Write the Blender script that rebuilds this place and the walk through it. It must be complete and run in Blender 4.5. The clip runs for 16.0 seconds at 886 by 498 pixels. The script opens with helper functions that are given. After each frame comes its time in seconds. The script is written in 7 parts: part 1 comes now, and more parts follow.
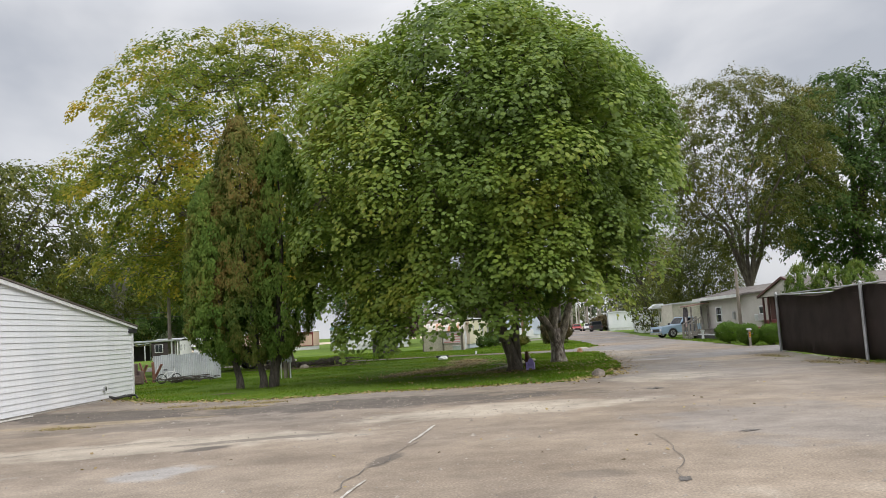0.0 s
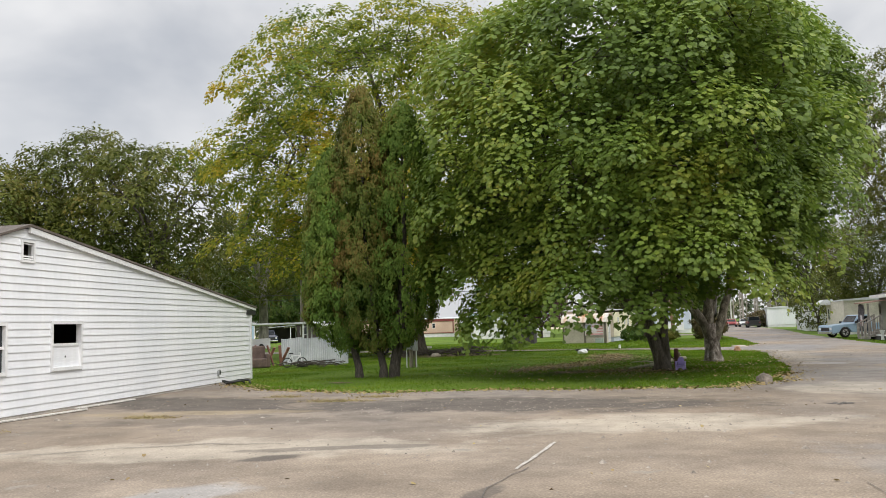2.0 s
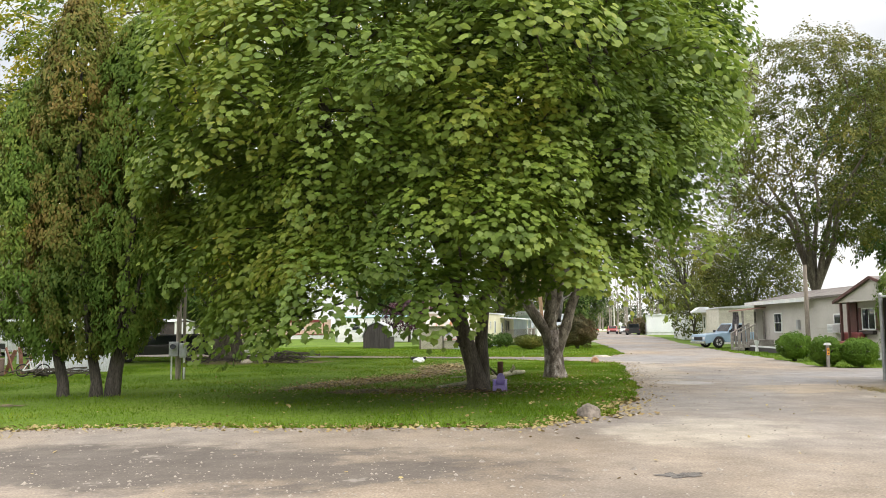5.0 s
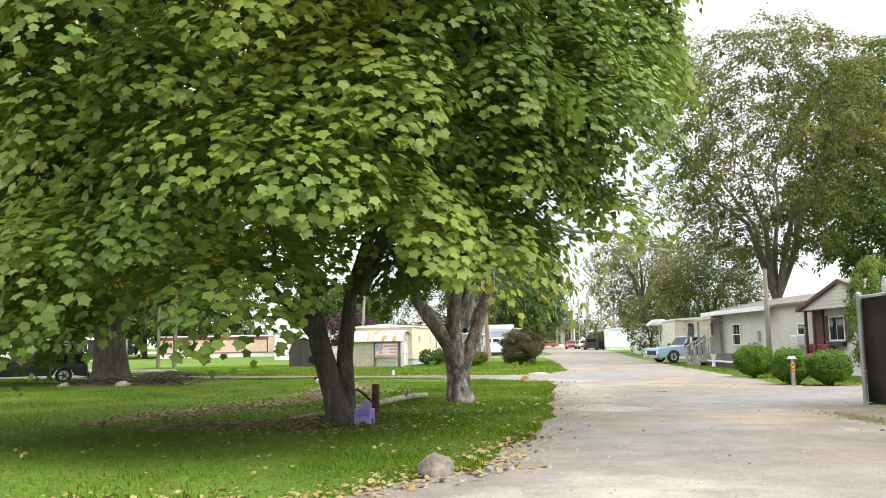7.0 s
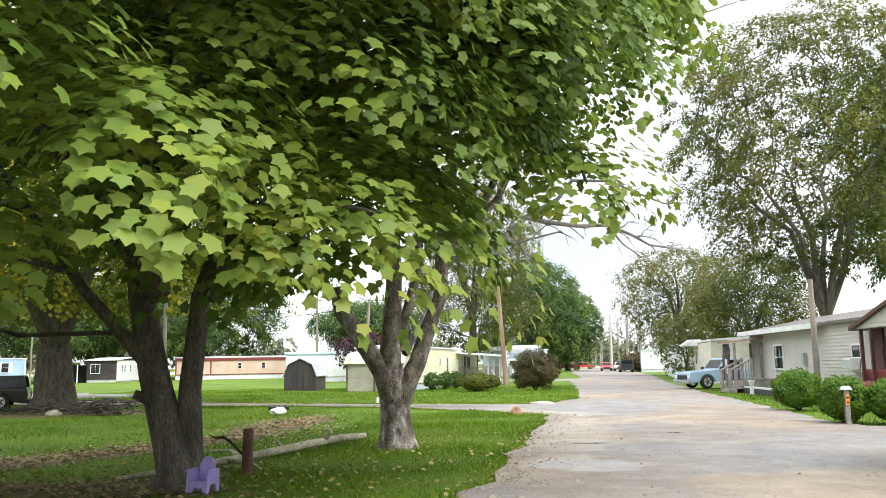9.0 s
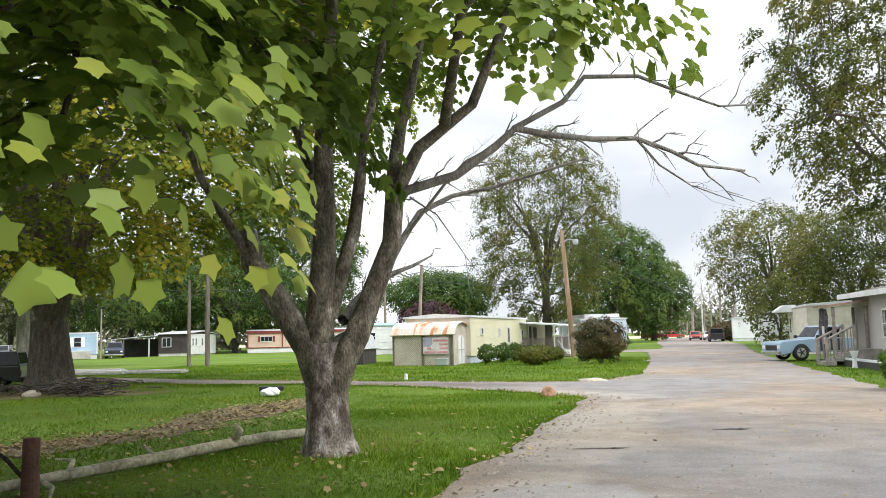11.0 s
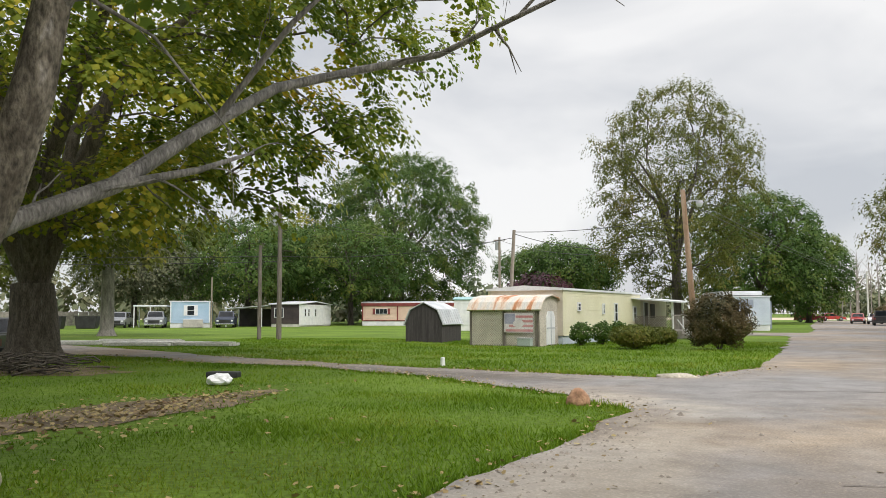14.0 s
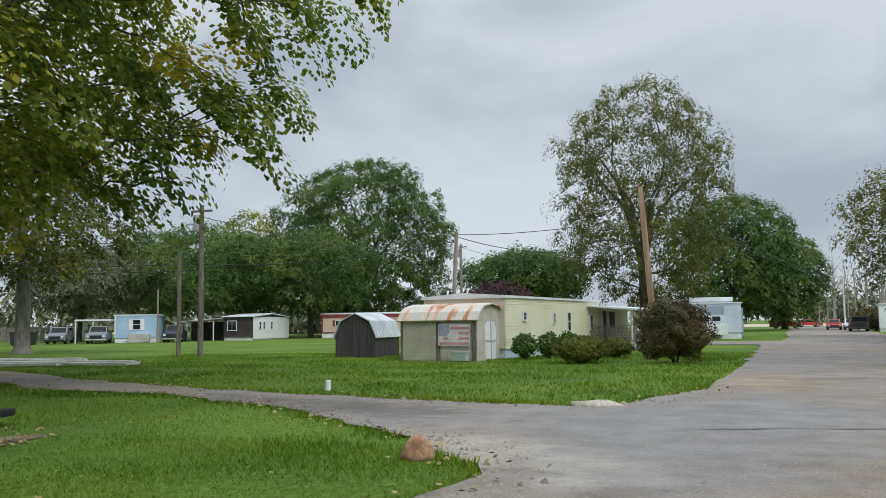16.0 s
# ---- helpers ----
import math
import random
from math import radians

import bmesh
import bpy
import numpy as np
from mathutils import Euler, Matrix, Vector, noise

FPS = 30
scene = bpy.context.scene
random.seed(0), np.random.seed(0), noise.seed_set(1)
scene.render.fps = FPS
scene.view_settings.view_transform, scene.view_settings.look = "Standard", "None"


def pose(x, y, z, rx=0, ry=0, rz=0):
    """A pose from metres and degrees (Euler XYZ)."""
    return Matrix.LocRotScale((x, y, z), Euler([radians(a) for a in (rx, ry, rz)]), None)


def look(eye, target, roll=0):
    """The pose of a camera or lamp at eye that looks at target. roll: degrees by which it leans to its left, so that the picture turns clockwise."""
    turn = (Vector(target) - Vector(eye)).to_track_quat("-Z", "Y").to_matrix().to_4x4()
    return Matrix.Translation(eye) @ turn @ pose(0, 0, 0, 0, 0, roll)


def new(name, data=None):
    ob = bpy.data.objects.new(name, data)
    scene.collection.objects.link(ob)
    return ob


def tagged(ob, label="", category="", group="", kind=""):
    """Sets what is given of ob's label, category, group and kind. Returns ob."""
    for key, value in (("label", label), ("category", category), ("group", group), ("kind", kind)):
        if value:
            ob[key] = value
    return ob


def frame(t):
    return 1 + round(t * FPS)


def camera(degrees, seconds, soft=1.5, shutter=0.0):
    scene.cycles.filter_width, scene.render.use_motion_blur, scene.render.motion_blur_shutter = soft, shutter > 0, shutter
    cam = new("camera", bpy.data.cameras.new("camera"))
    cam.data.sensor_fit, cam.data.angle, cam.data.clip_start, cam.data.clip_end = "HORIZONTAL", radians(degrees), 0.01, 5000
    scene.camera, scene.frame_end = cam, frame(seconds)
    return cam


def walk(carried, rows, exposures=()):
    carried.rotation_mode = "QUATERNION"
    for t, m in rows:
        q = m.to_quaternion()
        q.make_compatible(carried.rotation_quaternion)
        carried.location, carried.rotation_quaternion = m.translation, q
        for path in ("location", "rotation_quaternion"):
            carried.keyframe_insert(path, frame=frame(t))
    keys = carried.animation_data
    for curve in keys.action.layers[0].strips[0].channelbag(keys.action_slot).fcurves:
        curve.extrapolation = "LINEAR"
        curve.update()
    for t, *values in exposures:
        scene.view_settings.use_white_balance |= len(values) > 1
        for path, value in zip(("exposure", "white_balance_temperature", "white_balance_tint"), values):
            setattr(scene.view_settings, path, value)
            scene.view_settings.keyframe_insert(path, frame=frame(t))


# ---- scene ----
cam = camera(55.9, 16.0, 0.8)
PATH = [
    (0, (2.014, 3.567, 1.593), (2.004, 5.558, 1.788), -3.5),
    (0.5, (1.943, 3.971, 1.582), (1.811, 5.958, 1.77), -3.0),
    (1, (1.951, 4.589, 1.583), (1.712, 6.566, 1.768), -2.5),
    (1.5, (2.074, 5.475, 1.575), (1.758, 7.441, 1.761), -2.1),
    (2, (2.256, 6.48, 1.605), (1.899, 8.439, 1.789), -1.7),
    (2.5, (2.523, 7.587, 1.608), (2.16, 9.546, 1.788), -1.4),
    (3, (2.86, 8.798, 1.613), (2.522, 10.761, 1.791), -1.0),
    (3.5, (3.24, 10.086, 1.587), (2.951, 12.056, 1.766), -0.8),
    (4, (3.708, 11.408, 1.629), (3.479, 13.387, 1.804), -0.8),
    (4.5, (4.171, 12.776, 1.601), (4.004, 14.761, 1.781), -0.8),
    (5, (4.628, 13.998, 1.537), (4.512, 15.986, 1.722), -0.6),
    (7.5, (6.984, 20.347, 1.408), (6.953, 22.332, 1.647), -1.1),
    (8, (7.486, 21.587, 1.462), (7.429, 23.57, 1.721), -1.0),
    (8.5, (7.939, 22.847, 1.443), (7.851, 24.827, 1.718), -0.9),
    (9, (8.391, 24.067, 1.477), (8.26, 26.044, 1.75), -0.9),
    (11.5, (10.171, 30.085, 1.433), (9.775, 32.036, 1.627), -1.3),
    (12, (10.428, 31.235, 1.414), (9.979, 33.175, 1.598), -1.1),
    (12.5, (10.681, 32.377, 1.394), (10.171, 34.303, 1.567), -1.0),
    (13, (10.897, 33.47, 1.41), (10.323, 35.379, 1.571), -0.6),
    (13.5, (11.118, 34.723, 1.39), (10.482, 36.613, 1.547), -0.3),
    (14, (11.302, 35.986, 1.386), (10.622, 37.861, 1.541), -0.1),
    (14.5, (11.48, 37.317, 1.389), (10.777, 39.183, 1.552), 0.0),
    (15, (11.678, 38.612, 1.398), (10.974, 40.477, 1.569), -0.3),
    (15.5, (11.852, 39.455, 1.408), (11.174, 41.328, 1.587), -0.5),
    (16, (12.0, 40.464, 1.42), (11.364, 42.351, 1.599), -0.8),
]
# seconds, stops, kelvin, tint
EXPOSURES = [(0, -0.1, 6500, 11), (2.5, 0.06, 6700, 10), (5, 0.54, 6800, 10), (7.5, 0.9, 6500, 8), (9, 0.88, 6400, 8), (11.5, 0.38, 6500, 10), (13, 0.14, 6700, 10), (15.6, -0.08, 6700, 9), (16, -0.32, 6050, 6)]
walk(cam, [(t, look(eye, target, roll)) for t, eye, target, roll in PATH], EXPOSURES)
from mathutils import geometry

# ---- world and light ----
world = bpy.data.worlds.new("world")
scene.world = world
world.use_nodes = True
wn, wl = world.node_tree.nodes, world.node_tree.links
wn.clear()
w_out = wn.new("ShaderNodeOutputWorld")
w_sky = wn.new("ShaderNodeTexSky")
w_sky.sky_type, w_sky.sun_disc, w_sky.sun_elevation, w_sky.sun_rotation = "NISHITA", False, radians(46), radians(123)
w_bg = wn.new("ShaderNodeBackground")
w_bg.inputs["Strength"].default_value = 0.1
wl.new(w_sky.outputs["Color"], w_bg.inputs["Color"])
w_tc = wn.new("ShaderNodeTexCoord")
w_map = wn.new("ShaderNodeMapping")
w_map.inputs["Scale"].default_value = (1.0, 1.0, 1.9)
wl.new(w_tc.outputs["Generated"], w_map.inputs["Vector"])
w_noise = wn.new("ShaderNodeTexNoise")
w_noise.inputs["Scale"].default_value, w_noise.inputs["Detail"].default_value, w_noise.inputs["Roughness"].default_value = 2.6, 5.0, 0.48
w_noise.inputs["Distortion"].default_value = 0.4
wl.new(w_map.outputs["Vector"], w_noise.inputs["Vector"])
w_ramp = wn.new("ShaderNodeValToRGB")
w_ramp.color_ramp.elements[0].position, w_ramp.color_ramp.elements[0].color = 0.36, (0.56, 0.59, 0.645, 1)
w_ramp.color_ramp.elements[1].position, w_ramp.color_ramp.elements[1].color = 0.60, (0.90, 0.91, 0.93, 1)
wl.new(w_noise.outputs["Fac"], w_ramp.inputs["Fac"])
w_cloud = wn.new("ShaderNodeBackground")
w_cloud.inputs["Strength"].default_value = 0.95
w_sep = wn.new("ShaderNodeSeparateXYZ")
wl.new(w_tc.outputs["Generated"], w_sep.inputs["Vector"])
# an overcast sky is about three times as bright high up as at the horizon
w_lift = wn.new("ShaderNodeMapRange")
w_lift.inputs["From Min"].default_value, w_lift.inputs["From Max"].default_value = 0.36, 0.7
w_lift.inputs["To Min"].default_value, w_lift.inputs["To Max"].default_value = 1.06, 2.9
wl.new(w_sep.outputs["Z"], w_lift.inputs["Value"])
w_scale = wn.new("ShaderNodeVectorMath")
w_scale.operation = "SCALE"
wl.new(w_ramp.outputs["Color"], w_scale.inputs[0])
wl.new(w_lift.outputs["Result"], w_scale.inputs["Scale"])
wl.new(w_scale.outputs["Vector"], w_cloud.inputs["Color"])
w_mix = wn.new("ShaderNodeMixShader")
w_mix.inputs["Fac"].default_value = 0.9
wl.new(w_bg.outputs[0], w_mix.inputs[1])
wl.new(w_cloud.outputs[0], w_mix.inputs[2])
wl.new(w_mix.outputs[0], w_out.inputs["Surface"])

sun_data = bpy.data.lights.new("sun", "SUN")
sun_data.energy, sun_data.angle, sun_data.color = 1.8, radians(25), (1.0, 0.96, 0.9)
sun = new("sun", sun_data)
sun.matrix_world = look((34, -22, 42), (0, 0, 0))


# ---- materials ----
def mat(name, c1, c2, scale=2.0, rough=0.8, bump=0.2, fine=40.0, metal=0.0, fine_amount=0.25, c3=None, stretch=(1, 1, 1), low=0.35, high=0.65):
    """Colour that drifts between c1 and c2 at a large scale, speckled and roughened at a fine one."""
    m = bpy.data.materials.new(name)
    m.use_nodes = True
    n, l = m.node_tree.nodes, m.node_tree.links
    b = n["Principled BSDF"]
    tc = n.new("ShaderNodeTexCoord")
    mp = n.new("ShaderNodeMapping")
    mp.inputs["Scale"].default_value = stretch
    l.new(tc.outputs["Object"], mp.inputs["Vector"])
    big = n.new("ShaderNodeTexNoise")
    big.inputs["Scale"].default_value, big.inputs["Detail"].default_value = scale, 5.0
    small = n.new("ShaderNodeTexNoise")
    small.inputs["Scale"].default_value, small.inputs["Detail"].default_value = fine, 4.0
    l.new(mp.outputs["Vector"], big.inputs["Vector"])
    l.new(mp.outputs["Vector"], small.inputs["Vector"])
    r = n.new("ShaderNodeValToRGB")
    e = r.color_ramp.elements
    e[0].position, e[0].color = low, (*c1, 1)
    e[1].position, e[1].color = high, (*c2, 1)
    if c3:
        x = e.new(high + 0.12)
        x.color = (*c3, 1)
    l.new(big.outputs["Fac"], r.inputs["Fac"])
    fr = n.new("ShaderNodeMapRange")
    fr.inputs["From Min"].default_value, fr.inputs["From Max"].default_value = 0.3, 0.7
    fr.inputs["To Min"].default_value, fr.inputs["To Max"].default_value = 1 - fine_amount, 1 + fine_amount
    l.new(small.outputs["Fac"], fr.inputs["Value"])
    mul = n.new("ShaderNodeVectorMath")
    mul.operation = "SCALE"
    l.new(r.outputs["Color"], mul.inputs[0])
    l.new(fr.outputs["Result"], mul.inputs["Scale"])
    l.new(mul.outputs["Vector"], b.inputs["Base Color"])
    b.inputs["Roughness"].default_value, b.inputs["Metallic"].default_value = rough, metal
    if bump:
        bp = n.new("ShaderNodeBump")
        bp.inputs["Strength"].default_value, bp.inputs["Distance"].default_value = bump, 0.02
        l.new(small.outputs["Fac"], bp.inputs["Height"])
        l.new(bp.outputs["Normal"], b.inputs["Normal"])
    return m


def leaf_mat(name, colours, glow=0.3, rough=0.6, drift=0.25, gloss=0.2):
    """Leaves: each takes its own shade from the row of colours, and lets some light through."""
    m = bpy.data.materials.new(name)
    m.use_nodes = True
    n, l = m.node_tree.nodes, m.node_tree.links
    b = n["Principled BSDF"]
    g = n.new("ShaderNodeNewGeometry")
    tc = n.new("ShaderNodeTexCoord")
    ns = n.new("ShaderNodeTexNoise")
    ns.inputs["Scale"].default_value, ns.inputs["Detail"].default_value = drift, 3.0
    l.new(tc.outputs["Object"], ns.inputs["Vector"])
    ad = n.new("ShaderNodeMath")
    ad.operation, ad.inputs[1].default_value = "MULTIPLY_ADD", 0.45
    sc = n.new("ShaderNodeMapRange")
    sc.inputs["From Min"].default_value, sc.inputs["From Max"].default_value = 0.32, 0.68
    sc.inputs["To Min"].default_value, sc.inputs["To Max"].default_value = -0.1, 0.65
    l.new(ns.outputs["Fac"], sc.inputs["Value"])
    l.new(g.outputs["Random Per Island"], ad.inputs[0])
    l.new(sc.outputs["Result"], ad.inputs[2])
    r = n.new("ShaderNodeValToRGB")
    e = r.color_ramp.elements
    e[0].position, e[0].color = 0.0, (*colours[0], 1)
    e[1].position, e[1].color = 1.0, (*colours[-1], 1)
    for k, c in enumerate(colours[1:-1], 1):
        x = e.new(k / (len(colours) - 1))
        x.color = (*c, 1)
    l.new(ad.outputs[0], r.inputs["Fac"])
    l.new(r.outputs["Color"], b.inputs["Base Color"])
    b.inputs["Roughness"].default_value = rough
    b.inputs["Specular IOR Level"].default_value = gloss
    t = n.new("ShaderNodeBsdfTranslucent")
    l.new(r.outputs["Color"], t.inputs["Color"])
    mx = n.new("ShaderNodeMixShader")
    mx.inputs["Fac"].default_value = glow
    l.new(b.outputs[0], mx.inputs[1])
    l.new(t.outputs[0], mx.inputs[2])
    l.new(mx.outputs[0], n["Material Output"].inputs["Surface"])
    return m


def glass_mat(name, tint=(0.02, 0.025, 0.03)):
    m = bpy.data.materials.new(name)
    m.use_nodes = True
    b = m.node_tree.nodes["Principled BSDF"]
    b.inputs["Base Color"].default_value = (*tint, 1)
    b.inputs["Roughness"].default_value = 0.04
    b.inputs["IOR"].default_value = 1.5
    return m


DARK, PALE, GREY = (0.115, 0.10, 0.088), (0.50, 0.45, 0.37), (0.25, 0.24, 0.235)
# stains and spreads of gravel on the lot: x, y, half-lengths, turn, tone, strength
ZONES = [(-6.8, 24.3, 5.0, 2.4, 150, DARK, 0.85), (0.0, 23.5, 7.5, 2.4, -2, DARK, 0.85), (2.9, 20.2, 4.2, 1.7, 12, PALE, 0.5), (7.6, 26.5, 2.6, 2.0, 50, PALE, 0.45), (9.9, 42.5, 1.3, 8.0, -5, PALE, 0.3),
         (10.0, 49.4, 2.6, 1.4, -40, PALE, 0.4), (3.0, 54.6, 8.5, 1.7, -17, DARK, 0.6), (12.0, 52.0, 3.0, 6.0, -6, GREY, 0.6), (-3.0, 17.5, 5.0, 1.6, 8, PALE, 0.45), (14.0, 33.0, 2.2, 5.0, -8, PALE, 0.4), (-4.5, 20.8, 4.5, 1.0, 5, DARK, 0.5), (7.0, 16.0, 3.0, 4.0, 10, GREY, 0.4), (-1.95, 14.4, 0.9, 0.75, 35, (0.36, 0.345, 0.33), 0.8), (-1.9, 16.7, 0.75, 0.35, 40, DARK, 0.85), (-1.2, 17.6, 2.2, 0.3, 12, DARK, 0.6), (1.05, 14.4, 0.9, 0.22, 75, DARK, 0.7), (3.4, 12.6, 0.6, 0.4, 0, DARK, 0.4), (-6.0, 22.4, 3.5, 0.7, 4, (0.36, 0.29, 0.19), 0.6), (9.7, 36.6, 1.6, 1.0, 0, (0.36, 0.35, 0.345), 0.7), (12.2, 34.4, 3.0, 2.0, 10, (0.36, 0.29, 0.21), 0.6)]


def road_mat():
    """Worn asphalt and packed gravel: tan dust, grey patches, fine stones."""
    m = mat("worn_asphalt", (0.21, 0.168, 0.128), (0.33, 0.268, 0.205), scale=0.28, rough=0.9, bump=0.5, fine=38, fine_amount=0.24, c3=(0.44, 0.39, 0.32))
    n, l = m.node_tree.nodes, m.node_tree.links
    b = n["Principled BSDF"]
    base = b.inputs["Base Color"].links[0].from_socket
    tc = n["Texture Coordinate"]
    st = n.new("ShaderNodeTexNoise")
    st.inputs["Scale"].default_value, st.inputs["Detail"].default_value, st.inputs["Roughness"].default_value = 0.16, 9.0, 0.62
    mp = n.new("ShaderNodeMapping")
    mp.inputs["Scale"].default_value, mp.inputs["Location"].default_value = (1.15, 0.8, 1), (11, 4, 0)
    l.new(tc.outputs["Object"], mp.inputs["Vector"])
    l.new(mp.outputs["Vector"], st.inputs["Vector"])
    rr = n.new("ShaderNodeValToRGB")
    rr.color_ramp.elements[0].position, rr.color_ramp.elements[0].color = 0.36, (0, 0, 0, 1)
    rr.color_ramp.elements[1].position, rr.color_ramp.elements[1].color = 0.6, (1, 1, 1, 1)
    l.new(st.outputs["Fac"], rr.inputs["Fac"])
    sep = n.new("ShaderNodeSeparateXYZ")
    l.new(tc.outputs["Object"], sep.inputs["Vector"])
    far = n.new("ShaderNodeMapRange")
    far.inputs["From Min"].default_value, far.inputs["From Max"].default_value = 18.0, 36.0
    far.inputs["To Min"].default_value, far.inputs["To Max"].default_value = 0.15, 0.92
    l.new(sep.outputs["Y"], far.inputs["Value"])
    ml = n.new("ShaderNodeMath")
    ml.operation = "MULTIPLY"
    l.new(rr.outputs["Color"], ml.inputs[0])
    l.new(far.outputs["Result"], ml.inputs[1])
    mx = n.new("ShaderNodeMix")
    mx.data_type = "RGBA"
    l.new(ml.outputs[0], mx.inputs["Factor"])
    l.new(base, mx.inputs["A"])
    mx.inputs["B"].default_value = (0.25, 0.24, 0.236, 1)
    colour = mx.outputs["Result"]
    fray = n.new("ShaderNodeTexNoise")
    fray.inputs["Scale"].default_value, fray.inputs["Detail"].default_value, fray.inputs["Roughness"].default_value = 0.9, 8.0, 0.65
    l.new(tc.outputs["Object"], fray.inputs["Vector"])
    for zx, zy, rx, ry, turn, tone, most in ZONES:
        zm = n.new("ShaderNodeMapping")
        zm.vector_type = "TEXTURE"
        zm.inputs["Location"].default_value, zm.inputs["Rotation"].default_value, zm.inputs["Scale"].default_value = (zx, zy, 0), (0, 0, radians(turn)), (rx, ry, 1)
        l.new(tc.outputs["Object"], zm.inputs["Vector"])
        gr = n.new("ShaderNodeTexGradient")
        gr.gradient_type = "SPHERICAL"
        l.new(zm.outputs["Vector"], gr.inputs["Vector"])
        su = n.new("ShaderNodeMath")
        su.operation = "MULTIPLY_ADD"
        su.inputs[1].default_value = 1.6
        l.new(fray.outputs["Fac"], su.inputs[0])
        l.new(gr.outputs["Fac"], su.inputs[2])
        mr = n.new("ShaderNodeMapRange")
        mr.interpolation_type = "SMOOTHSTEP"
        mr.inputs["From Min"].default_value, mr.inputs["From Max"].default_value = 1.0, 1.35
        mr.inputs["To Max"].default_value = most
        l.new(su.outputs[0], mr.inputs["Value"])
        zmix = n.new("ShaderNodeMix")
        zmix.data_type = "RGBA"
        l.new(mr.outputs["Result"], zmix.inputs["Factor"])
        l.new(colour, zmix.inputs["A"])
        zmix.inputs["B"].default_value = (*tone, 1)
        colour = zmix.outputs["Result"]
    vo = n.new("ShaderNodeTexVoronoi")
    vo.inputs["Scale"].default_value = 26
    l.new(tc.outputs["Object"], vo.inputs["Vector"])
    vr = n.new("ShaderNodeMapRange")
    vr.inputs["From Min"].default_value, vr.inputs["From Max"].default_value = 0.05, 0.5
    vr.inputs["To Min"].default_value, vr.inputs["To Max"].default_value = 1.14, 0.92
    l.new(vo.outputs["Distance"], vr.inputs["Value"])
    mid = n.new("ShaderNodeTexNoise")
    mid.inputs["Scale"].default_value, mid.inputs["Detail"].default_value, mid.inputs["Roughness"].default_value = 1.3, 12.0, 0.7
    l.new(tc.outputs["Object"], mid.inputs["Vector"])
    md = n.new("ShaderNodeMapRange")
    md.inputs["From Min"].default_value, md.inputs["From Max"].default_value = 0.3, 0.7
    md.inputs["To Min"].default_value, md.inputs["To Max"].default_value = 0.74, 1.22
    l.new(mid.outputs["Fac"], md.inputs["Value"])
    mscale = n.new("ShaderNodeVectorMath")
    mscale.operation = "SCALE"
    l.new(colour, mscale.inputs[0])
    l.new(md.outputs["Result"], mscale.inputs["Scale"])
    colour = mscale.outputs["Vector"]
    vm = n.new("ShaderNodeVectorMath")
    vm.operation = "SCALE"
    l.new(colour, vm.inputs[0])
    l.new(vr.outputs["Result"], vm.inputs["Scale"])
    l.new(vm.outputs["Vector"], b.inputs["Base Color"])
    b.inputs["Specular IOR Level"].default_value = 0.12
    return m


M_ROAD = road_mat()
M_DARKROAD = mat("dark_asphalt", (0.10, 0.092, 0.085), (0.17, 0.155, 0.14), scale=0.5, rough=0.92, bump=0.5, fine=60, fine_amount=0.35)
M_GROUND = mat("lawn_soil", (0.075, 0.125, 0.018), (0.125, 0.19, 0.026), scale=0.22, rough=0.95, bump=0.6, fine=14, fine_amount=0.35, c3=(0.15, 0.16, 0.05))
M_DIRT = mat("bare_dirt", (0.10, 0.078, 0.052), (0.22, 0.17, 0.115), scale=1.6, rough=0.95, bump=0.6, fine=22, fine_amount=0.35, c3=(0.2, 0.2, 0.07))
for earth in (M_DARKROAD, M_GROUND, M_DIRT):
    earth.node_tree.nodes["Principled BSDF"].inputs["Specular IOR Level"].default_value = 0.12
M_GRASS = leaf_mat("grass_blades", [(0.07, 0.14, 0.010), (0.11, 0.20, 0.013), (0.155, 0.245, 0.018), (0.22, 0.25, 0.035)], glow=0.35, rough=0.6, drift=0.35, gloss=0.12)
M_FIELD = mat("dry_field", (0.40, 0.33, 0.24), (0.5, 0.42, 0.32), scale=0.05, rough=0.95, bump=0)
M_BARK_BROWN = mat("brown_maple_bark", (0.075, 0.062, 0.048), (0.155, 0.132, 0.105), scale=4, rough=0.95, bump=0.9, fine=22, fine_amount=0.5, stretch=(2.2, 2.2, 0.6), c3=(0.22, 0.20, 0.165))
M_BARK_PALE = mat("flaking_maple_bark", (0.085, 0.072, 0.052), (0.245, 0.215, 0.165), scale=4.2, rough=0.95, bump=1.0, fine=26, fine_amount=0.55, stretch=(1.5, 1.5, 0.75), c3=(0.46, 0.42, 0.38), low=0.38, high=0.62)
M_BARK_DARK = mat("dark_bark", (0.045, 0.038, 0.03), (0.10, 0.085, 0.068), scale=3, rough=0.95, bump=0.9, fine=24, fine_amount=0.45, stretch=(2, 2, 0.4))
M_BARK_GREY = mat("grey_bark", (0.16, 0.15, 0.13), (0.30, 0.28, 0.25), scale=3, rough=0.95, bump=0.8, fine=22, fine_amount=0.4, stretch=(2, 2, 0.4))
M_FLAKE = mat("peeling_bark", (0.085, 0.068, 0.055), (0.25, 0.215, 0.185), scale=5.0, rough=0.95, bump=1.0, fine=28, fine_amount=0.5, stretch=(1.6, 1.6, 0.9), c3=(0.43, 0.39, 0.37), low=0.4, high=0.58)
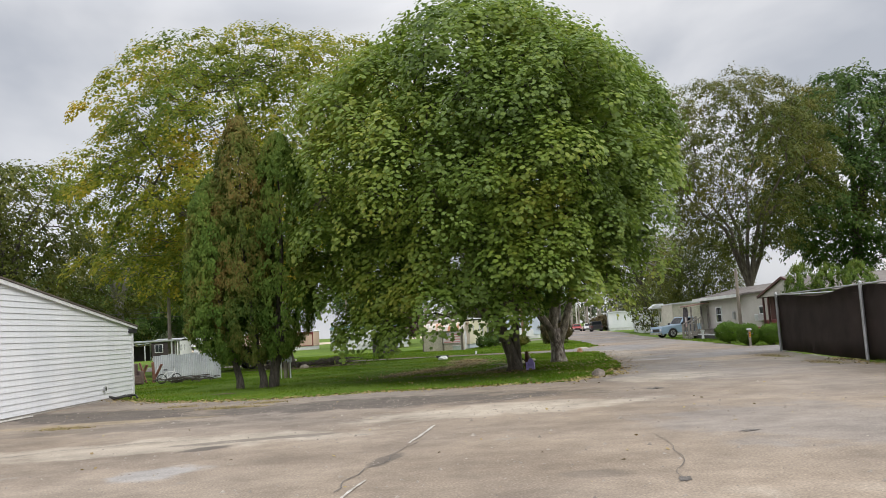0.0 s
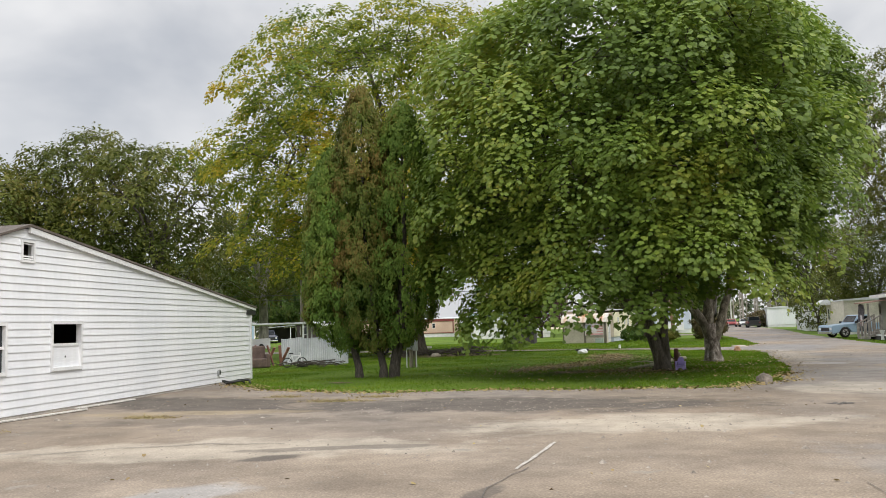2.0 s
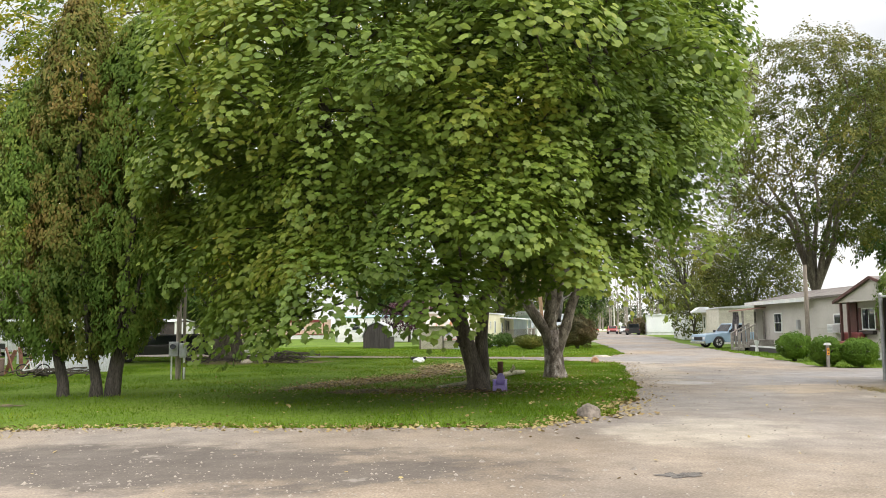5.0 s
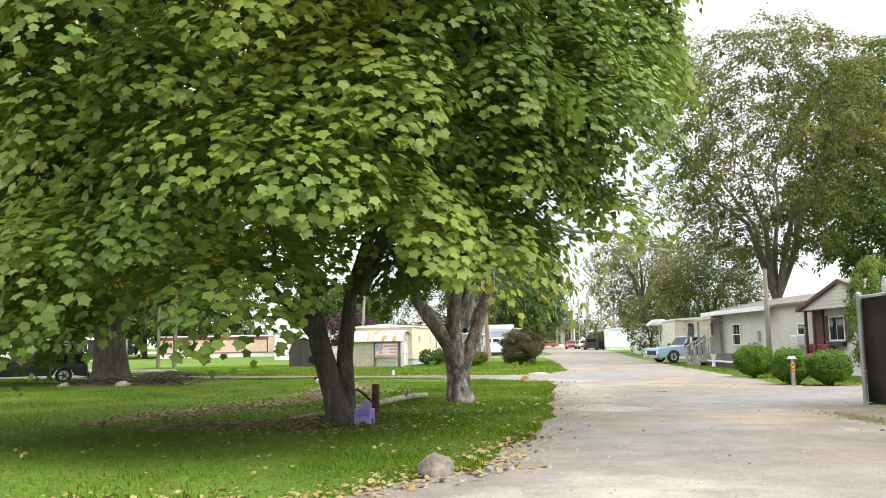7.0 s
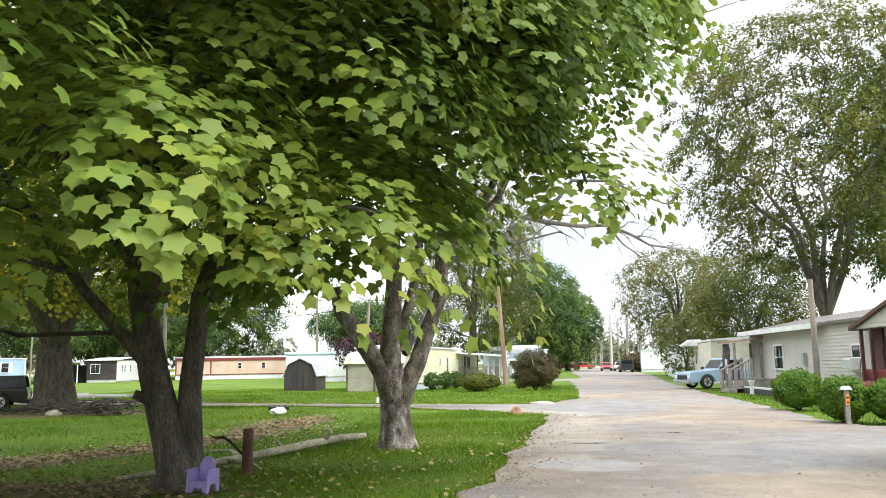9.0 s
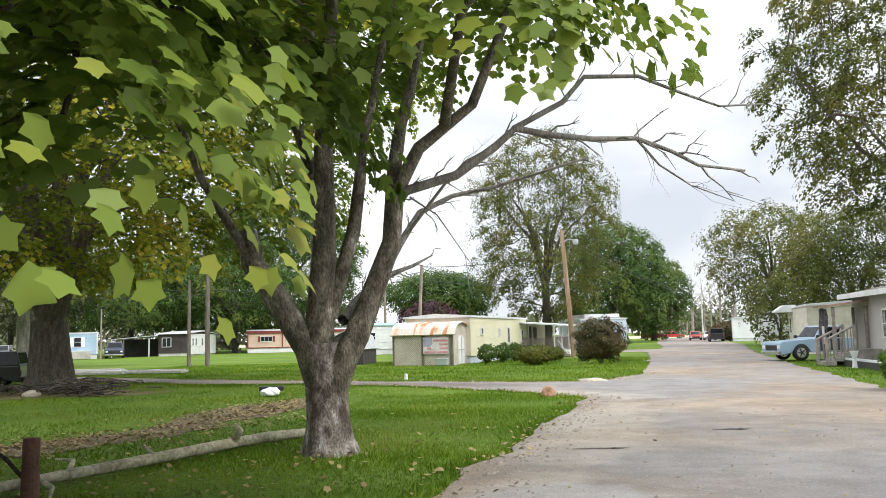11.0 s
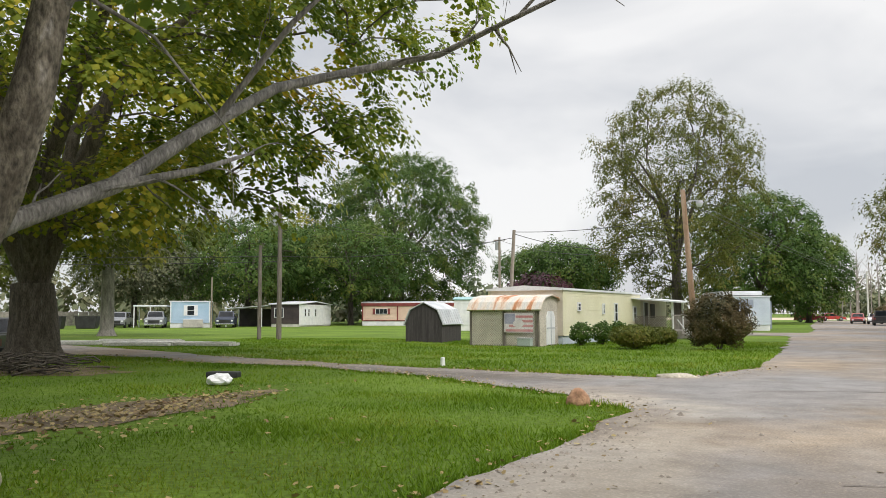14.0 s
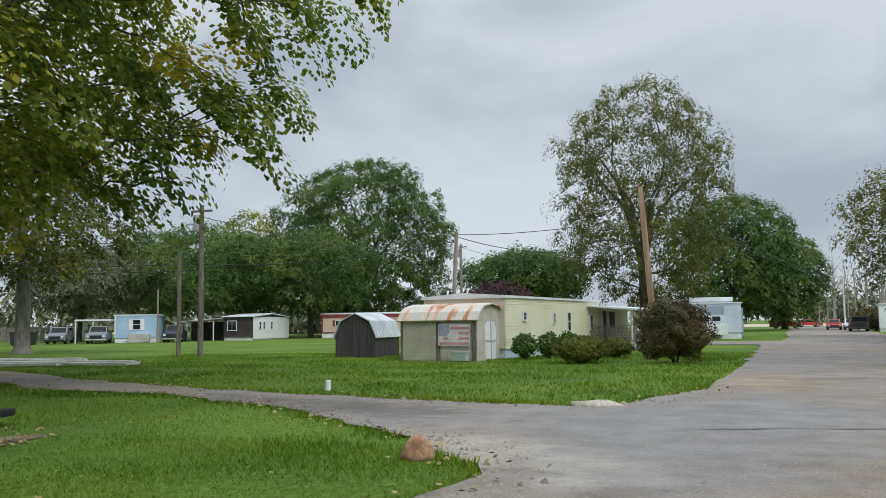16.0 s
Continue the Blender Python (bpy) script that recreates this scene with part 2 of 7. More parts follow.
M_MAPLE = leaf_mat("maple_leaves", [(0.09, 0.145, 0.026), (0.135, 0.212, 0.035), (0.19, 0.275, 0.044), (0.25, 0.325, 0.05), (0.34, 0.36, 0.055)], glow=0.42, drift=0.3, rough=0.5, gloss=0.34)
M_YELLOW = leaf_mat("turning_leaves", [(0.085, 0.14, 0.022), (0.145, 0.205, 0.028), (0.235, 0.275, 0.034), (0.42, 0.385, 0.04), (0.58, 0.40, 0.045)], glow=0.5, drift=0.16)
M_ARBOR = leaf_mat("arborvitae_sprays", [(0.065, 0.125, 0.018), (0.11, 0.185, 0.028), (0.16, 0.22, 0.036), (0.24, 0.185, 0.046)], glow=0.25, rough=0.7, drift=0.55)
M_ARBOR_BROWN = leaf_mat("browned_arborvitae_sprays", [(0.06, 0.105, 0.018), (0.115, 0.155, 0.026), (0.185, 0.16, 0.038), (0.27, 0.17, 0.05)], glow=0.25, rough=0.7, drift=0.5)
M_OLIVE = leaf_mat("olive_leaves", [(0.05, 0.072, 0.013), (0.092, 0.115, 0.02), (0.148, 0.158, 0.03), (0.225, 0.185, 0.044)], glow=0.36, drift=0.18)
M_DEEP = leaf_mat("deep_green_leaves", [(0.03, 0.065, 0.014), (0.055, 0.11, 0.02), (0.095, 0.155, 0.03), (0.17, 0.18, 0.035)], glow=0.3, drift=0.2)
# distance haze is mixed into these leaf colours: paler and greyer
M_FAR = leaf_mat("haze_paled_leaves", [(0.07, 0.10, 0.055), (0.11, 0.13, 0.07), (0.16, 0.165, 0.09), (0.2, 0.18, 0.11)], glow=0.2, drift=0.08)
M_BOX = leaf_mat("boxwood_leaves", [(0.075, 0.15, 0.016), (0.12, 0.22, 0.025), (0.18, 0.29, 0.035)], glow=0.3, drift=1.2)
M_RUST = leaf_mat("russet_bush_leaves", [(0.045, 0.048, 0.02), (0.085, 0.075, 0.032), (0.135, 0.095, 0.045), (0.11, 0.115, 0.036)], glow=0.2, drift=0.8)
M_PURPLE = leaf_mat("purple_leaves", [(0.03, 0.012, 0.02), (0.06, 0.02, 0.03), (0.10, 0.03, 0.04)], glow=0.15)
M_LITTER = leaf_mat("fallen_leaves", [(0.20, 0.14, 0.07), (0.30, 0.22, 0.10), (0.38, 0.31, 0.14), (0.17, 0.10, 0.05)], glow=0.1, drift=0.6)
M_WHITE = mat("white_vinyl", (0.74, 0.76, 0.79), (0.82, 0.83, 0.85), scale=0.7, rough=0.45, bump=0.05, fine=8, fine_amount=0.03, stretch=(1, 1, 0.3))
M_TRIM = mat("white_trim_paint", (0.68, 0.69, 0.70), (0.8, 0.8, 0.8), scale=2, rough=0.5, bump=0.1, fine=30, fine_amount=0.06)
M_SHINGLE = mat("brown_shingle", (0.085, 0.07, 0.06), (0.15, 0.125, 0.105), scale=1.5, rough=0.92, bump=0.6, fine=30, fine_amount=0.35)
M_GLASS = glass_mat("window_glass")
# near-black that stands for the unlit rooms behind the openings
M_DARKIN = mat("unlit_room_black", (0.008, 0.008, 0.008), (0.02, 0.018, 0.016), rough=0.9, bump=0)
M_GREY = mat("galvanised_steel", (0.36, 0.37, 0.38), (0.5, 0.51, 0.52), scale=1.5, rough=0.5, bump=0.1, fine=20, metal=0.5, fine_amount=0.1)
M_BLACK = mat("black_plastic", (0.012, 0.012, 0.013), (0.03, 0.03, 0.03), rough=0.55, bump=0.1)
M_RUBBER = mat("tyre_rubber", (0.012, 0.012, 0.012), (0.028, 0.027, 0.026), rough=0.85, bump=0.2)
M_CHROME = mat("chrome", (0.6, 0.6, 0.61), (0.72, 0.72, 0.73), rough=0.2, bump=0, metal=1.0, fine_amount=0.03)
M_POLE = mat("weathered_pole_wood", (0.20, 0.17, 0.14), (0.33, 0.28, 0.23), scale=2, rough=0.9, bump=0.6, fine=24, stretch=(3, 3, 0.3))
M_POLE_RED = mat("split_pole_wood", (0.26, 0.15, 0.09), (0.42, 0.30, 0.21), scale=1.2, rough=0.9, bump=0.6, fine=24, stretch=(3, 3, 0.25))
M_DECK = mat("weathered_deck_wood", (0.20, 0.18, 0.16), (0.34, 0.31, 0.28), scale=3, rough=0.9, bump=0.4, fine=30)
M_CONCRETE = mat("concrete", (0.36, 0.34, 0.31), (0.5, 0.47, 0.43), scale=1.5, rough=0.9, bump=0.4, fine=30)
M_STONE = mat("field_stone", (0.13, 0.108, 0.088), (0.235, 0.20, 0.165), scale=4, rough=0.9, bump=0.7, fine=18, fine_amount=0.3)
M_ORANGE = mat("orange_sandstone", (0.28, 0.15, 0.09), (0.42, 0.25, 0.15), scale=4, rough=0.9, bump=0.7, fine=18, fine_amount=0.3)
M_LIME = mat("pale_limestone", (0.34, 0.305, 0.245), (0.48, 0.43, 0.35), scale=3, rough=0.9, bump=0.5, fine=18, fine_amount=0.25)


# ---- building helpers ----
def link(name, mesh, material, parent=None, label="", m=None):
    mesh.materials.append(material)
    ob = new(name, mesh)
    if parent:
        ob.parent = parent
    if m is not None:
        ob.matrix_local = m
    if label:
        ob["label"] = label
    return ob


def part(name, bm, material, parent, label="", m=None, smooth=False):
    mesh = bpy.data.meshes.new(name)
    bmesh.ops.recalc_face_normals(bm, faces=bm.faces)
    bm.to_mesh(mesh)
    bm.free()
    if smooth:
        mesh.shade_smooth()
    return link(name, mesh, material, parent, label, m)


def thing(name, x, y, z=0.0, rz=0.0, label="", category="", group="", kind=""):
    ob = new(name)
    ob.matrix_basis = pose(x, y, z, 0, 0, rz)
    return tagged(ob, label, category, group, kind)


def box(bm, x0, x1, y0, y1, z0, z1):
    vs = [bm.verts.new((x, y, z)) for z in (z0, z1) for x, y in ((x0, y0), (x1, y0), (x1, y1), (x0, y1))]
    for f in ((3, 2, 1, 0), (4, 5, 6, 7), (0, 1, 5, 4), (1, 2, 6, 5), (2, 3, 7, 6), (3, 0, 4, 7)):
        bm.faces.new([vs[i] for i in f])
    return bm


def boxes(*rows):
    bm = bmesh.new()
    for r in rows:
        box(bm, *r)
    return bm


def bevel(bm, w=0.02, seg=2):
    bmesh.ops.bevel(bm, geom=list(bm.edges), offset=w, segments=seg, affect="EDGES", profile=0.6)
    return bm


def prism(profile, a0, a1, axis="x"):
    """A closed outline in two axes, drawn out along the third from a0 to a1."""
    bm = bmesh.new()
    put = {"x": lambda a, u, v: (a, u, v), "y": lambda a, u, v: (u, a, v), "z": lambda a, u, v: (u, v, a)}[axis]
    lo = [bm.verts.new(put(a0, u, v)) for u, v in profile]
    hi = [bm.verts.new(put(a1, u, v)) for u, v in profile]
    bm.faces.new(lo[::-1])
    bm.faces.new(hi)
    for i in range(len(profile)):
        j = (i + 1) % len(profile)
        bm.faces.new((lo[i], lo[j], hi[j], hi[i]))
    return bm


def cyl(bm, p0, p1, r0, r1=None, n=10, caps=True):
    p0, p1 = Vector(p0), Vector(p1)
    r1 = r0 if r1 is None else r1
    q = (p1 - p0).to_track_quat("Z", "Y")
    rings = []
    for p, r in ((p0, r0), (p1, r1)):
        rings.append([bm.verts.new(p + q @ Vector((r * math.cos(2 * math.pi * k / n), r * math.sin(2 * math.pi * k / n), 0))) for k in range(n)])
    for k in range(n):
        j = (k + 1) % n
        bm.faces.new((rings[0][k], rings[0][j], rings[1][j], rings[1][k]))
    if caps:
        bm.faces.new(rings[0][::-1])
        bm.faces.new(rings[1])
    return bm


class Geo:
    """Vertices and faces gathered for one mesh."""

    def __init__(self):
        self.v, self.f = [], []

    def tube(self, pts, radii, n=7, rough=0.0, rng=None):
        pts = [Vector(p) for p in pts]
        start = len(self.v)
        side = None
        for i, (p, r) in enumerate(zip(pts, radii)):
            d = (pts[min(i + 1, len(pts) - 1)] - pts[max(i - 1, 0)]).normalized()
            ref = side if side is not None else (Vector((1, 0, 0)) if abs(d.x) < 0.8 else Vector((0, 1, 0)))
            a = (ref - d * ref.dot(d)).normalized()
            side = a
            b = d.cross(a)
            for k in range(n):
                w = 2 * math.pi * k / n
                rr = r * (1 + (rng.uniform(-rough, rough) if rough else 0))
                self.v.append(p + (a * math.cos(w) + b * math.sin(w)) * rr)
        for i in range(len(pts) - 1):
            for k in range(n):
                j = (k + 1) % n
                o = start + i * n
                self.f.append((o + k, o + j, o + n + j, o + n + k))
        self.f.append(tuple(start + (len(pts) - 1) * n + k for k in range(n)))

    def mesh(self, name, smooth=True):
        m = bpy.data.meshes.new(name)
        m.from_pydata([tuple(v) for v in self.v], [], self.f)
        if smooth:
            m.shade_smooth()
        return m


MAPLE_LEAF = np.array([(0, 0), (.46, .02), (.45, .29), (.66, .56), (.29, .68), (0, 1.02), (-.29, .68), (-.66, .56), (-.45, .29), (-.46, .02)])
BROAD_LEAF = np.array([(0, 0), (.48, .12), (.62, .55), (0, 1.02), (-.62, .55), (-.48, .12)])
OVAL_LEAF = np.array([(0, 0), (.30, .35), (.22, .75), (0, 1.0), (-.22, .75), (-.30, .35)])
WIDE_LEAF = np.array([(0, 0), (.5, .5), (0, 1.0), (-.5, .5)])
POINTED_LEAF = np.array([(-.42, .2), (.42, .2), (0, 1.15)])
DIAMOND = np.array([(0, 0), (.32, .5), (0, 1.0), (-.32, .5)])
SPRAY = np.array([(0, 0), (.24, .45), (.08, 1.05), (-.2, .75), (-.18, .3)])
BLADE = np.array([(-.07, 0), (.07, 0), (0.03, 1.0)])


def leaf_mesh(name, centres, normals, along, sizes, outline, droop=0.25):
    """One mesh of many loose leaves, each with its own turn and size."""
    c, nrm, v = np.asarray(centres, float), np.asarray(normals, float), np.asarray(along, float)
    nrm = nrm / np.linalg.norm(nrm, axis=1, keepdims=True).clip(1e-6)
    v = v - nrm * (v * nrm).sum(1, keepdims=True)
    v = v / np.linalg.norm(v, axis=1, keepdims=True).clip(1e-6)
    u = np.cross(v, nrm)
    k = len(outline)
    bend = -droop * outline[:, 1] ** 2 - 0.18 * np.abs(outline[:, 0])
    s = np.asarray(sizes, float)[:, None, None]
    co = c[:, None] + s * (u[:, None] * outline[None, :, 0, None] + v[:, None] * outline[None, :, 1, None] + nrm[:, None] * bend[None, :, None])
    n = len(c)
    m = bpy.data.meshes.new(name)
    m.vertices.add(n * k)
    m.vertices.foreach_set("co", co.astype(np.float32).ravel())
    m.loops.add(n * k)
    m.loops.foreach_set("vertex_index", np.arange(n * k, dtype=np.int32))
    m.polygons.add(n)
    m.polygons.foreach_set("loop_start", np.arange(0, n * k, k, dtype=np.int32))
    m.update(calc_edges=True)
    return m


def unit(rng, n):
    d = rng.normal(size=(n, 3))
    return d / np.linalg.norm(d, axis=1, keepdims=True)


def unit_rows(v):
    return v / np.linalg.norm(v, axis=1, keepdims=True).clip(1e-6)


def clump_leaves(rng, centres, out, per, size, pad=(1.0, 0.45), up=0.8, loose=0.26):
    """Leaves shingled over drooping domes, one dome a clump: points, normals, directions and sizes."""
    k = len(centres)
    axis = unit_rows(out * np.array([0.75, 0.75, 0.3]) + np.array([0, 0, 0.85]))
    e1 = unit_rows(np.cross(axis, unit(rng, k)))
    e2 = np.cross(axis, e1)
    rep = lambda a: np.repeat(a, per, 0)
    n = k * per
    phi = rng.uniform(0, 2 * math.pi, n)
    cz = rng.uniform(-0.05, 1.0, n)
    sz = np.sqrt(1 - cz ** 2)
    lobe = 1 + 0.26 * np.sin(2 * phi + rep(rng.uniform(0, 6.28, k))) + 0.2 * np.sin(3 * phi + rep(rng.uniform(0, 6.28, k)))
    h = (rep(e1) * np.cos(phi)[:, None] + rep(e2) * np.sin(phi)[:, None]) * sz[:, None]
    a = rep(axis) * cz[:, None]
    swell = (rep(rng.uniform(0.7, 1.3, k)) * lobe * (1 - 0.45 * rng.uniform(0, 1, n) ** 2.2))[:, None]
    p = rep(centres) + (h * pad[0] + a * pad[1]) * swell
    p[:, 2] -= 0.2 * pad[0] * (sz ** 2) * swell[:, 0]
    nrm = unit_rows(h / pad[0] + a / pad[1]) * 0.8 + rep(out) * 0.1 + np.array([0, 0, up]) + rng.normal(size=(n, 3)) * loose
    al = h + rep(out) * 0.45 + np.array([0, 0, -0.3]) + rng.normal(size=(n, 3)) * (loose + 0.05)
    s = size * rng.uniform(0.7, 1.25, n)
    return p - unit_rows(al) * (s * 0.5)[:, None], nrm, al, s


def envelope(rng, profile, stretch=(1, 1, 1, 1), gap=0.9, inner=0.72, most=900, lobes=0.14, seed=0.0, centre=(0, 0)):
    """Clump centres spread evenly through the outer part of a crown, whose radius at each height the profile gives."""
    zs, rs = np.array(profile, float).T
    n = most * 14
    z = rng.uniform(zs[0], zs[-1], n)
    r = np.interp(z, zs, rs)
    z = z[rng.uniform(0, rs.max(), n) < r + 0.25 * rs.max()]
    r = np.interp(z, zs, rs)
    w = rng.uniform(0, 2 * math.pi, len(z))
    f = 1 - (1 - inner) * rng.uniform(0, 1, len(z)) ** 1.6
    # the flat ends are filled right through
    slope = (np.interp(z + 0.3, zs, rs) - np.interp(z - 0.3, zs, rs)) / 0.6
    f = np.where((slope < -1.2) | (z < zs[0] + 0.5), np.sqrt(rng.uniform(0.02, 1, len(z))), f)
    x, y = np.cos(w), np.sin(w)
    lump = np.array([1 + lobes * 1.7 * noise.noise(Vector((1.8 * a, 1.8 * b, c * 0.35 + seed))) + lobes * noise.noise(Vector((4 * a, 4 * b, c * 0.8 - seed))) for a, b, c in zip(x, y, z)])
    sx = np.where(x > 0, stretch[0], stretch[1])
    sy = np.where(y > 0, stretch[2], stretch[3])
    p = np.stack([centre[0] + x * r * f * lump * sx, centre[1] + y * r * f * lump * sy, z], 1)
    o = unit_rows(np.stack([x, y, (-slope * 0.5).clip(-0.5, 1.5)], 1))
    kept = np.zeros((0, 3))
    pick = []
    for i in range(len(p)):
        if len(pick) >= most:
            break
        if len(pick) and ((kept - p[i]) ** 2).sum(1).min() < gap * gap:
            continue
        pick.append(i)
        kept = np.vstack([kept, p[i]])
    return p[pick], o[pick]


def grow(rng, stems, targets, tip, most_r, reach=0.35):
    """Branches that leave the stems and fork again and again until every target is reached: lines and their radii."""
    pos, up, fixed, run = [], [], [], []
    for pts, radii in stems:
        near = -1
        if pos:
            near = int(np.linalg.norm(np.array(pos) - np.array(pts[0]), axis=1).argmin())
        for q, r in zip(pts, radii):
            up.append(near)
            run.append(0.0)
            fixed.append(r)
            near = len(pos)
            pos.append(np.array(q, float))
    ns = len(pos)
    m = ns + 3 * len(targets)
    P, R, U = np.full((m, 3), 1e6), np.zeros(m), np.full(m, -1)
    P[:ns], U[:ns] = pos, up
    stem_high = np.array([q[2] for q in pos])
    order = np.argsort([np.linalg.norm(P[:ns] - c, axis=1).min() for c in targets])
    k = ns
    tips = []
    for i in order:
        c = targets[i]
        d = c - P[:k]
        L = np.linalg.norm(d, axis=1)
        cost = L + reach * R[:k] + 0.9 * np.maximum(0, -d[:, 2] - 0.1 * L)
        cost[:ns] += np.where(stem_high < 1.6, 30.0, 0.0)
        a = int(cost.argmin())
        path = limb_path(rng, P[a], c, 0.09, 4)
        base = a
        for q in path[1:]:
            P[k], U[k], R[k] = q, base, R[base] + np.linalg.norm(q - P[base])
            base = k
            k += 1
        tips.append(base)
    count = np.zeros(m)
    for t in tips:
        a = t
        while a >= ns:
            count[a] += 1
            a = U[a]
    done = set()
    lines = []
    for t in sorted(tips, key=lambda q: -R[q]):
        if t in done:
            continue
        chain = [t]
        while chain[-1] >= ns and chain[-1] not in done:
            done.add(chain[-1])
            chain.append(int(U[chain[-1]]))
        chain = chain[::-1]
        radii = []
        for a in chain:
            radii.append(min(most_r, tip * max(1.0, count[a]) ** 0.5) if a >= ns else 0)
        if chain[0] < ns:
            radii[0] = min(radii[1], fixed[chain[0]] * 0.8)
        else:
            radii[0] = radii[1]
        lines.append(([P[a] for a in chain], radii))
    return lines


def shell(rng, n, centre, radii, inner=0.55, low=-1.0, lobes=0.18, seed=0.0):
    """Clump centres in the outer part of an uneven egg shape, and the ways outward."""
    d = unit(rng, int(n * 1.6) + 10)
    d = d[d[:, 2] > low][:n]
    r = rng.uniform(inner ** 3, 1.0, len(d)) ** (1 / 3)
    bumpy = np.array([1 + lobes * (noise.noise(Vector(q) * 1.7 + Vector((seed, 0, seed))) * 1.6) for q in d])
    p = np.asarray(centre) + d * np.asarray(radii) * (r * bumpy)[:, None]
    return p, d


def limb_path(rng, a, b, sag=0.1, n=5):
    a, b = np.asarray(a, float), np.asarray(b, float)
    L = np.linalg.norm(b - a)
    pts = [a + (b - a) * t + np.array([0, 0, sag * L * math.sin(math.pi * t)]) + (rng.normal(size=3) * 0.035 * L if 0 < t < 1 else 0) for t in np.linspace(0, 1, n)]
    return pts


def tree(name, label, x, y, height, radius, crown_low, trunk_r, leaves, bark, seed, clumps=220, per=60, size=0.2, outline=POINTED_LEAF, fork=None,
         pad=(1.0, 0.5), limbs=9, inner=0.5, lean=(0, 0), group="", top_bias=1.0, category="tree", lobes=0.18, twig=0.02, squash=1.0):
    """A trunk that forks into limbs, twigs that reach each clump, and a crown of loose leaves."""
    rng = np.random.default_rng(seed)
    t = thing(name, x, y, label=label, category=category, group=group)
    fork = fork or crown_low + 0.12 * height
    zc, rz = (height + crown_low) / 2, (height - crown_low) / 2
    cx, cy = lean
    centre = np.array([cx, cy, zc])
    prof = [(zc + rz * math.sin(a), radius * max(0.0, math.cos(a)) ** 0.85) for a in np.linspace(-1.45, 1.57, 14)]
    if top_bias != 1.0:
        prof = [(z, r * (1 + (top_bias - 1) * ((z - crown_low) / (height - crown_low) - 0.5))) for z, r in prof]
    area = 4 * math.pi * radius * (radius * 0.4 + rz * 0.6) * (0.5 + squash / 2)
    cl, out = envelope(rng, prof, (1, 1, squash, squash), 0.82 * math.sqrt(area / clumps), inner, clumps, lobes * 0.8, seed, (cx, cy))
    g = Geo()
    top = np.array([cx * 0.15, cy * 0.15, fork])
    flare = [trunk_r * 1.75, trunk_r * 1.35, trunk_r * 1.08, trunk_r * 0.95, trunk_r * 0.85]
    g.tube([(0, 0, -0.15), (0, 0, 0.12), (0.02, 0, 0.45), (cx * 0.05, cy * 0.05, fork * 0.55), top], flare, 14, 0.07, rng)
    arms = [([(0, 0, fork * 0.75), tuple(top)], (trunk_r * 0.9, trunk_r * 0.85))]
    for k in range(limbs // 2 + 1):
        w = 2 * math.pi * (k + rng.uniform(-0.3, 0.3)) / (limbs // 2 + 1)
        spread = rng.uniform(0.42, 0.75) * radius
        rise = rng.uniform(0.38, 0.85)
        e = np.array([cx + spread * math.cos(w), cy + spread * squash * math.sin(w), fork + (height - fork) * rise])
        s = top - np.array([0, 0, rng.uniform(0.0, 0.3) * fork * 0.5])
        mid = s + (e - s) * 0.45 + np.array([-(e - s)[0] * 0.12, -(e - s)[1] * 0.12, 0.06 * height])
        pts = [s, s + (mid - s) * 0.5 + rng.normal(size=3) * 0.02 * radius, mid, mid + (e - mid) * 0.5 + rng.normal(size=3) * 0.03 * radius, e]
        r0 = trunk_r * rng.uniform(0.42, 0.62)
        radii = [r0, r0 * 0.85, r0 * 0.68, r0 * 0.45, r0 * 0.2]
        g.tube(pts, radii, 8, 0.06, rng)
        arms.append((pts, radii))
    link("trunk", g.mesh("trunk"), bark, t)
    gb = Geo()
    for pts, radii in grow(rng, arms, cl, twig, trunk_r * 0.34):
        gb.tube(pts, radii, 5)
    link("branchwork", gb.mesh("branchwork"), bark, t)
    p, nrm, al, sz = clump_leaves(rng, cl, out, per, size, pad)
    link("crown", leaf_mesh("crown", p, nrm, al, sz, outline), leaves, t)
    return t


def inside(points, poly):
    """Which points (n, 2) lie inside the outline."""
    x, y = points[:, 0], points[:, 1]
    res = np.zeros(len(points), bool)
    for i in range(len(poly)):
        (x0, y0), (x1, y1) = poly[i - 1], poly[i]
        cross = ((y0 > y) != (y1 > y)) & (x < (x1 - x0) * (y - y0) / ((y1 - y0) or 1e-9) + x0)
        res ^= cross
    return res


def ragged(poly, step=0.5, amount=0.14, seed=3.0):
    """The outline cut into short steps and frayed."""
    out = []
    for i in range(len(poly)):
        a, b = Vector((*poly[i - 1], 0)), Vector((*poly[i], 0))
        n = max(1, int((b - a).length / step))
        if (b - a).length > 60:
            n = 1
        nrm = Vector((a.y - b.y, b.x - a.x, 0)).normalized()
        for k in range(n):
            p = a + (b - a) * k / n
            f = 0 if n == 1 else amount * (noise.noise(p * 0.9 + Vector((seed, 0, 0))) * 1.6 + noise.noise(p * 3.1) * 0.7)
            out.append((p.x + nrm.x * f, p.y + nrm.y * f))
    return out


def sheet(name, poly, z, material, label, kind="structure", category=""):
    bm = bmesh.new()
    pts = [Vector(p) for p in poly]
    n = len(pts)
    vs, _, faces, *_ = geometry.delaunay_2d_cdt(pts, [], [list(range(n))], 1, 1e-4)
    made = [bm.verts.new((v.x, v.y, z)) for v in vs]
    for f in faces:
        bm.faces.new([made[i] for i in f])
    bm.normal_update()
    for f in bm.faces:
        if f.normal.z < 0:
            f.normal_flip()
    mesh = bpy.data.meshes.new(name)
    bm.to_mesh(mesh)
    bm.free()
    ob = link(name, mesh, material)
    return tagged(ob, label, category, kind=kind)


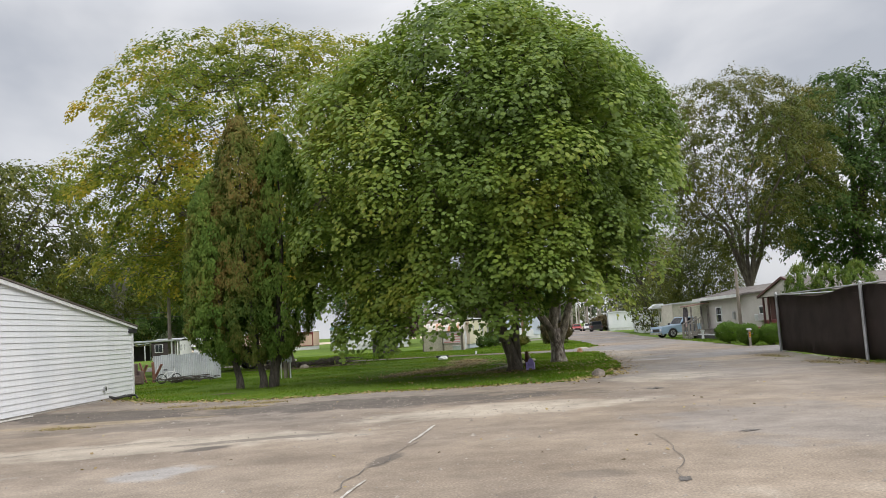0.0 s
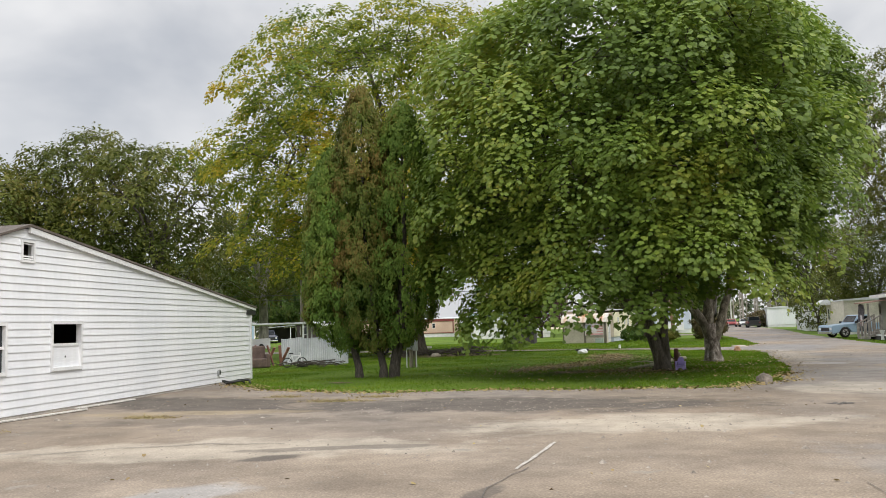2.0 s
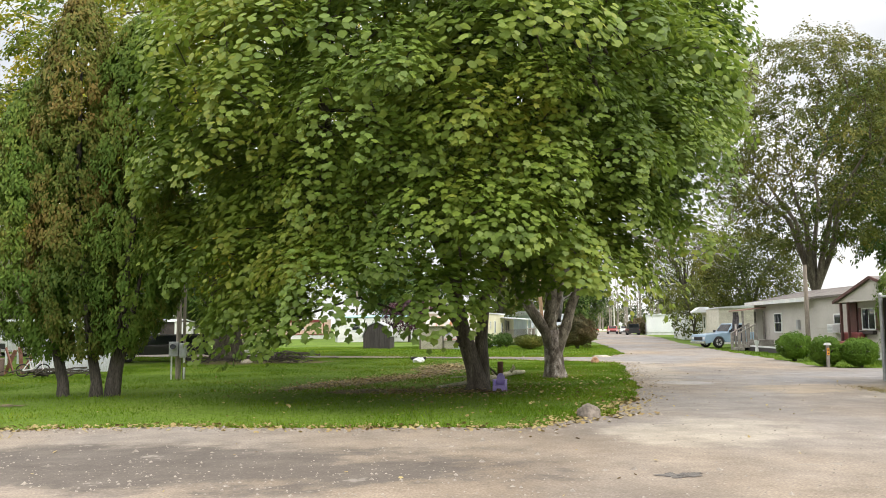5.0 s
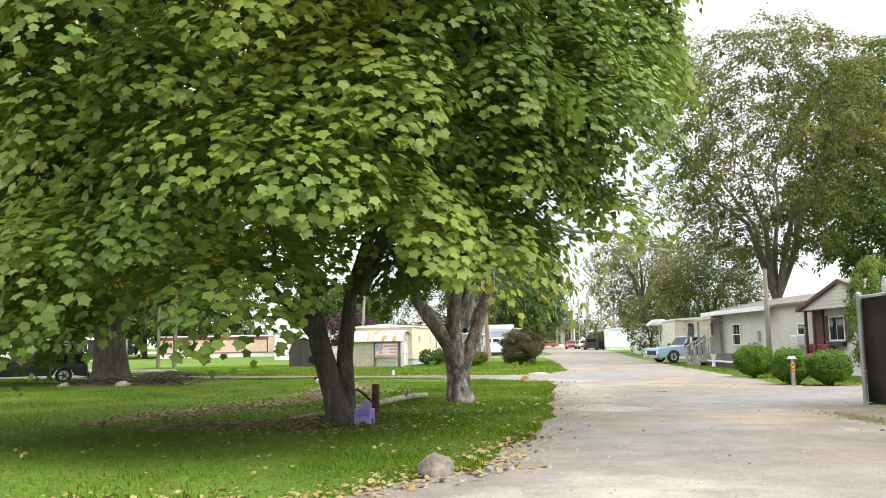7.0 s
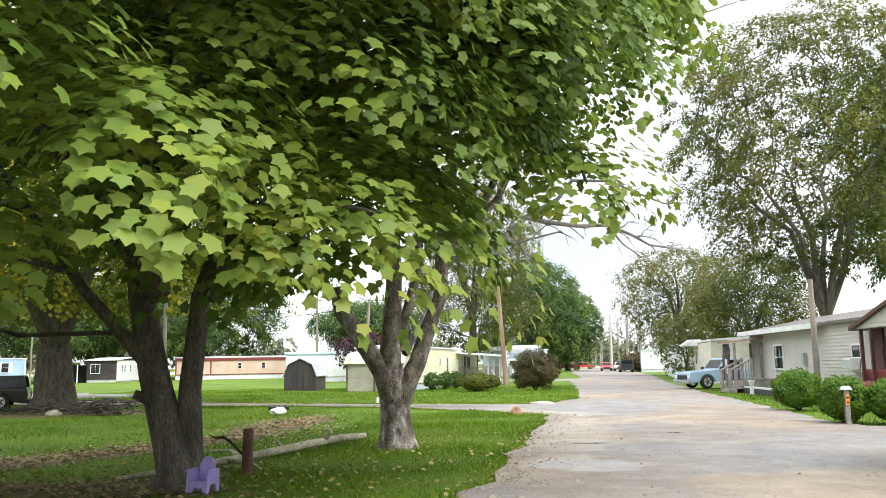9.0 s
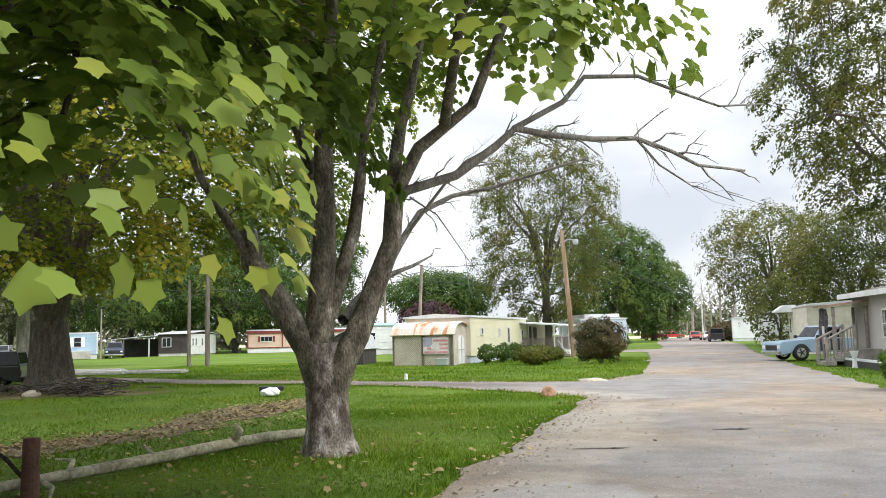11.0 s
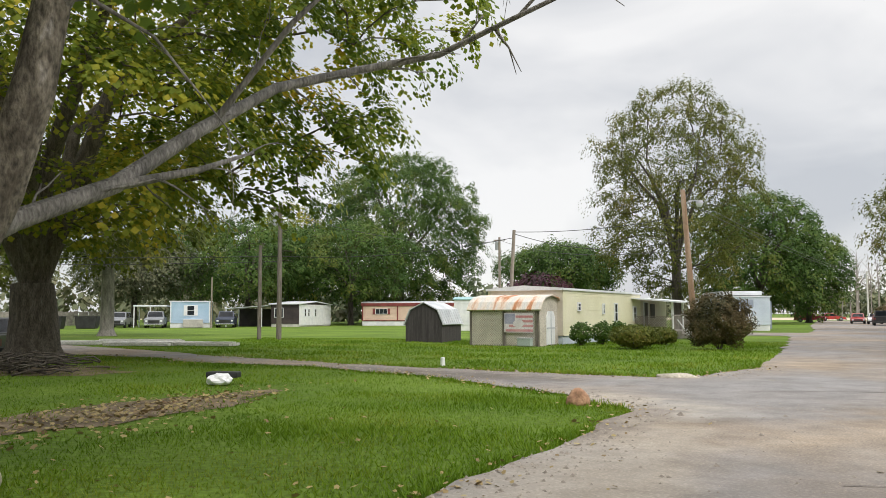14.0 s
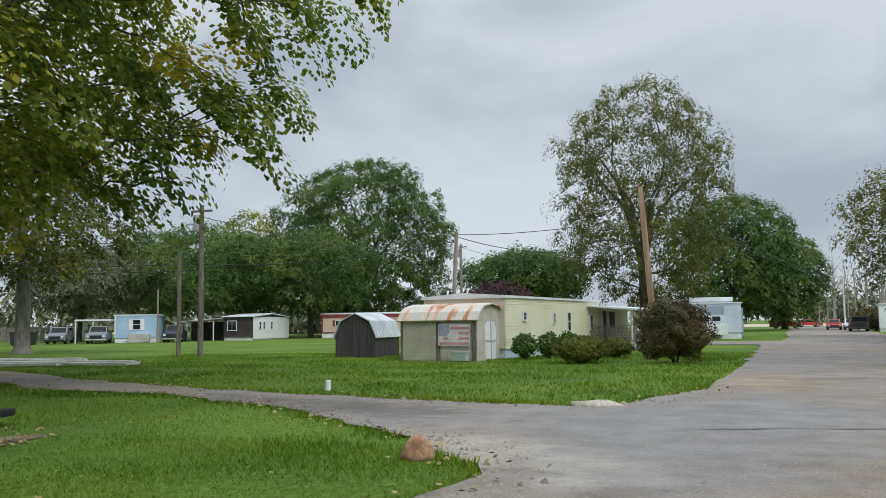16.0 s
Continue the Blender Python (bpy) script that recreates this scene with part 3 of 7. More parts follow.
# ---- ground, lot and road ----
ROAD = [(-70, -60), (70, -60), (70, 18), (13.2, 20), (13.7, 27), (15.0, 37.0), (22, 37.6), (22, 42.6), (16.3, 43.2), (16.2, 46), (16.9, 53), (17.7, 63), (19.9, 84), (22.2, 100),
        (24.0, 112), (29.2, 165), (33, 210), (24, 210), (18, 140), (16.6, 112), (15.4, 101), (5, 99), (5, 94), (13.8, 92), (13.0, 77), (12.3, 67), (11.5, 58.7), (10.3, 55.6), (9.4, 54.9), (6.0, 55.5),
        (0.8, 57.2), (-5, 59.6), (-11, 63.0), (-20, 67), (-70, 80), (-70, 76), (-20, 63), (-12, 59.5), (-6.5, 58.2), (-4.2, 56.6), (0.0, 56.0), (5.0, 53.4), (8.2, 50.4), (9.5, 48.8), (9.7, 47.6),
        (9.2, 43.6), (8.6, 38.6), (8.0, 34.0), (7.3, 31.0), (6.7, 28.6), (5.0, 26.9), (2.4, 27.0), (-0.7, 27.1), (-4.0, 26.9), (-6.5, 28.3), (-8.9, 30.6), (-9.8, 32.6), (-12, 32.6), (-12, 16), (-70, 14)]
EDGE = ragged(ROAD, 0.45, 0.16)
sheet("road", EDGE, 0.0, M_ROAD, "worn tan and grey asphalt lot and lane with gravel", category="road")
sheet("ground", [(-1800, -1800), (1800, -1800), (1800, 1800), (-1800, 1800)], -0.03, M_GROUND, "flat green lawn that reaches the horizon", category="ground")


def patch(name, label, x, y, rx, ry, rz, material, z, seed, fray=0.35, category="patch"):
    """A thin ragged patch that lies on the ground."""
    pts = []
    c, s = math.cos(radians(rz)), math.sin(radians(rz))
    n = 64
    for k in range(n):
        w = 2 * math.pi * k / n
        q = Vector((math.cos(w), math.sin(w), seed))
        r = 1 + fray * (noise.noise(q * 1.6) * 1.3 + noise.noise(q * 6) * 0.5)
        u, v = rx * r * math.cos(w), ry * r * math.sin(w)
        pts.append((x + u * c - v * s, y + u * s + v * c))
    return sheet(name, pts, z, material, label, category=category)


patch("asphalt_patch", "dark broken asphalt pothole", 6.5, 22.8, 0.22, 0.12, 20, M_DARKROAD, 0.008, 7.0, 0.7)
patch("asphalt_patch", "dark broken asphalt crack in the lane", 10.0, 39.8, 0.36, 0.05, 8, M_DARKROAD, 0.008, 8.0, 0.7)
patch("asphalt_patch", "dark broken asphalt in the lot", 4.2, 11.95, 0.15, 0.05, 60, M_DARKROAD, 0.008, 14.0, 0.8)
patch("asphalt_patch", "dark oily spot on the lot", 5.95, 15.1, 0.13, 0.06, 10, M_DARKROAD, 0.008, 15.0, 0.4)
patch("asphalt_patch", "dark broken asphalt crack in the lane", 11.9, 41.9, 0.22, 0.06, 10, M_DARKROAD, 0.008, 9.0, 0.7)
patch("dirt_patch", "bare dirt track across the lawn", 1.3, 39.3, 4.4, 0.95, 64, M_DIRT, -0.02, 10.0, 0.4)
patch("dirt_patch", "bare dirt and bark chips on the lawn", 2.8, 46.0, 3.4, 1.0, 88, M_DIRT, -0.018, 16.0, 0.4)
patch("dirt_patch", "bare dirt and leaves under the maple", 2.9, 34.6, 2.2, 0.8, 5, M_DIRT, -0.018, 11.0, 0.5)
patch("dirt_patch", "bare dirt below the old shade tree", -6.6, 52.4, 3.4, 1.8, 5, M_DIRT, -0.02, 12.0, 0.4)
patch("dirt_patch", "bare soil spot in front of the arborvitae", -5.6, 31.2, 0.45, 0.2, 0, M_DIRT, -0.018, 13.0, 0.6)
sheet("field", [(-300, 225), (600, 225), (600, 330), (-300, 330)], -0.02, M_FIELD, "dry tan harvested field in the distance", category="field")


def strip(name, label, pts, width, z, material, seed=0.0, category="crack"):
    """A thin uneven band along a line on the ground."""
    left, right = [], []
    line = []
    for a, b in zip(pts, pts[1:]):
        a, b = Vector((*a, 0)), Vector((*b, 0))
        n = max(2, int((b - a).length / 0.2))
        line += [a + (b - a) * k / n for k in range(n)]
    line.append(Vector((*pts[-1], 0)))
    for i, p in enumerate(line):
        d = (line[min(i + 1, len(line) - 1)] - line[max(i - 1, 0)]).normalized()
        o = Vector((-d.y, d.x, 0))
        j = o * noise.noise(p * 1.4 + Vector((seed, 0, 0))) * (0.03 if category == "road marking" else 0.18)
        w = width * (0.55 + 0.9 * abs(noise.noise(p * 2.3 + Vector((0, seed, 0)))))
        left.append(((p + j + o * w).x, (p + j + o * w).y))
        right.append(((p + j - o * w).x, (p + j - o * w).y))
    return sheet(name, left + right[::-1], z, material, label, category=category)


M_PAINT = mat("worn_road_paint", (0.30, 0.27, 0.23), (0.52, 0.49, 0.45), scale=5, rough=0.8, bump=0.2, fine=60, fine_amount=0.4)
strip("painted_line", "worn white painted parking line", [(1.3, 15.9), (1.62, 18.0)], 0.03, 0.009, M_PAINT, 1, "road marking")
strip("painted_line", "worn white painted parking line", [(0.75, 11.6), (0.95, 13.0)], 0.022, 0.009, M_PAINT, 2, "road marking")
strip("crack", "long dark crack in the asphalt", [(0.6, 12.4), (1.0, 14.2), (1.4, 16.0)], 0.009, 0.01, M_DARKROAD, 3)
strip("crack", "dark crack in the asphalt", [(-5.5, 17.0), (-3.4, 18.0), (-2.2, 17.9)], 0.018, 0.01, M_DARKROAD, 4)
strip("crack", "dark crack in the asphalt", [(4.15, 11.9), (4.6, 13.5), (4.75, 15.2)], 0.006, 0.01, M_DARKROAD, 5)
strip("crack", "dark crack across the lane", [(12.0, 43.5), (13.6, 43.9), (15.6, 43.6)], 0.012, 0.01, M_DARKROAD, 6)
strip("crack", "dark crack across the lane", [(11.6, 52.0), (14.0, 52.6), (16.4, 52.2)], 0.03, 0.01, M_DARKROAD, 7)
strip("crack", "dark crack across the lane", [(12.6, 62.0), (14.5, 62.5), (17.0, 62.2)], 0.05, 0.01, M_DARKROAD, 8)


# ---- white gabled house ----
H_X, H_RIDGE, H_TOP, H_END, H_EAVE, H_NEAR, H_NEAR_EAVE = -9.45, 22.07, 3.92, 33.55, 2.43, 16.6, 2.2
OPENINGS = [(22.86, 24.0, 0.88, 1.97), (20.25, 21.49, 0.87, 1.94), (21.86, 22.3, 3.19, 3.66)]


def gable_top(y):
    return H_TOP - (H_TOP - H_EAVE) * (y - H_RIDGE) / (H_END - H_RIDGE) if y > H_RIDGE else H_TOP - (H_TOP - H_NEAR_EAVE) * (H_RIDGE - y) / (H_RIDGE - H_NEAR)


def gable_run(z):
    """The stretch of the gable wall that stands at a height."""
    lo = H_NEAR if z <= H_NEAR_EAVE else H_RIDGE - (H_RIDGE - H_NEAR) * (H_TOP - z) / (H_TOP - H_NEAR_EAVE)
    hi = H_END if z <= H_EAVE else H_RIDGE + (H_END - H_RIDGE) * (H_TOP - z) / (H_TOP - H_EAVE)
    return lo, hi


house = thing("white_house", 0, 0, label="white vinyl-sided gabled house with broken windows", category="house")
cuts = sorted({H_NEAR, H_RIDGE, H_END} | {v for o in OPENINGS for v in o[:2]})
bm = bmesh.new()
for a, b in zip(cuts, cuts[1:]):
    holes = sorted((o[2], o[3]) for o in OPENINGS if o[0] <= a and b <= o[1])
    z = 0.0
    for lo, hi in holes:
        box(bm, H_X - 0.16, H_X - 0.02, a, b, z, lo)
        z = hi
    ta, tb = gable_top(a) - 0.02, gable_top(b) - 0.02
    vs = [bm.verts.new(p) for p in ((H_X - 0.16, a, z), (H_X - 0.02, a, z), (H_X - 0.02, b, z), (H_X - 0.16, b, z), (H_X - 0.16, a, ta), (H_X - 0.02, a, ta), (H_X - 0.02, b, tb), (H_X - 0.16, b, tb))]
    for f in ((3, 2, 1, 0), (4, 5, 6, 7), (0, 1, 5, 4), (1, 2, 6, 5), (2, 3, 7, 6), (3, 0, 4, 7)):
        bm.faces.new([vs[i] for i in f])
part("gable_wall", bm, M_TRIM, house)
part("side_wall", boxes((-21.5, H_X - 0.16, H_END - 0.16, H_END, 0, H_EAVE - 0.05), (-21.5, H_X - 0.16, H_NEAR, H_NEAR + 0.16, 0, H_NEAR_EAVE - 0.05), (-21.5, -21.34, H_NEAR + 0.16, H_END - 0.16, 0, 2.3)), M_TRIM, house)
# added board inside the house; its near-black colour paints the rooms' darkness
part("room_shade_board", boxes((-12.2, -12.1, H_NEAR + 0.2, H_END - 0.2, 0, 2.3)), M_DARKIN, house)
COURSE = 0.158
z = 0.06
while z < H_TOP - 0.06:
    zt = min(z + COURSE, H_TOP - 0.02)
    (a0, b0), (a1, b1) = gable_run(z), gable_run(zt)
    runs = [(a0, b0, a1, b1)]
    for o in OPENINGS:
        if o[2] < zt - 0.03 and o[3] > z + 0.03:
            nxt = []
            for p0, q0, p1, q1 in runs:
                if p0 < o[0] and o[1] < q0:
                    nxt += [(p0, o[0], p1, o[0]), (o[1], q0, o[1], q1)]
                else:
                    nxt.append((p0, q0, p1, q1))
            runs = nxt
    bm = bmesh.new()
    for p0, q0, p1, q1 in runs:
        vs = [bm.verts.new(p) for p in ((H_X + 0.006, p0, z), (H_X + 0.006, q0, z), (H_X - 0.016, q1, zt), (H_X - 0.016, p1, zt), (H_X - 0.018, p0, z), (H_X - 0.018, q0, z), (H_X - 0.02, q1, zt), (H_X - 0.02, p1, zt))]
        for f in ((0, 1, 2, 3), (1, 0, 4, 5), (7, 6, 5, 4), (2, 1, 5, 6), (0, 3, 7, 4), (3, 2, 6, 7)):
            bm.faces.new([vs[i] for i in f])
    part("siding_board", bm, M_WHITE, house)
    z += COURSE
part("roof", prism([(H_NEAR - 0.35, H_NEAR_EAVE - 0.09), (H_RIDGE, H_TOP + 0.03), (H_END + 0.35, H_EAVE - 0.02), (H_END + 0.35, H_EAVE + 0.03), (H_RIDGE, H_TOP + 0.08), (H_NEAR - 0.35, H_NEAR_EAVE - 0.03)], -21.7, H_X + 0.09), M_SHINGLE, house)
part("rake_trim", prism([(H_RIDGE, H_TOP - 0.1), (H_RIDGE, H_TOP + 0.02), (H_END + 0.3, H_EAVE - 0.02), (H_END + 0.3, H_EAVE - 0.10)], H_X + 0.01, H_X + 0.07), M_TRIM, house)
# solid black block in place of the darkness inside the open eave
part("eave_shade_block", boxes((H_X - 0.3, H_X + 0.05, H_END - 0.35, H_END + 0.3, H_EAVE - 0.24, H_EAVE - 0.09)), M_BLACK, house, "black block standing for the shaded inside of the open eave")
part("corner_post", boxes((H_X - 0.05, H_X + 0.03, H_END - 0.06, H_END + 0.03, 0.02, H_EAVE - 0.24)), M_TRIM, house)
part("foundation", boxes((-21.5, H_X - 0.012, H_NEAR + 0.01, H_END - 0.02, -0.2, 0.06)), M_CONCRETE, house)


def sash_window(parent, y0, y1, z0, z1, boarded):
    w = 0.07
    fr = part("window", boxes((H_X - 0.1, H_X + 0.03, y0, y0 + w, z0, z1), (H_X - 0.1, H_X + 0.03, y1 - w, y1, z0, z1), (H_X - 0.1, H_X + 0.03, y0 + w, y1 - w, z1 - w, z1), (H_X - 0.1, H_X + 0.05, y0 + w, y1 - w, z0, z0 + w)), M_TRIM, parent, "white window frame with peeling trim")
    zm = (z0 + z1) / 2 + 0.02
    part("sash_rail", boxes((H_X - 0.07, H_X - 0.01, y0 + w, y1 - w, zm - 0.03, zm + 0.03)), M_TRIM, fr)
    if boarded:
        part("board", boxes((H_X - 0.06, H_X - 0.035, y0 + w, y1 - w, z0 + w, zm - 0.03)), M_WHITE, fr, "white board that closes the lower half")
        part("lock_hole", boxes((H_X - 0.034, H_X - 0.03, (y0 + y1) / 2 - 0.02, (y0 + y1) / 2 + 0.02, z0 + 0.28, z0 + 0.32)), M_BLACK, fr)
    else:
        part("pane", boxes((H_X - 0.06, H_X - 0.05, y0 + w, y1 - w, z0 + w, zm - 0.03)), M_GLASS, fr)
        part("pane", boxes((H_X - 0.06, H_X - 0.05, y0 + w, y1 - w, zm + 0.03, z1 - w)), M_GLASS, fr)
        part("blind", boxes((H_X - 0.12, H_X - 0.105, y0 + w, y1 - w, z1 - 0.28, z1 - w)), M_TRIM, fr, "pale half-drawn blind")


sash_window(house, *OPENINGS[0], True)
sash_window(house, *OPENINGS[1], False)
vent = part("gable_vent", boxes((H_X - 0.05, H_X + 0.03, 21.86, 21.91, 3.19, 3.66), (H_X - 0.05, H_X + 0.03, 22.25, 22.30, 3.19, 3.66), (H_X - 0.05, H_X + 0.03, 21.91, 22.25, 3.61, 3.66), (H_X - 0.05, H_X + 0.03, 21.91, 22.25, 3.19, 3.24)), M_TRIM, house, "white gable vent with missing slats")
for k in range(2):
    part("slat", boxes((H_X - 0.03, H_X, 21.91, 22.25, 3.255 + 0.05 * k, 3.285 + 0.05 * k)), M_TRIM, vent)
part("slat", boxes((H_X - 0.03, H_X, 21.91, 22.25, 3.57, 3.60)), M_TRIM, vent)
outlet = part("outlet_box", bevel(boxes((H_X + 0.008, H_X + 0.07, 30.95, 31.07, 0.3, 0.46)), 0.012), M_GREY, house, "grey outdoor outlet box")
part("cover", boxes((H_X + 0.07, H_X + 0.078, 30.97, 31.05, 0.33, 0.43)), M_BLACK, outlet)
M_PLANK = mat("weathered_scrap_plank", (0.5, 0.48, 0.44), (0.64, 0.62, 0.58), scale=3, rough=0.8, bump=0.3, fine=25)
for k, (px, py, L, rz) in enumerate([(-9.05, 21.6, 3.4, 84), (-9.2, 24.6, 2.2, 88)]):
    t = thing("scrap_board", px, py, 0.01, rz, "loose white trim board lying by the wall", "board", "boards by the wall")
    part("board", bevel(boxes((-L / 2, L / 2, -0.06, 0.06, 0, 0.03)), 0.004, 1), M_PLANK, t)
t = thing("black_hose", -8.7, 30.6, label="coiled black hose lying by the house corner", category="hose")
g = Geo()
g.tube([(0.5 * math.cos(a * 0.7) * (1 - a / 22), 0.35 * math.sin(a * 0.7) * (1 - a / 22), 0.05 + 0.10 * abs(math.sin(a))) for a in range(14)], [0.03] * 14, 7)
link("coil", g.mesh("coil"), M_BLACK, t)


# ---- mobile homes and sheds ----
def lap_wall(bm, p0, p1, z0, z1, course, lip=0.02):
    """Lapped courses on a wall that runs from p0 to p1 and faces to the right of that way."""
    p0, p1 = Vector((*p0, 0)), Vector((*p1, 0))
    d = (p1 - p0).normalized()
    o = Vector((d.y, -d.x, 0))
    z = z0
    last = [bm.verts.new(p0 + Vector((0, 0, z))), bm.verts.new(p1 + Vector((0, 0, z)))]
    while z < z1 - 0.01:
        zt = min(z + course, z1)
        vs = [bm.verts.new(q) for q in (p0 + o * lip + Vector((0, 0, z)), p1 + o * lip + Vector((0, 0, z)), p1 + o * 0.004 + Vector((0, 0, zt)), p0 + o * 0.004 + Vector((0, 0, zt)))]
        bm.faces.new(vs)
        bm.faces.new((vs[1], vs[0], last[0], last[1]))
        last = [vs[3], vs[2]]
        z = zt
    return bm


def wall_window(parent, p, rz, w, h, frame=None, name="window", panes=2, shutter=None, across=False, label=""):
    """A window on a wall: p is the middle of its sill, rz the way that it faces (0: towards -y)."""
    f = 0.06
    m = pose(*p, 0, 0, rz)
    fr = part(name, boxes((-w / 2, -w / 2 + f, -0.05, 0.02, 0, h), (w / 2 - f, w / 2, -0.05, 0.02, 0, h), (-w / 2 + f, w / 2 - f, -0.05, 0.02, h - f, h), (-w / 2 + f, w / 2 - f, -0.06, 0.02, 0, f)), frame or M_TRIM, parent, label, m)
    for k in range(panes):
        if across:
            a, b = -w / 2 + f + (w - 2 * f) * k / panes, -w / 2 + f + (w - 2 * f) * (k + 1) / panes
            part("pane", boxes((a + 0.012, b - 0.012, -0.03, -0.02, f, h - f)), M_GLASS, fr)
            if k:
                part("mullion", boxes((a - 0.012, a + 0.012, -0.045, 0.0, f, h - f)), frame or M_TRIM, fr)
        else:
            a, b = f + (h - 2 * f) * k / panes, f + (h - 2 * f) * (k + 1) / panes
            part("pane", boxes((-w / 2 + f, w / 2 - f, -0.03, -0.02, a + 0.015, b - 0.015)), M_GLASS, fr)
            if k:
                part("sash_rail", boxes((-w / 2 + f, w / 2 - f, -0.045, 0.0, a - 0.015, a + 0.015)), frame or M_TRIM, fr)
    if shutter:
        for s in (-1, 1):
            x = s * (w / 2 + 0.17)
            part("shutter", boxes((x - 0.15, x + 0.15, -0.04, 0.0, 0, h)), shutter, fr)
    return fr


def mobile_home(name, label, x, y, rz, L, W, H, wall, skirt_mat, roof_mat, skirt=0.55, course=0.16, roof="flat", rise=0.25, group=""):
    """A box on a skirt, from (0, 0) along x and y; the long sides face -y and +y."""
    t = thing(name, x, y, 0, rz, label, "mobile home", group)
    part("skirting", boxes((0.04, L - 0.04, 0.04, W - 0.04, -0.1, skirt)), skirt_mat, t)
    bm = bmesh.new()
    for p, q in (((0, 0), (L, 0)), ((L, 0), (L, W)), ((L, W), (0, W)), ((0, W), (0, 0))):
        lap_wall(bm, p, q, skirt - 0.04, H, course)
    box(bm, 0.001, L - 0.001, 0.001, W - 0.001, skirt - 0.02, H - 0.001)
    part("wall_shell", bm, wall, t)
    if roof == "flat":
        prof = [(-0.08, H - 0.04), (W + 0.08, H - 0.04), (W + 0.08, H + 0.06), (W / 2, H + 0.06 + rise), (-0.08, H + 0.06)]
        part("roof", prism(prof, -0.12, L + 0.12), roof_mat, t)
    else:
        part("roof", prism([(-0.25, H - 0.02), (W / 2, H + rise), (W + 0.25, H - 0.02), (W + 0.25, H + 0.07), (W / 2, H + rise + 0.1), (-0.25, H + 0.07)], -0.2, L + 0.2), roof_mat, t)
        part("gable", prism([(0, H - 0.02), (W, H - 0.02), (W / 2, H + rise - 0.01)], 0.01, L - 0.01), wall, t)
    return t


M_YSIDE = mat("yellow_vinyl", (0.70, 0.665, 0.46), (0.78, 0.745, 0.56), scale=0.6, rough=0.55, bump=0.05, fine=10, fine_amount=0.05)
M_BEIGE = mat("beige_metal_panel", (0.52, 0.46, 0.38), (0.62, 0.56, 0.47), scale=0.8, rough=0.6, bump=0.05, fine=10, fine_amount=0.06)
M_TAN = mat("tan_vinyl", (0.46, 0.43, 0.405), (0.54, 0.51, 0.48), scale=0.6, rough=0.6, bump=0.05, fine=10, fine_amount=0.05)
M_PINK = mat("salmon_panel", (0.60, 0.42, 0.33), (0.70, 0.52, 0.41), scale=0.6, rough=0.6, bump=0.05, fine=10, fine_amount=0.06)
M_MAROON = mat("maroon_trim", (0.16, 0.03, 0.03), (0.24, 0.05, 0.045), scale=2, rough=0.6, bump=0.05)
M_LBLUE = mat("light_blue_panel", (0.32, 0.46, 0.60), (0.42, 0.55, 0.68), scale=0.7, rough=0.6, bump=0.05, fine=10, fine_amount=0.06)
M_PALEBLUE = mat("pale_blue_grey_panel", (0.48, 0.54, 0.62), (0.6, 0.66, 0.73), scale=0.7, rough=0.6, bump=0.05, fine=10, fine_amount=0.06)
M_SLATE = mat("slate_blue_panel", (0.27, 0.31, 0.38), (0.36, 0.40, 0.47), scale=0.7, rough=0.6, bump=0.05, fine=10, fine_amount=0.06)
M_DBROWN = mat("dark_brown_panel", (0.03, 0.022, 0.022), (0.06, 0.045, 0.042), scale=1, rough=0.7, bump=0.1)
M_CHARCOAL = mat("charcoal_board", (0.035, 0.03, 0.032), (0.065, 0.056, 0.058), scale=1.5, rough=0.8, bump=0.3, fine=12, stretch=(6, 6, 0.4))
M_ROOFW = mat("white_metal_roof", (0.62, 0.64, 0.66), (0.76, 0.78, 0.8), scale=1, rough=0.45, bump=0.05, fine=12, fine_amount=0.06)
M_ROOFG = mat("grey_metal_roof", (0.40, 0.42, 0.44), (0.55, 0.57, 0.59), scale=1.2, rough=0.5, bump=0.1, fine=14, fine_amount=0.12)
M_RUSTROOF = mat("rust_streaked_metal_roof", (0.52, 0.50, 0.46), (0.60, 0.50, 0.40), scale=1.3, rough=0.65, bump=0.2, fine=14, fine_amount=0.15, c3=(0.40, 0.16, 0.06), stretch=(2.2, 0.5, 0.5), low=0.4, high=0.52)
M_WEATHER = mat("weathered_dark_wood", (0.10, 0.085, 0.07), (0.19, 0.165, 0.14), scale=3, rough=0.9, bump=0.3, fine=18, stretch=(4, 4, 0.5))
M_OSB = mat("brown_plywood", (0.26, 0.13, 0.07), (0.36, 0.2, 0.11), scale=2, rough=0.8, bump=0.1)
M_SHEDW = mat("beige_plywood", (0.44, 0.40, 0.34), (0.56, 0.51, 0.44), scale=1.2, rough=0.8, bump=0.2, fine=14)
# shed board toned down: the shade in the lattice gaps is in this colour
M_BACK = mat("lattice_gap_shade", (0.36, 0.325, 0.275), (0.45, 0.41, 0.35), scale=1.5, rough=0.85, bump=0.2, fine=14)
M_LATT = mat("beige_lattice", (0.55, 0.51, 0.44), (0.66, 0.62, 0.54), scale=2, rough=0.7, bump=0.1)
M_TEAL = mat("teal_metal_roof", (0.20, 0.38, 0.40), (0.30, 0.48, 0.50), scale=1, rough=0.5, bump=0.05)

# yellow home beside the lane
yh = mobile_home("yellow_mobile_home", "pale yellow lap-sided mobile home with white skirting and a porch", 3.45, 73.6, 79.5, 11.6, 3.8, 2.5, M_YSIDE, M_PALEBLUE, M_ROOFW, 0.42, 0.13, rise=0.14)
part("end_panel", boxes((-0.05, -0.028, 0.0, 3.7, 0.4, 2.46)), M_BEIGE, yh, "smooth beige end wall")
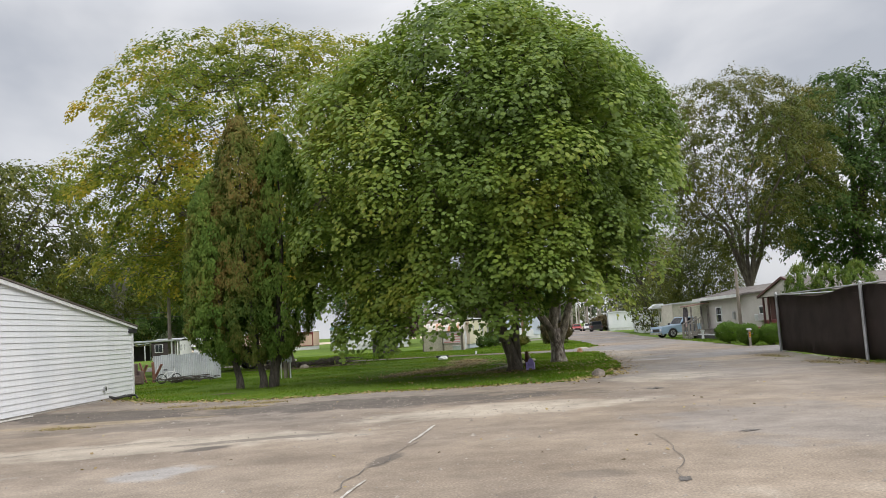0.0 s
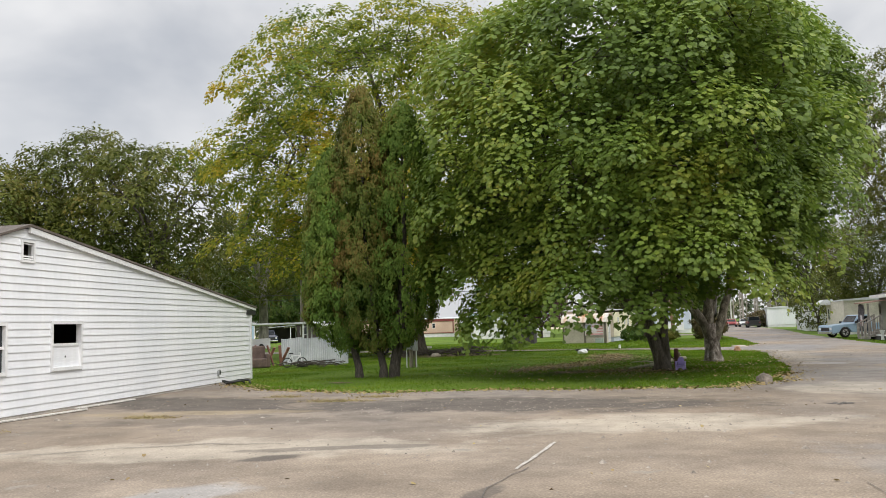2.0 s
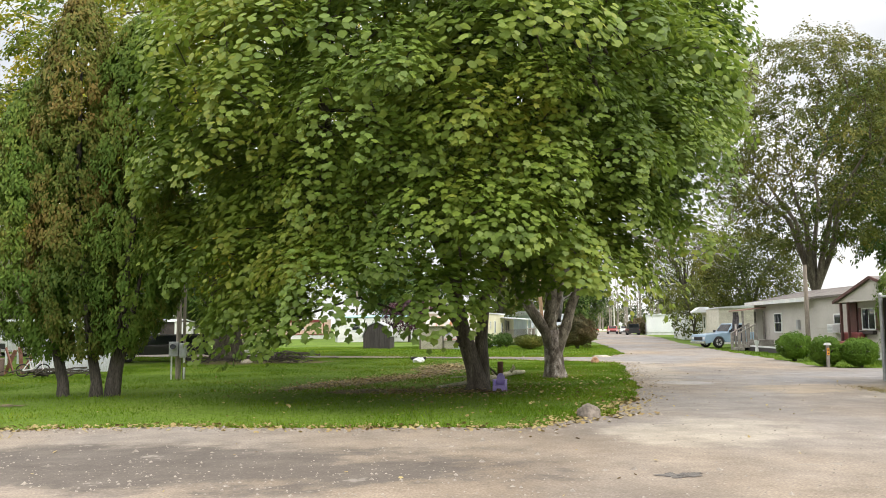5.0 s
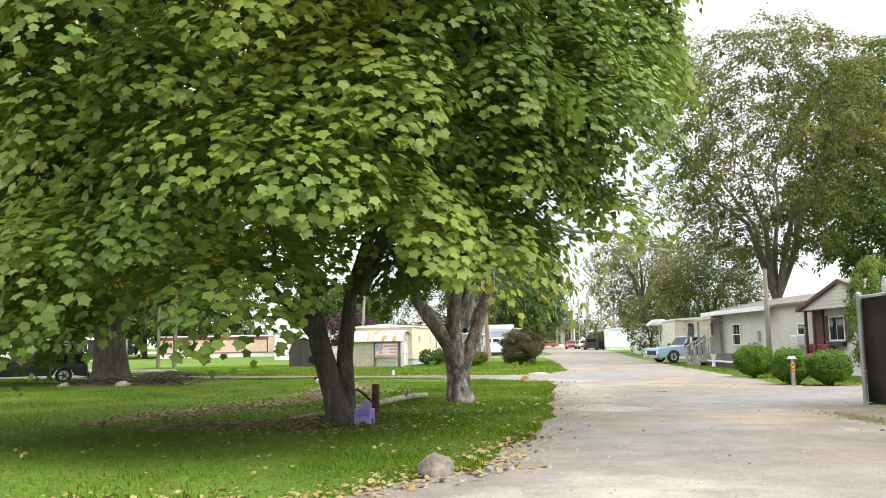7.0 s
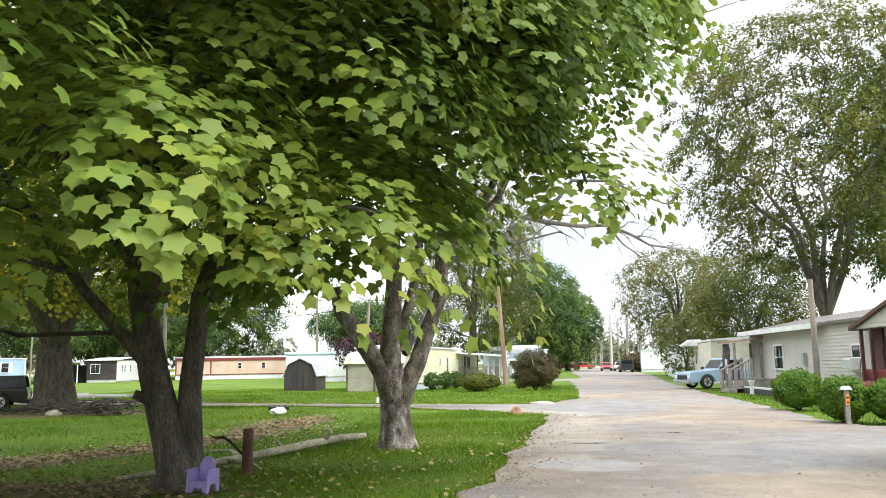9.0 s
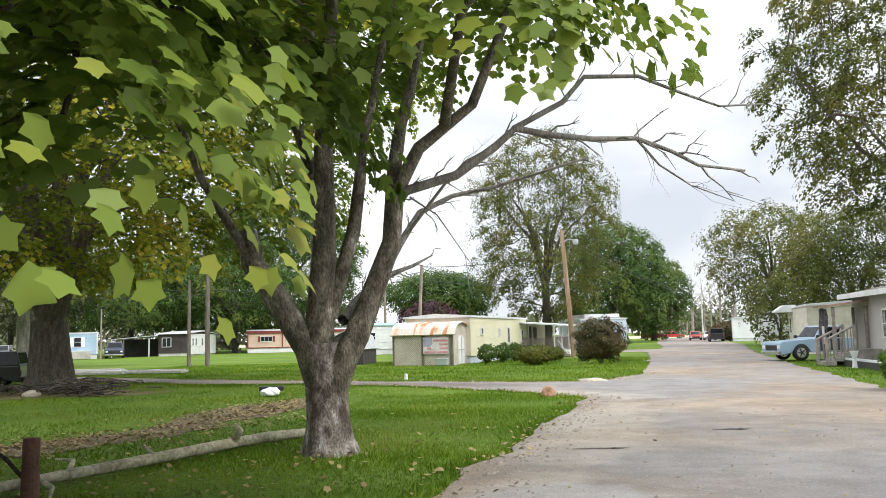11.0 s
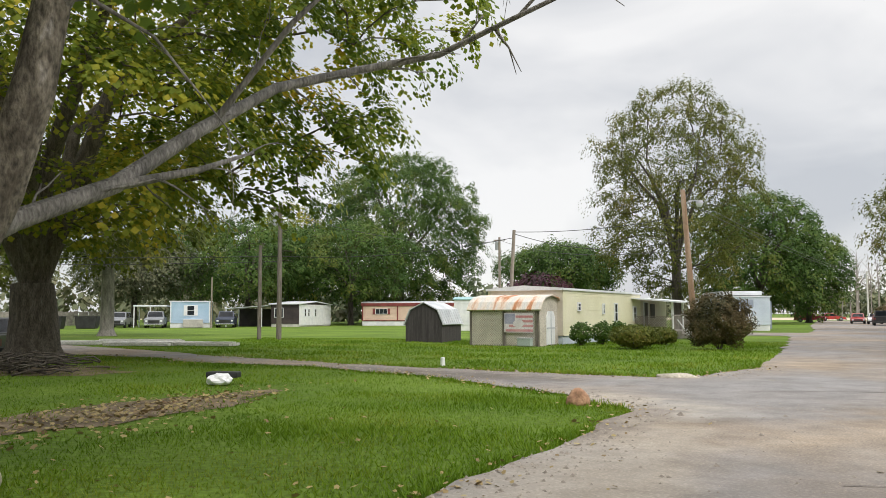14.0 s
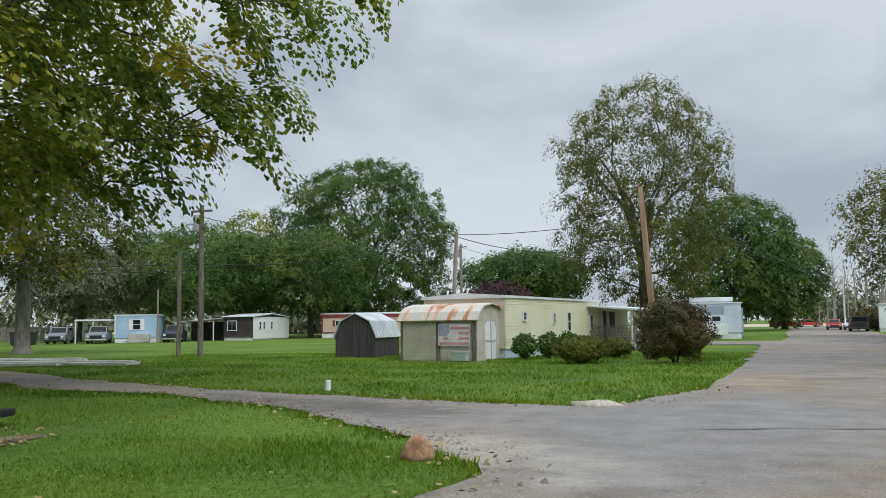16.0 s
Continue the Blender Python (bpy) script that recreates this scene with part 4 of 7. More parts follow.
for u, zz, w, h in ((1.9, 1.5, 0.42, 0.42), (5.3, 1.35, 0.3, 0.55), (7.2, 0.95, 0.5, 1.0), (10.4, 1.0, 0.55, 0.8)):
    wall_window(yh, (u, -0.03, zz), 0, w, h)
# porch of the yellow home
pr = thing("porch", 5.6, 85.6, 0, 79.5, "covered wooden porch with lattice and a white awning", "porch")
part("deck", boxes((-1.9, 3.6, -2.3, -0.08, 0.42, 0.52)), M_DECK, pr)
part("awning", prism([(-2.6, 1.98), (-0.08, 2.2), (-0.08, 2.28), (-2.6, 2.06)], -2.3, 5.0), M_ROOFW, pr, "white metal awning")
for u in (-1.85, 0.3, 2.4, 3.5):
    part("post", boxes((u - 0.05, u + 0.05, -2.3, -2.2, 0.5, 2.03)), M_TRIM, pr)
part("rail", boxes((-1.9, 3.6, -2.3, -2.22, 1.25, 1.32)), M_DECK, pr)


def lattice(w, h, gap, bar, t=0.02):
    """A diagonal lattice from (0, 0) to (w, h) in x and z."""
    bm = bmesh.new()
    for s in (1, -1):
        c = -h if s > 0 else 0.0
        end = w if s > 0 else w + h
        while c < end:
            x0, x1 = max(0.0, c if s > 0 else c - h), min(w, c + h if s > 0 else c)
            if x1 - x0 > 0.03:
                za, zb = ((x0 - c), (x1 - c)) if s > 0 else ((c - x0), (c - x1))
                y0 = 0.0 if s > 0 else t
                vs = [bm.verts.new(p) for p in ((x0, y0, za - bar), (x1, y0, zb - bar), (x1, y0, zb + bar), (x0, y0, za + bar), (x0, y0 + t, za - bar), (x1, y0 + t, zb - bar), (x1, y0 + t, zb + bar), (x0, y0 + t, za + bar))]
                for f in ((0, 1, 2, 3), (7, 6, 5, 4), (0, 4, 5, 1), (3, 2, 6, 7)):
                    bm.faces.new([vs[i] for i in f])
            c += gap
    return bm


part("lattice", lattice(1.9, 0.7, 0.14, 0.022), M_WEATHER, pr, "weathered lattice railing", pose(0.4, -2.3, 0.54))
part("lattice", lattice(4.6, 0.4, 0.14, 0.022), M_TRIM, pr, "white lattice skirt", pose(-1.4, -2.26, 0.0))
for k in range(14):
    part("baluster", boxes((-1.8 + 0.14 * k, -1.76 + 0.14 * k, -2.29, -2.25, 0.52, 1.25)), M_DECK, pr)

part("back_wall", boxes((-0.55, 4.9, -0.03, 3.4, 0.0, 2.22)), M_BEIGE, pr, "pale wall behind the porch")
# closed dark slab: the doorway's darkness is put into its colour
part("doorway_shade", boxes((0.15, 0.85, -0.075, -0.035, 0.53, 2.02)), M_DBROWN, pr, "dark brown panel standing for the unlit doorway")
part("door_frame", boxes((0.07, 0.149, -0.09, -0.035, 0.53, 2.08), (0.851, 0.93, -0.09, -0.035, 0.53, 2.08), (0.149, 0.851, -0.09, -0.035, 2.021, 2.08)), M_TRIM, pr)
# likewise a dark slab in place of the porch's shaded opening
part("opening_shade", boxes((1.5, 2.3, -0.075, -0.035, 1.1, 1.95)), M_DBROWN, pr, "dark brown panel standing for an unlit porch opening")
part("side_lattice", lattice(2.1, 0.7, 0.14, 0.022), M_WEATHER, pr, "", pose(-1.9, -2.25, 0.54, 0, 0, 90))
part("ramp_pole", cyl(bmesh.new(), (-1.2, -3.1, 0.0), (-1.2, -2.34, 1.05), 0.03, n=6), M_TRIM, pr, "white stair rail")
for k in range(3):
    part("tread", boxes((-1.3, -0.2, -2.6 - 0.27 * k, -2.32 - 0.27 * k, 0.02, 0.42 - 0.14 * k)), M_DECK, pr)

# rusty-roofed barn shed
sh = thing("barn_shed", -0.45, 72.0, 0, -9, "beige barn shed with a rust-streaked metal roof", "shed")
SL, SW, SE, SP = 3.35, 2.5, 1.55, 2.16
part("wall", boxes((0, SL, 0, 0.06, -0.1, SE), (0, SL, SW - 0.06, SW, -0.1, SE), (0, 0.06, 0.06, SW - 0.06, -0.1, SE)), M_SHEDW, sh)
arch = [(0.0, -0.1), (SW, -0.1), (SW, SE), (SW - 0.18, SE + 0.3), (SW - 0.55, SP - 0.1), (SW / 2, SP), (0.55, SP - 0.1), (0.18, SE + 0.3), (0, SE)]
part("front", prism(arch, SL - 0.06, SL), M_SHEDW, sh)
part("back", prism(arch, 0.061, 0.12), M_SHEDW, sh)
curve = [(-0.12, SE - 0.03), (0.12, SE + 0.3), (0.52, SP - 0.08), (SW / 2, SP + 0.03), (SW - 0.52, SP - 0.08), (SW - 0.12, SE + 0.3), (SW + 0.12, SE - 0.03)]
part("roof", prism(curve + [(a + (0.05 if a > SW / 2 else -0.05 if a < SW / 2 else 0), b + 0.05) for a, b in curve[::-1]], -0.1, SL + 0.14), M_RUSTROOF, sh, "metal roof streaked with orange rust")
# added panels whose darker colour stands for shade between the lattice bars
part("shade_panel", boxes((0.1, 1.64, -0.01, -0.003, 0.0, SE - 0.06), (1.74, 3.2, -0.01, -0.003, 0.0, SE - 0.06)), M_BACK, sh, "added panel toned darker for the shade behind the lattice")
part("lattice", lattice(1.5, SE - 0.06, 0.11, 0.024), M_LATT, sh, "", pose(0.1, -0.045, 0.0))
part("lattice", lattice(1.36, SE - 0.06, 0.11, 0.024), M_LATT, sh, "", pose(1.8, -0.045, 0.0))
for u in (0.0, 1.64, 3.2):
    part("batten", boxes((u, u + 0.1, -0.07, -0.011, -0.05, SE - 0.02)), M_WEATHER, sh, "dark weathered batten")
dr = part("door", prism([(0.75, 0.02), (1.75, 0.02), (1.75, 1.25), (1.55, 1.5), (0.95, 1.5), (0.75, 1.25)], SL + 0.002, SL + 0.035), M_TRIM, sh, "pale arched shed door")
part("door_brace", boxes((SL + 0.036, SL + 0.055, 1.22, 1.28, 0.02, 1.5), (SL + 0.036, SL + 0.055, 0.75, 1.22, 0.72, 0.78), (SL + 0.036, SL + 0.055, 1.28, 1.75, 0.72, 0.78)), M_ROOFG, dr)
M_FLAGR = mat("faded_red_cloth", (0.48, 0.20, 0.21), (0.58, 0.32, 0.32), scale=2, rough=0.8, bump=0.1)
M_FLAGB = mat("faded_blue_cloth", (0.27, 0.27, 0.37), (0.38, 0.38, 0.47), scale=2, rough=0.8, bump=0.1)
M_FLAGW = mat("faded_white_cloth", (0.58, 0.54, 0.55), (0.70, 0.66, 0.67), scale=2, rough=0.8, bump=0.1)
bn = thing("banner", 1.243, 71.63, 0.55, -9, "faded red, white and blue flag banner hung on the shed", "banner")
part("cloth", boxes((0, 1.38, -0.012, 0.0, 0.02, 0.86)), M_FLAGW, bn)
for k in range(4):
    part("stripe", boxes((0.55 - 0.16 * k, 1.36, -0.02, -0.0125, 0.66 - 0.2 * k, 0.76 - 0.2 * k)), M_FLAGR, bn)
part("canton", boxes((0.02, 0.52, -0.021, -0.0125, 0.4, 0.84)), M_FLAGB, bn)
part("eagle_shape", prism([(0.45, 0.3), (0.8, 0.2), (0.98, 0.42), (0.8, 0.6), (0.6, 0.62), (0.42, 0.45)], -0.026, -0.0215, "y"), M_FLAGW, bn)
tb = thing("storage_tub", 2.006, 71.206, 0, -9, "grey-green lidded storage tub by the shed", "tub")
part("tub", bevel(boxes((0, 0.62, -0.2, 0.12, 0, 0.32)), 0.03), mat("grey_green_plastic", (0.30, 0.36, 0.34), (0.38, 0.44, 0.42), rough=0.5, bump=0.02), tb)
part("lid", bevel(boxes((-0.02, 0.64, -0.22, 0.14, 0.321, 0.36)), 0.012), M_ROOFG, tb)

# dark gambrel shed
dk = thing("gambrel_shed", -4.85, 75.0, 0, 0, "charcoal gambrel shed with a pale metal roof", "shed")
GW, GL = 1.95, 2.9
gam = [(0, -0.1), (GW, -0.1), (GW, 0.85), (GW - 0.3, 1.55), (GW / 2, 1.9), (0.3, 1.55), (0, 0.85)]
part("body", prism(gam, 0, GL, "y"), M_CHARCOAL, dk)
rf = [(-0.07, 0.82), (0.25, 1.58), (GW / 2, 1.94), (GW - 0.25, 1.58), (GW + 0.07, 0.82)]
part("roof", prism(rf + [(a + (0.04 if a > GW / 2 else -0.04 if a < GW / 2 else 0), b + 0.04) for a, b in rf[::-1]], -0.08, GL + 0.08, "y"), M_ROOFG, dk, "pale ribbed metal roof")
for k in range(9):
    a = (GW - 0.205, 1.62, GW + 0.115, 0.86)
    yy = 0.1 + k * 0.33
    part("roof_rib", cyl(bmesh.new(), (a[0], yy, a[1]), (a[2], yy, a[3]), 0.018, n=5), M_ROOFG, dk)


# ---- maples at the lawn's corner ----
def maple(name, label, x, y, stems, crowns, seed, per, size, low, bark, bare=(), foot=None):
    rng = np.random.default_rng(seed)
    t = thing(name, x, y, label=label, category="tree", group="maples on the corner lawn")
    g = Geo()
    for i, (pts, r0, *rest) in enumerate(stems):
        n = len(pts)
        if foot and i == 0:
            gf = Geo()
            gf.tube(pts, r0, 22, 0.09, rng)
            link("trunk_foot", gf.mesh("trunk_foot"), foot, t, "flaking pale and dark bark at the foot")
            continue
        if not rest:
            g.tube(pts, r0, 18, 0.07, rng)
            continue
        r1 = rest[0]
        radii = [r0 + (r1 - r0) * k / (n - 1) for k in range(n)]
        g.tube(pts, radii, 14 if r0 > 0.15 else 9, 0.06, rng)
    cl, out = envelope(rng, *crowns, seed=seed)
    keep = cl[:, 2] > low(cl)
    cl, out = cl[keep], out[keep]
    link("trunk", g.mesh("trunk"), bark, t)
    gb = Geo()
    arms = [(pts, r0 if not rest else np.linspace(r0, rest[0], len(pts))) for pts, r0, *rest in stems]
    for pts, radii in grow(rng, arms, cl, 0.013, 0.09):
        gb.tube(pts, radii, 5)
    link("branchwork", gb.mesh("branchwork"), M_BARK_DARK, t)
    if bare:
        gd = Geo()
        for pts, r0 in bare:
            n = len(pts)
            gd.tube(pts, np.linspace(r0, r0 * 0.25, n), 7)
            for k in range(1, n):
                for _ in range(2):
                    a = np.array(pts[k - 1]) + (np.array(pts[k]) - np.array(pts[k - 1])) * rng.uniform(0, 1)
                    d = np.array(pts[k]) - np.array(pts[k - 1])
                    d = d / np.linalg.norm(d) + rng.normal(size=3) * np.array([0.35, 0.35, 0.55])
                    L = rng.uniform(0.18, 0.55)
                    q = limb_path(rng, a, a + d * L, 0.05, 4)
                    gd.tube(q, (r0 * 0.24, r0 * 0.19, r0 * 0.13, r0 * 0.06), 4)
                    for _ in range(2):
                        b = q[2] + (q[3] - q[2]) * rng.uniform(0, 1)
                        gd.tube([b, b + (d + rng.normal(size=3) * 0.6) * L * 0.4], (r0 * 0.12, r0 * 0.05), 3)
        link("dead_limb", gd.mesh("dead_limb"), M_BARK_GREY, t, "bare grey dead branches")
    # the low boughs, which pass close to the eye, carry lobed leaves; the high ones plainer leaves
    near = cl[:, 2] < 6.2
    p, nrm, al, sz = clump_leaves(rng, cl[near], out[near], int(per * 1.4), size, (1.05, 0.62))
    link("crown", leaf_mesh("crown", p, nrm, al, sz, MAPLE_LEAF), M_MAPLE, t, "broad lobed green leaves")
    p, nrm, al, sz = clump_leaves(rng, cl[~near], out[~near], int(per * 0.85), size * 1.08, (1.05, 0.62))
    link("crown", leaf_mesh("crown", p, nrm, al, sz, BROAD_LEAF), M_MAPLE, t)
    return t


maple("maple_tree", "large green maple with a leaning double trunk", 4.24, 34.72,
      [([(0.0, 0, -0.2), (0.0, 0, 0.0), (0.0, 0, 0.18), (-0.08, 0, 0.5), (-0.34, 0.05, 1.4), (-0.58, 0.1, 2.4), (-0.75, 0.2, 4.2), (-0.5, 0.4, 7.0), (-0.2, 0.5, 10.5)], (0.44, 0.32, 0.25, 0.215, 0.19, 0.17, 0.15, 0.10, 0.04)),
       ([(0.12, 0.12, -0.2), (0.12, 0.12, 0.3), (0.1, 0.14, 1.2), (0.22, 0.12, 2.4), (0.9, 0.2, 4.4), (1.5, 0.3, 7.0), (1.7, 0.2, 10.0)], 0.2, 0.05),
       ([(-0.15, 0, 1.0), (-0.35, -0.1, 1.08), (-0.52, -0.16, 1.16)], 0.09, 0.06), ([(-0.34, 0.05, 1.45), (-0.75, -0.1, 1.95), (-1.3, -0.2, 2.6), (-1.9, -0.3, 3.5), (-2.9, -0.5, 4.9)], 0.11, 0.03),
       ([(-0.3, 0.1, 2.4), (-1.4, -0.9, 4.4), (-3.0, -2.0, 6.0)], 0.15, 0.04), ([(0.4, 0.1, 2.4), (1.6, -1.4, 4.6), (2.6, -2.4, 6.5)], 0.15, 0.04), ([(-0.5, 0.2, 4.2), (-2.6, 1.0, 7.0), (-3.4, 1.4, 9.0)], 0.12, 0.03)],
      ([(0.9, 4.6), (1.8, 5.8), (3.5, 6.6), (6.0, 6.9), (9.0, 6.5), (11.0, 5.5), (12.6, 3.9), (13.6, 1.8), (14.0, 0.3)], (0.72, 1.0, 0.5, 0.96), 0.98, 0.68, 460), 11, 310, 0.118,
      lambda c: 1.9 + 3.2 * np.clip(c[:, 1] + 0.1, 0, 1) + 0.4 * np.sin(c[:, 0] * 2.1) - 0.6 * np.clip((-c[:, 0] - 1.5) / 2.5, 0, 1) + 0.95 * np.exp(-((c[:, 0] - 1.1) / 1.5) ** 2) + 0.9 * np.exp(-(c[:, 0] ** 2 + c[:, 1] ** 2) / 3.0) + 0.6 * np.clip((c[:, 0] - 1.0) / 2.0, 0, 1) + 4.0 * np.clip(c[:, 0] - 0.5 * c[:, 1] - 4.9, 0, 1), M_BARK_BROWN)
maple("maple_tree", "large maple with many stems, flaking bark and dead limbs", 6.42, 39.5,
      [([(0.06, 0, -0.2), (0.06, 0, 0.0), (0.05, 0, 0.15), (0.04, 0, 0.4), (0.02, 0, 0.9), (0.0, 0, 1.4)], (0.46, 0.38, 0.32, 0.28, 0.26, 0.22)),
       ([(-0.03, 0, 1.0), (-0.08, 0, 1.4), (-0.02, 0, 2.1), (0.02, 0, 2.9), (0.01, 0, 4.0), (0.05, 0, 4.7), (0.2, 0.3, 8.0), (0.1, 0.2, 12.5)], 0.23, 0.05),
       ([(-0.05, 0, 0.8), (-0.18, -0.1, 1.33), (-0.68, -0.1, 2.1), (-0.95, -0.1, 2.47), (-1.03, -0.1, 2.92)], (0.19, 0.18, 0.16, 0.15, 0.13)),
       ([(-0.9, -0.1, 2.4), (-1.5, -0.5, 3.6), (-2.2, -0.8, 5.6), (-3.4, -1.0, 8.0)], 0.07, 0.03),
       ([(0.05, 0.05, 1.75), (0.16, 0.1, 2.13), (0.37, 0.2, 2.91), (0.46, 0.2, 3.58), (0.5, 0.2, 4.1), (0.62, 0.3, 4.63), (1.0, 1.2, 8.0), (1.1, 1.6, 11.5)], 0.12, 0.03),
       ([(0.1, 0.0, 0.75), (0.27, 0.0, 1.2), (0.42, 0.1, 1.5), (0.62, 0.3, 2.13), (0.86, 0.3, 2.73), (0.92, 0.4, 3.45), (1.24, 0.4, 4.02), (1.98, 0.5, 4.6), (3.0, 0.2, 6.8), (3.4, 0.0, 9.5)], 0.2, 0.035),
       ([(0.84, 0.32, 2.7), (0.87, 0.5, 3.8), (0.95, 0.6, 4.41), (1.1, 0.7, 5.0), (1.7, 0.8, 8.0), (1.9, 0.8, 11.0)], 0.12, 0.03),
       ([(0.0, 0.1, 3.0), (-0.4, 0.3, 4.2), (-0.9, 0.4, 5.6), (-1.2, 0.3, 9.0)], 0.1, 0.03),
       ([(0.1, -0.3, 4.8), (0.4, -2.2, 5.4), (0.8, -4.2, 5.2)], 0.09, 0.03), ([(1.6, 0.4, 4.3), (2.2, -1.8, 5.0), (2.8, -3.8, 4.6)], 0.08, 0.03)],
      ([(2.1, 4.6), (3.0, 5.5), (4.2, 5.8), (6.0, 6.0), (9.0, 5.6), (11.0, 4.8), (13.0, 3.3), (14.2, 1.5), (14.7, 0.3)], (0.98, 0.85, 0.7, 1.16), 0.98, 0.64, 400), 23, 300, 0.118,
      lambda c: 2.5 + 0.26 * np.clip(c[:, 0] - 1.0, 0, 4) + 3.5 * np.clip(c[:, 1] + 4.5 + 0.3 * np.clip(c[:, 0] - 1.0, 0, 3), 0, 1) + 0.2 * np.sin(c[:, 0] * 1.7), M_BARK_PALE, foot=M_FLAKE,
      bare=[([(0.2, 0.2, 1.7), (0.3, 0.7, 2.0), (0.42, 1.5, 2.35), (0.5, 2.4, 2.95), (0.6, 3.5, 3.6), (1.0, 4.6, 4.05), (1.75, 5.0, 4.25), (2.5, 4.7, 4.38), (3.5, 4.35, 4.57)], 0.085),
            ([(0.42, 1.5, 2.35), (0.75, 2.1, 2.55), (1.0, 2.5, 2.75)], 0.045),
            ([(0.55, 2.6, 3.1), (1.19, 2.8, 3.96), (1.51, 3.0, 4.35), (2.35, 3.3, 4.84), (2.98, 3.5, 4.58)], 0.032),
            ([(0.9, 0.4, 3.25), (1.06, 0.4, 3.44), (1.73, 0.5, 3.63), (2.26, 0.7, 4.04), (2.53, 0.8, 4.3), (3.02, 0.9, 4.2), (3.61, 1.15, 4.16), (4.21, 1.6, 4.24), (4.71, 1.7, 4.04), (5.1, 1.9, 3.85), (5.78, 2.1, 3.77)], 0.075),
            ([(4.21, 1.6, 4.24), (4.53, 1.7, 3.85), (4.98, 1.9, 3.56), (5.62, 2.1, 3.32)], 0.022),
            ([(2.51, 0.8, 4.3), (3.19, 1.1, 4.71), (3.51, 1.3, 5.12), (4.28, 1.5, 5.13), (4.86, 1.7, 4.91), (5.44, 1.9, 4.71), (6.1, 2.1, 4.75)], 0.045),
            ([(1.76, 0.6, 3.75), (2.11, 1.0, 3.86), (2.33, 1.3, 3.46)], 0.018), ([(1.1, 0.42, 3.35), (1.42, 0.7, 3.13), (1.82, 1.1, 2.47)], 0.016),
            ([(2.6, 0.4, 6.4), (3.8, 0.3, 7.4), (5.4, 0.2, 7.9), (6.8, 0.1, 8.3)], 0.04), ([(4.4, 0.3, 7.5), (5.6, 0.0, 8.4), (6.5, -0.2, 9.2)], 0.025)])


# ---- other trees ----
tree("shade_tree", "tall old shade tree turning yellow, with a flared forked trunk", -8.6, 55.2, 20.4, 12.2, 3.8, 0.7, M_YELLOW, M_BARK_BROWN, 5, clumps=620, per=230, size=0.17, outline=WIDE_LEAF, fork=2.3, limbs=13, inner=0.45, pad=(1.15, 0.5), lean=(-0.3, 0), lobes=0.34, squash=0.85, twig=0.016)


def arborvitae(x, y, h, r, seed, low, off=0.0, n=44000, leaves=None):
    rng = np.random.default_rng(seed)
    t = thing("arborvitae", x, y, label="tall dense arborvitae, browned in places, bare at the foot", category="tree", group="arborvitae clump")
    g = Geo()
    g.tube([(0, 0, -0.1), (0, 0, 0.3), (off * 0.3, 0.02, 1.2), (off, 0, h * 0.5), (off, 0, h * 0.9)], (0.17, 0.13, 0.11, 0.08, 0.02), 9, 0.08, rng)
    if off > 0:
        g.tube([(0.1, 0.04, -0.1), (0.16, 0.05, 0.6), (0.2 + off * 0.4, 0.06, 1.6), (0.2 + off, 0, 3.0)], (0.12, 0.1, 0.08, 0.03), 7, 0.08, rng)
    link("trunk", g.mesh("trunk"), M_BARK_DARK, t)
    # feathery tufts that point up and outward
    k = n // 40
    w = rng.uniform(0, 2 * math.pi, k)
    q = rng.uniform(0, 1, k) ** 0.92
    prof = np.minimum(1, (q / 0.2 + 0.12) ** 0.7) * np.where(q < 0.5, 1, (1 - ((q - 0.5).clip(0, 1) / 0.505) ** 2.3).clip(0, 1) ** 0.7)
    z = low + (h - low) * q
    lump = np.array([noise.noise(Vector((2.4 * math.cos(a), 2.4 * math.sin(a), b * 0.7 + seed))) for a, b in zip(w, z)])
    rad = r * prof * (0.97 + 0.2 * lump) * rng.uniform(0.84, 1.0, k) + 0.03
    lean = off * np.minimum(1, q * 5 + 0.4)
    c = np.repeat(np.stack([rad * np.cos(w) + lean, rad * np.sin(w), z], 1), 40, 0)
    o = np.repeat(np.stack([np.cos(w), np.sin(w), 0.25 + 0 * w], 1), 40, 0)
    n = len(c)
    d = unit(rng, n) * (rng.uniform(0, 1, n) ** 0.4)[:, None]
    big = np.repeat(rng.uniform(0.6, 1.25, k), 40)[:, None]
    p = c + (d * np.array([0.13, 0.13, 0.26]) + o * 0.1 * (1 - d[:, 2:3] ** 2)) * big
    nrm = o + d * 0.8 + rng.normal(size=(n, 3)) * 0.35
    al = o * 0.35 + d * 0.4 + np.array([0, 0, 0.9]) + rng.normal(size=(n, 3)) * 0.3
    link("crown", leaf_mesh("crown", p, nrm, al, rng.uniform(0.06, 0.13, n), SPRAY, 0.15), leaves or M_ARBOR, t)
    return t


arborvitae(-5.65, 33.6, 7.6, 1.05, 31, 0.9, -0.75)
arborvitae(-4.78, 33.5, 9.6, 1.05, 32, 0.9, -0.6, leaves=M_ARBOR_BROWN)
arborvitae(-4.5, 33.65, 9.0, 1.12, 33, 1.0, 0.5)
arborvitae(19.6, 45.6, 3.7, 0.75, 34, 0.15, n=9000)
arborvitae(20.6, 44.6, 3.6, 0.8, 35, 0.15, n=9000)
arborvitae(21.6, 43.8, 3.6, 0.8, 36, 0.15, n=9000)

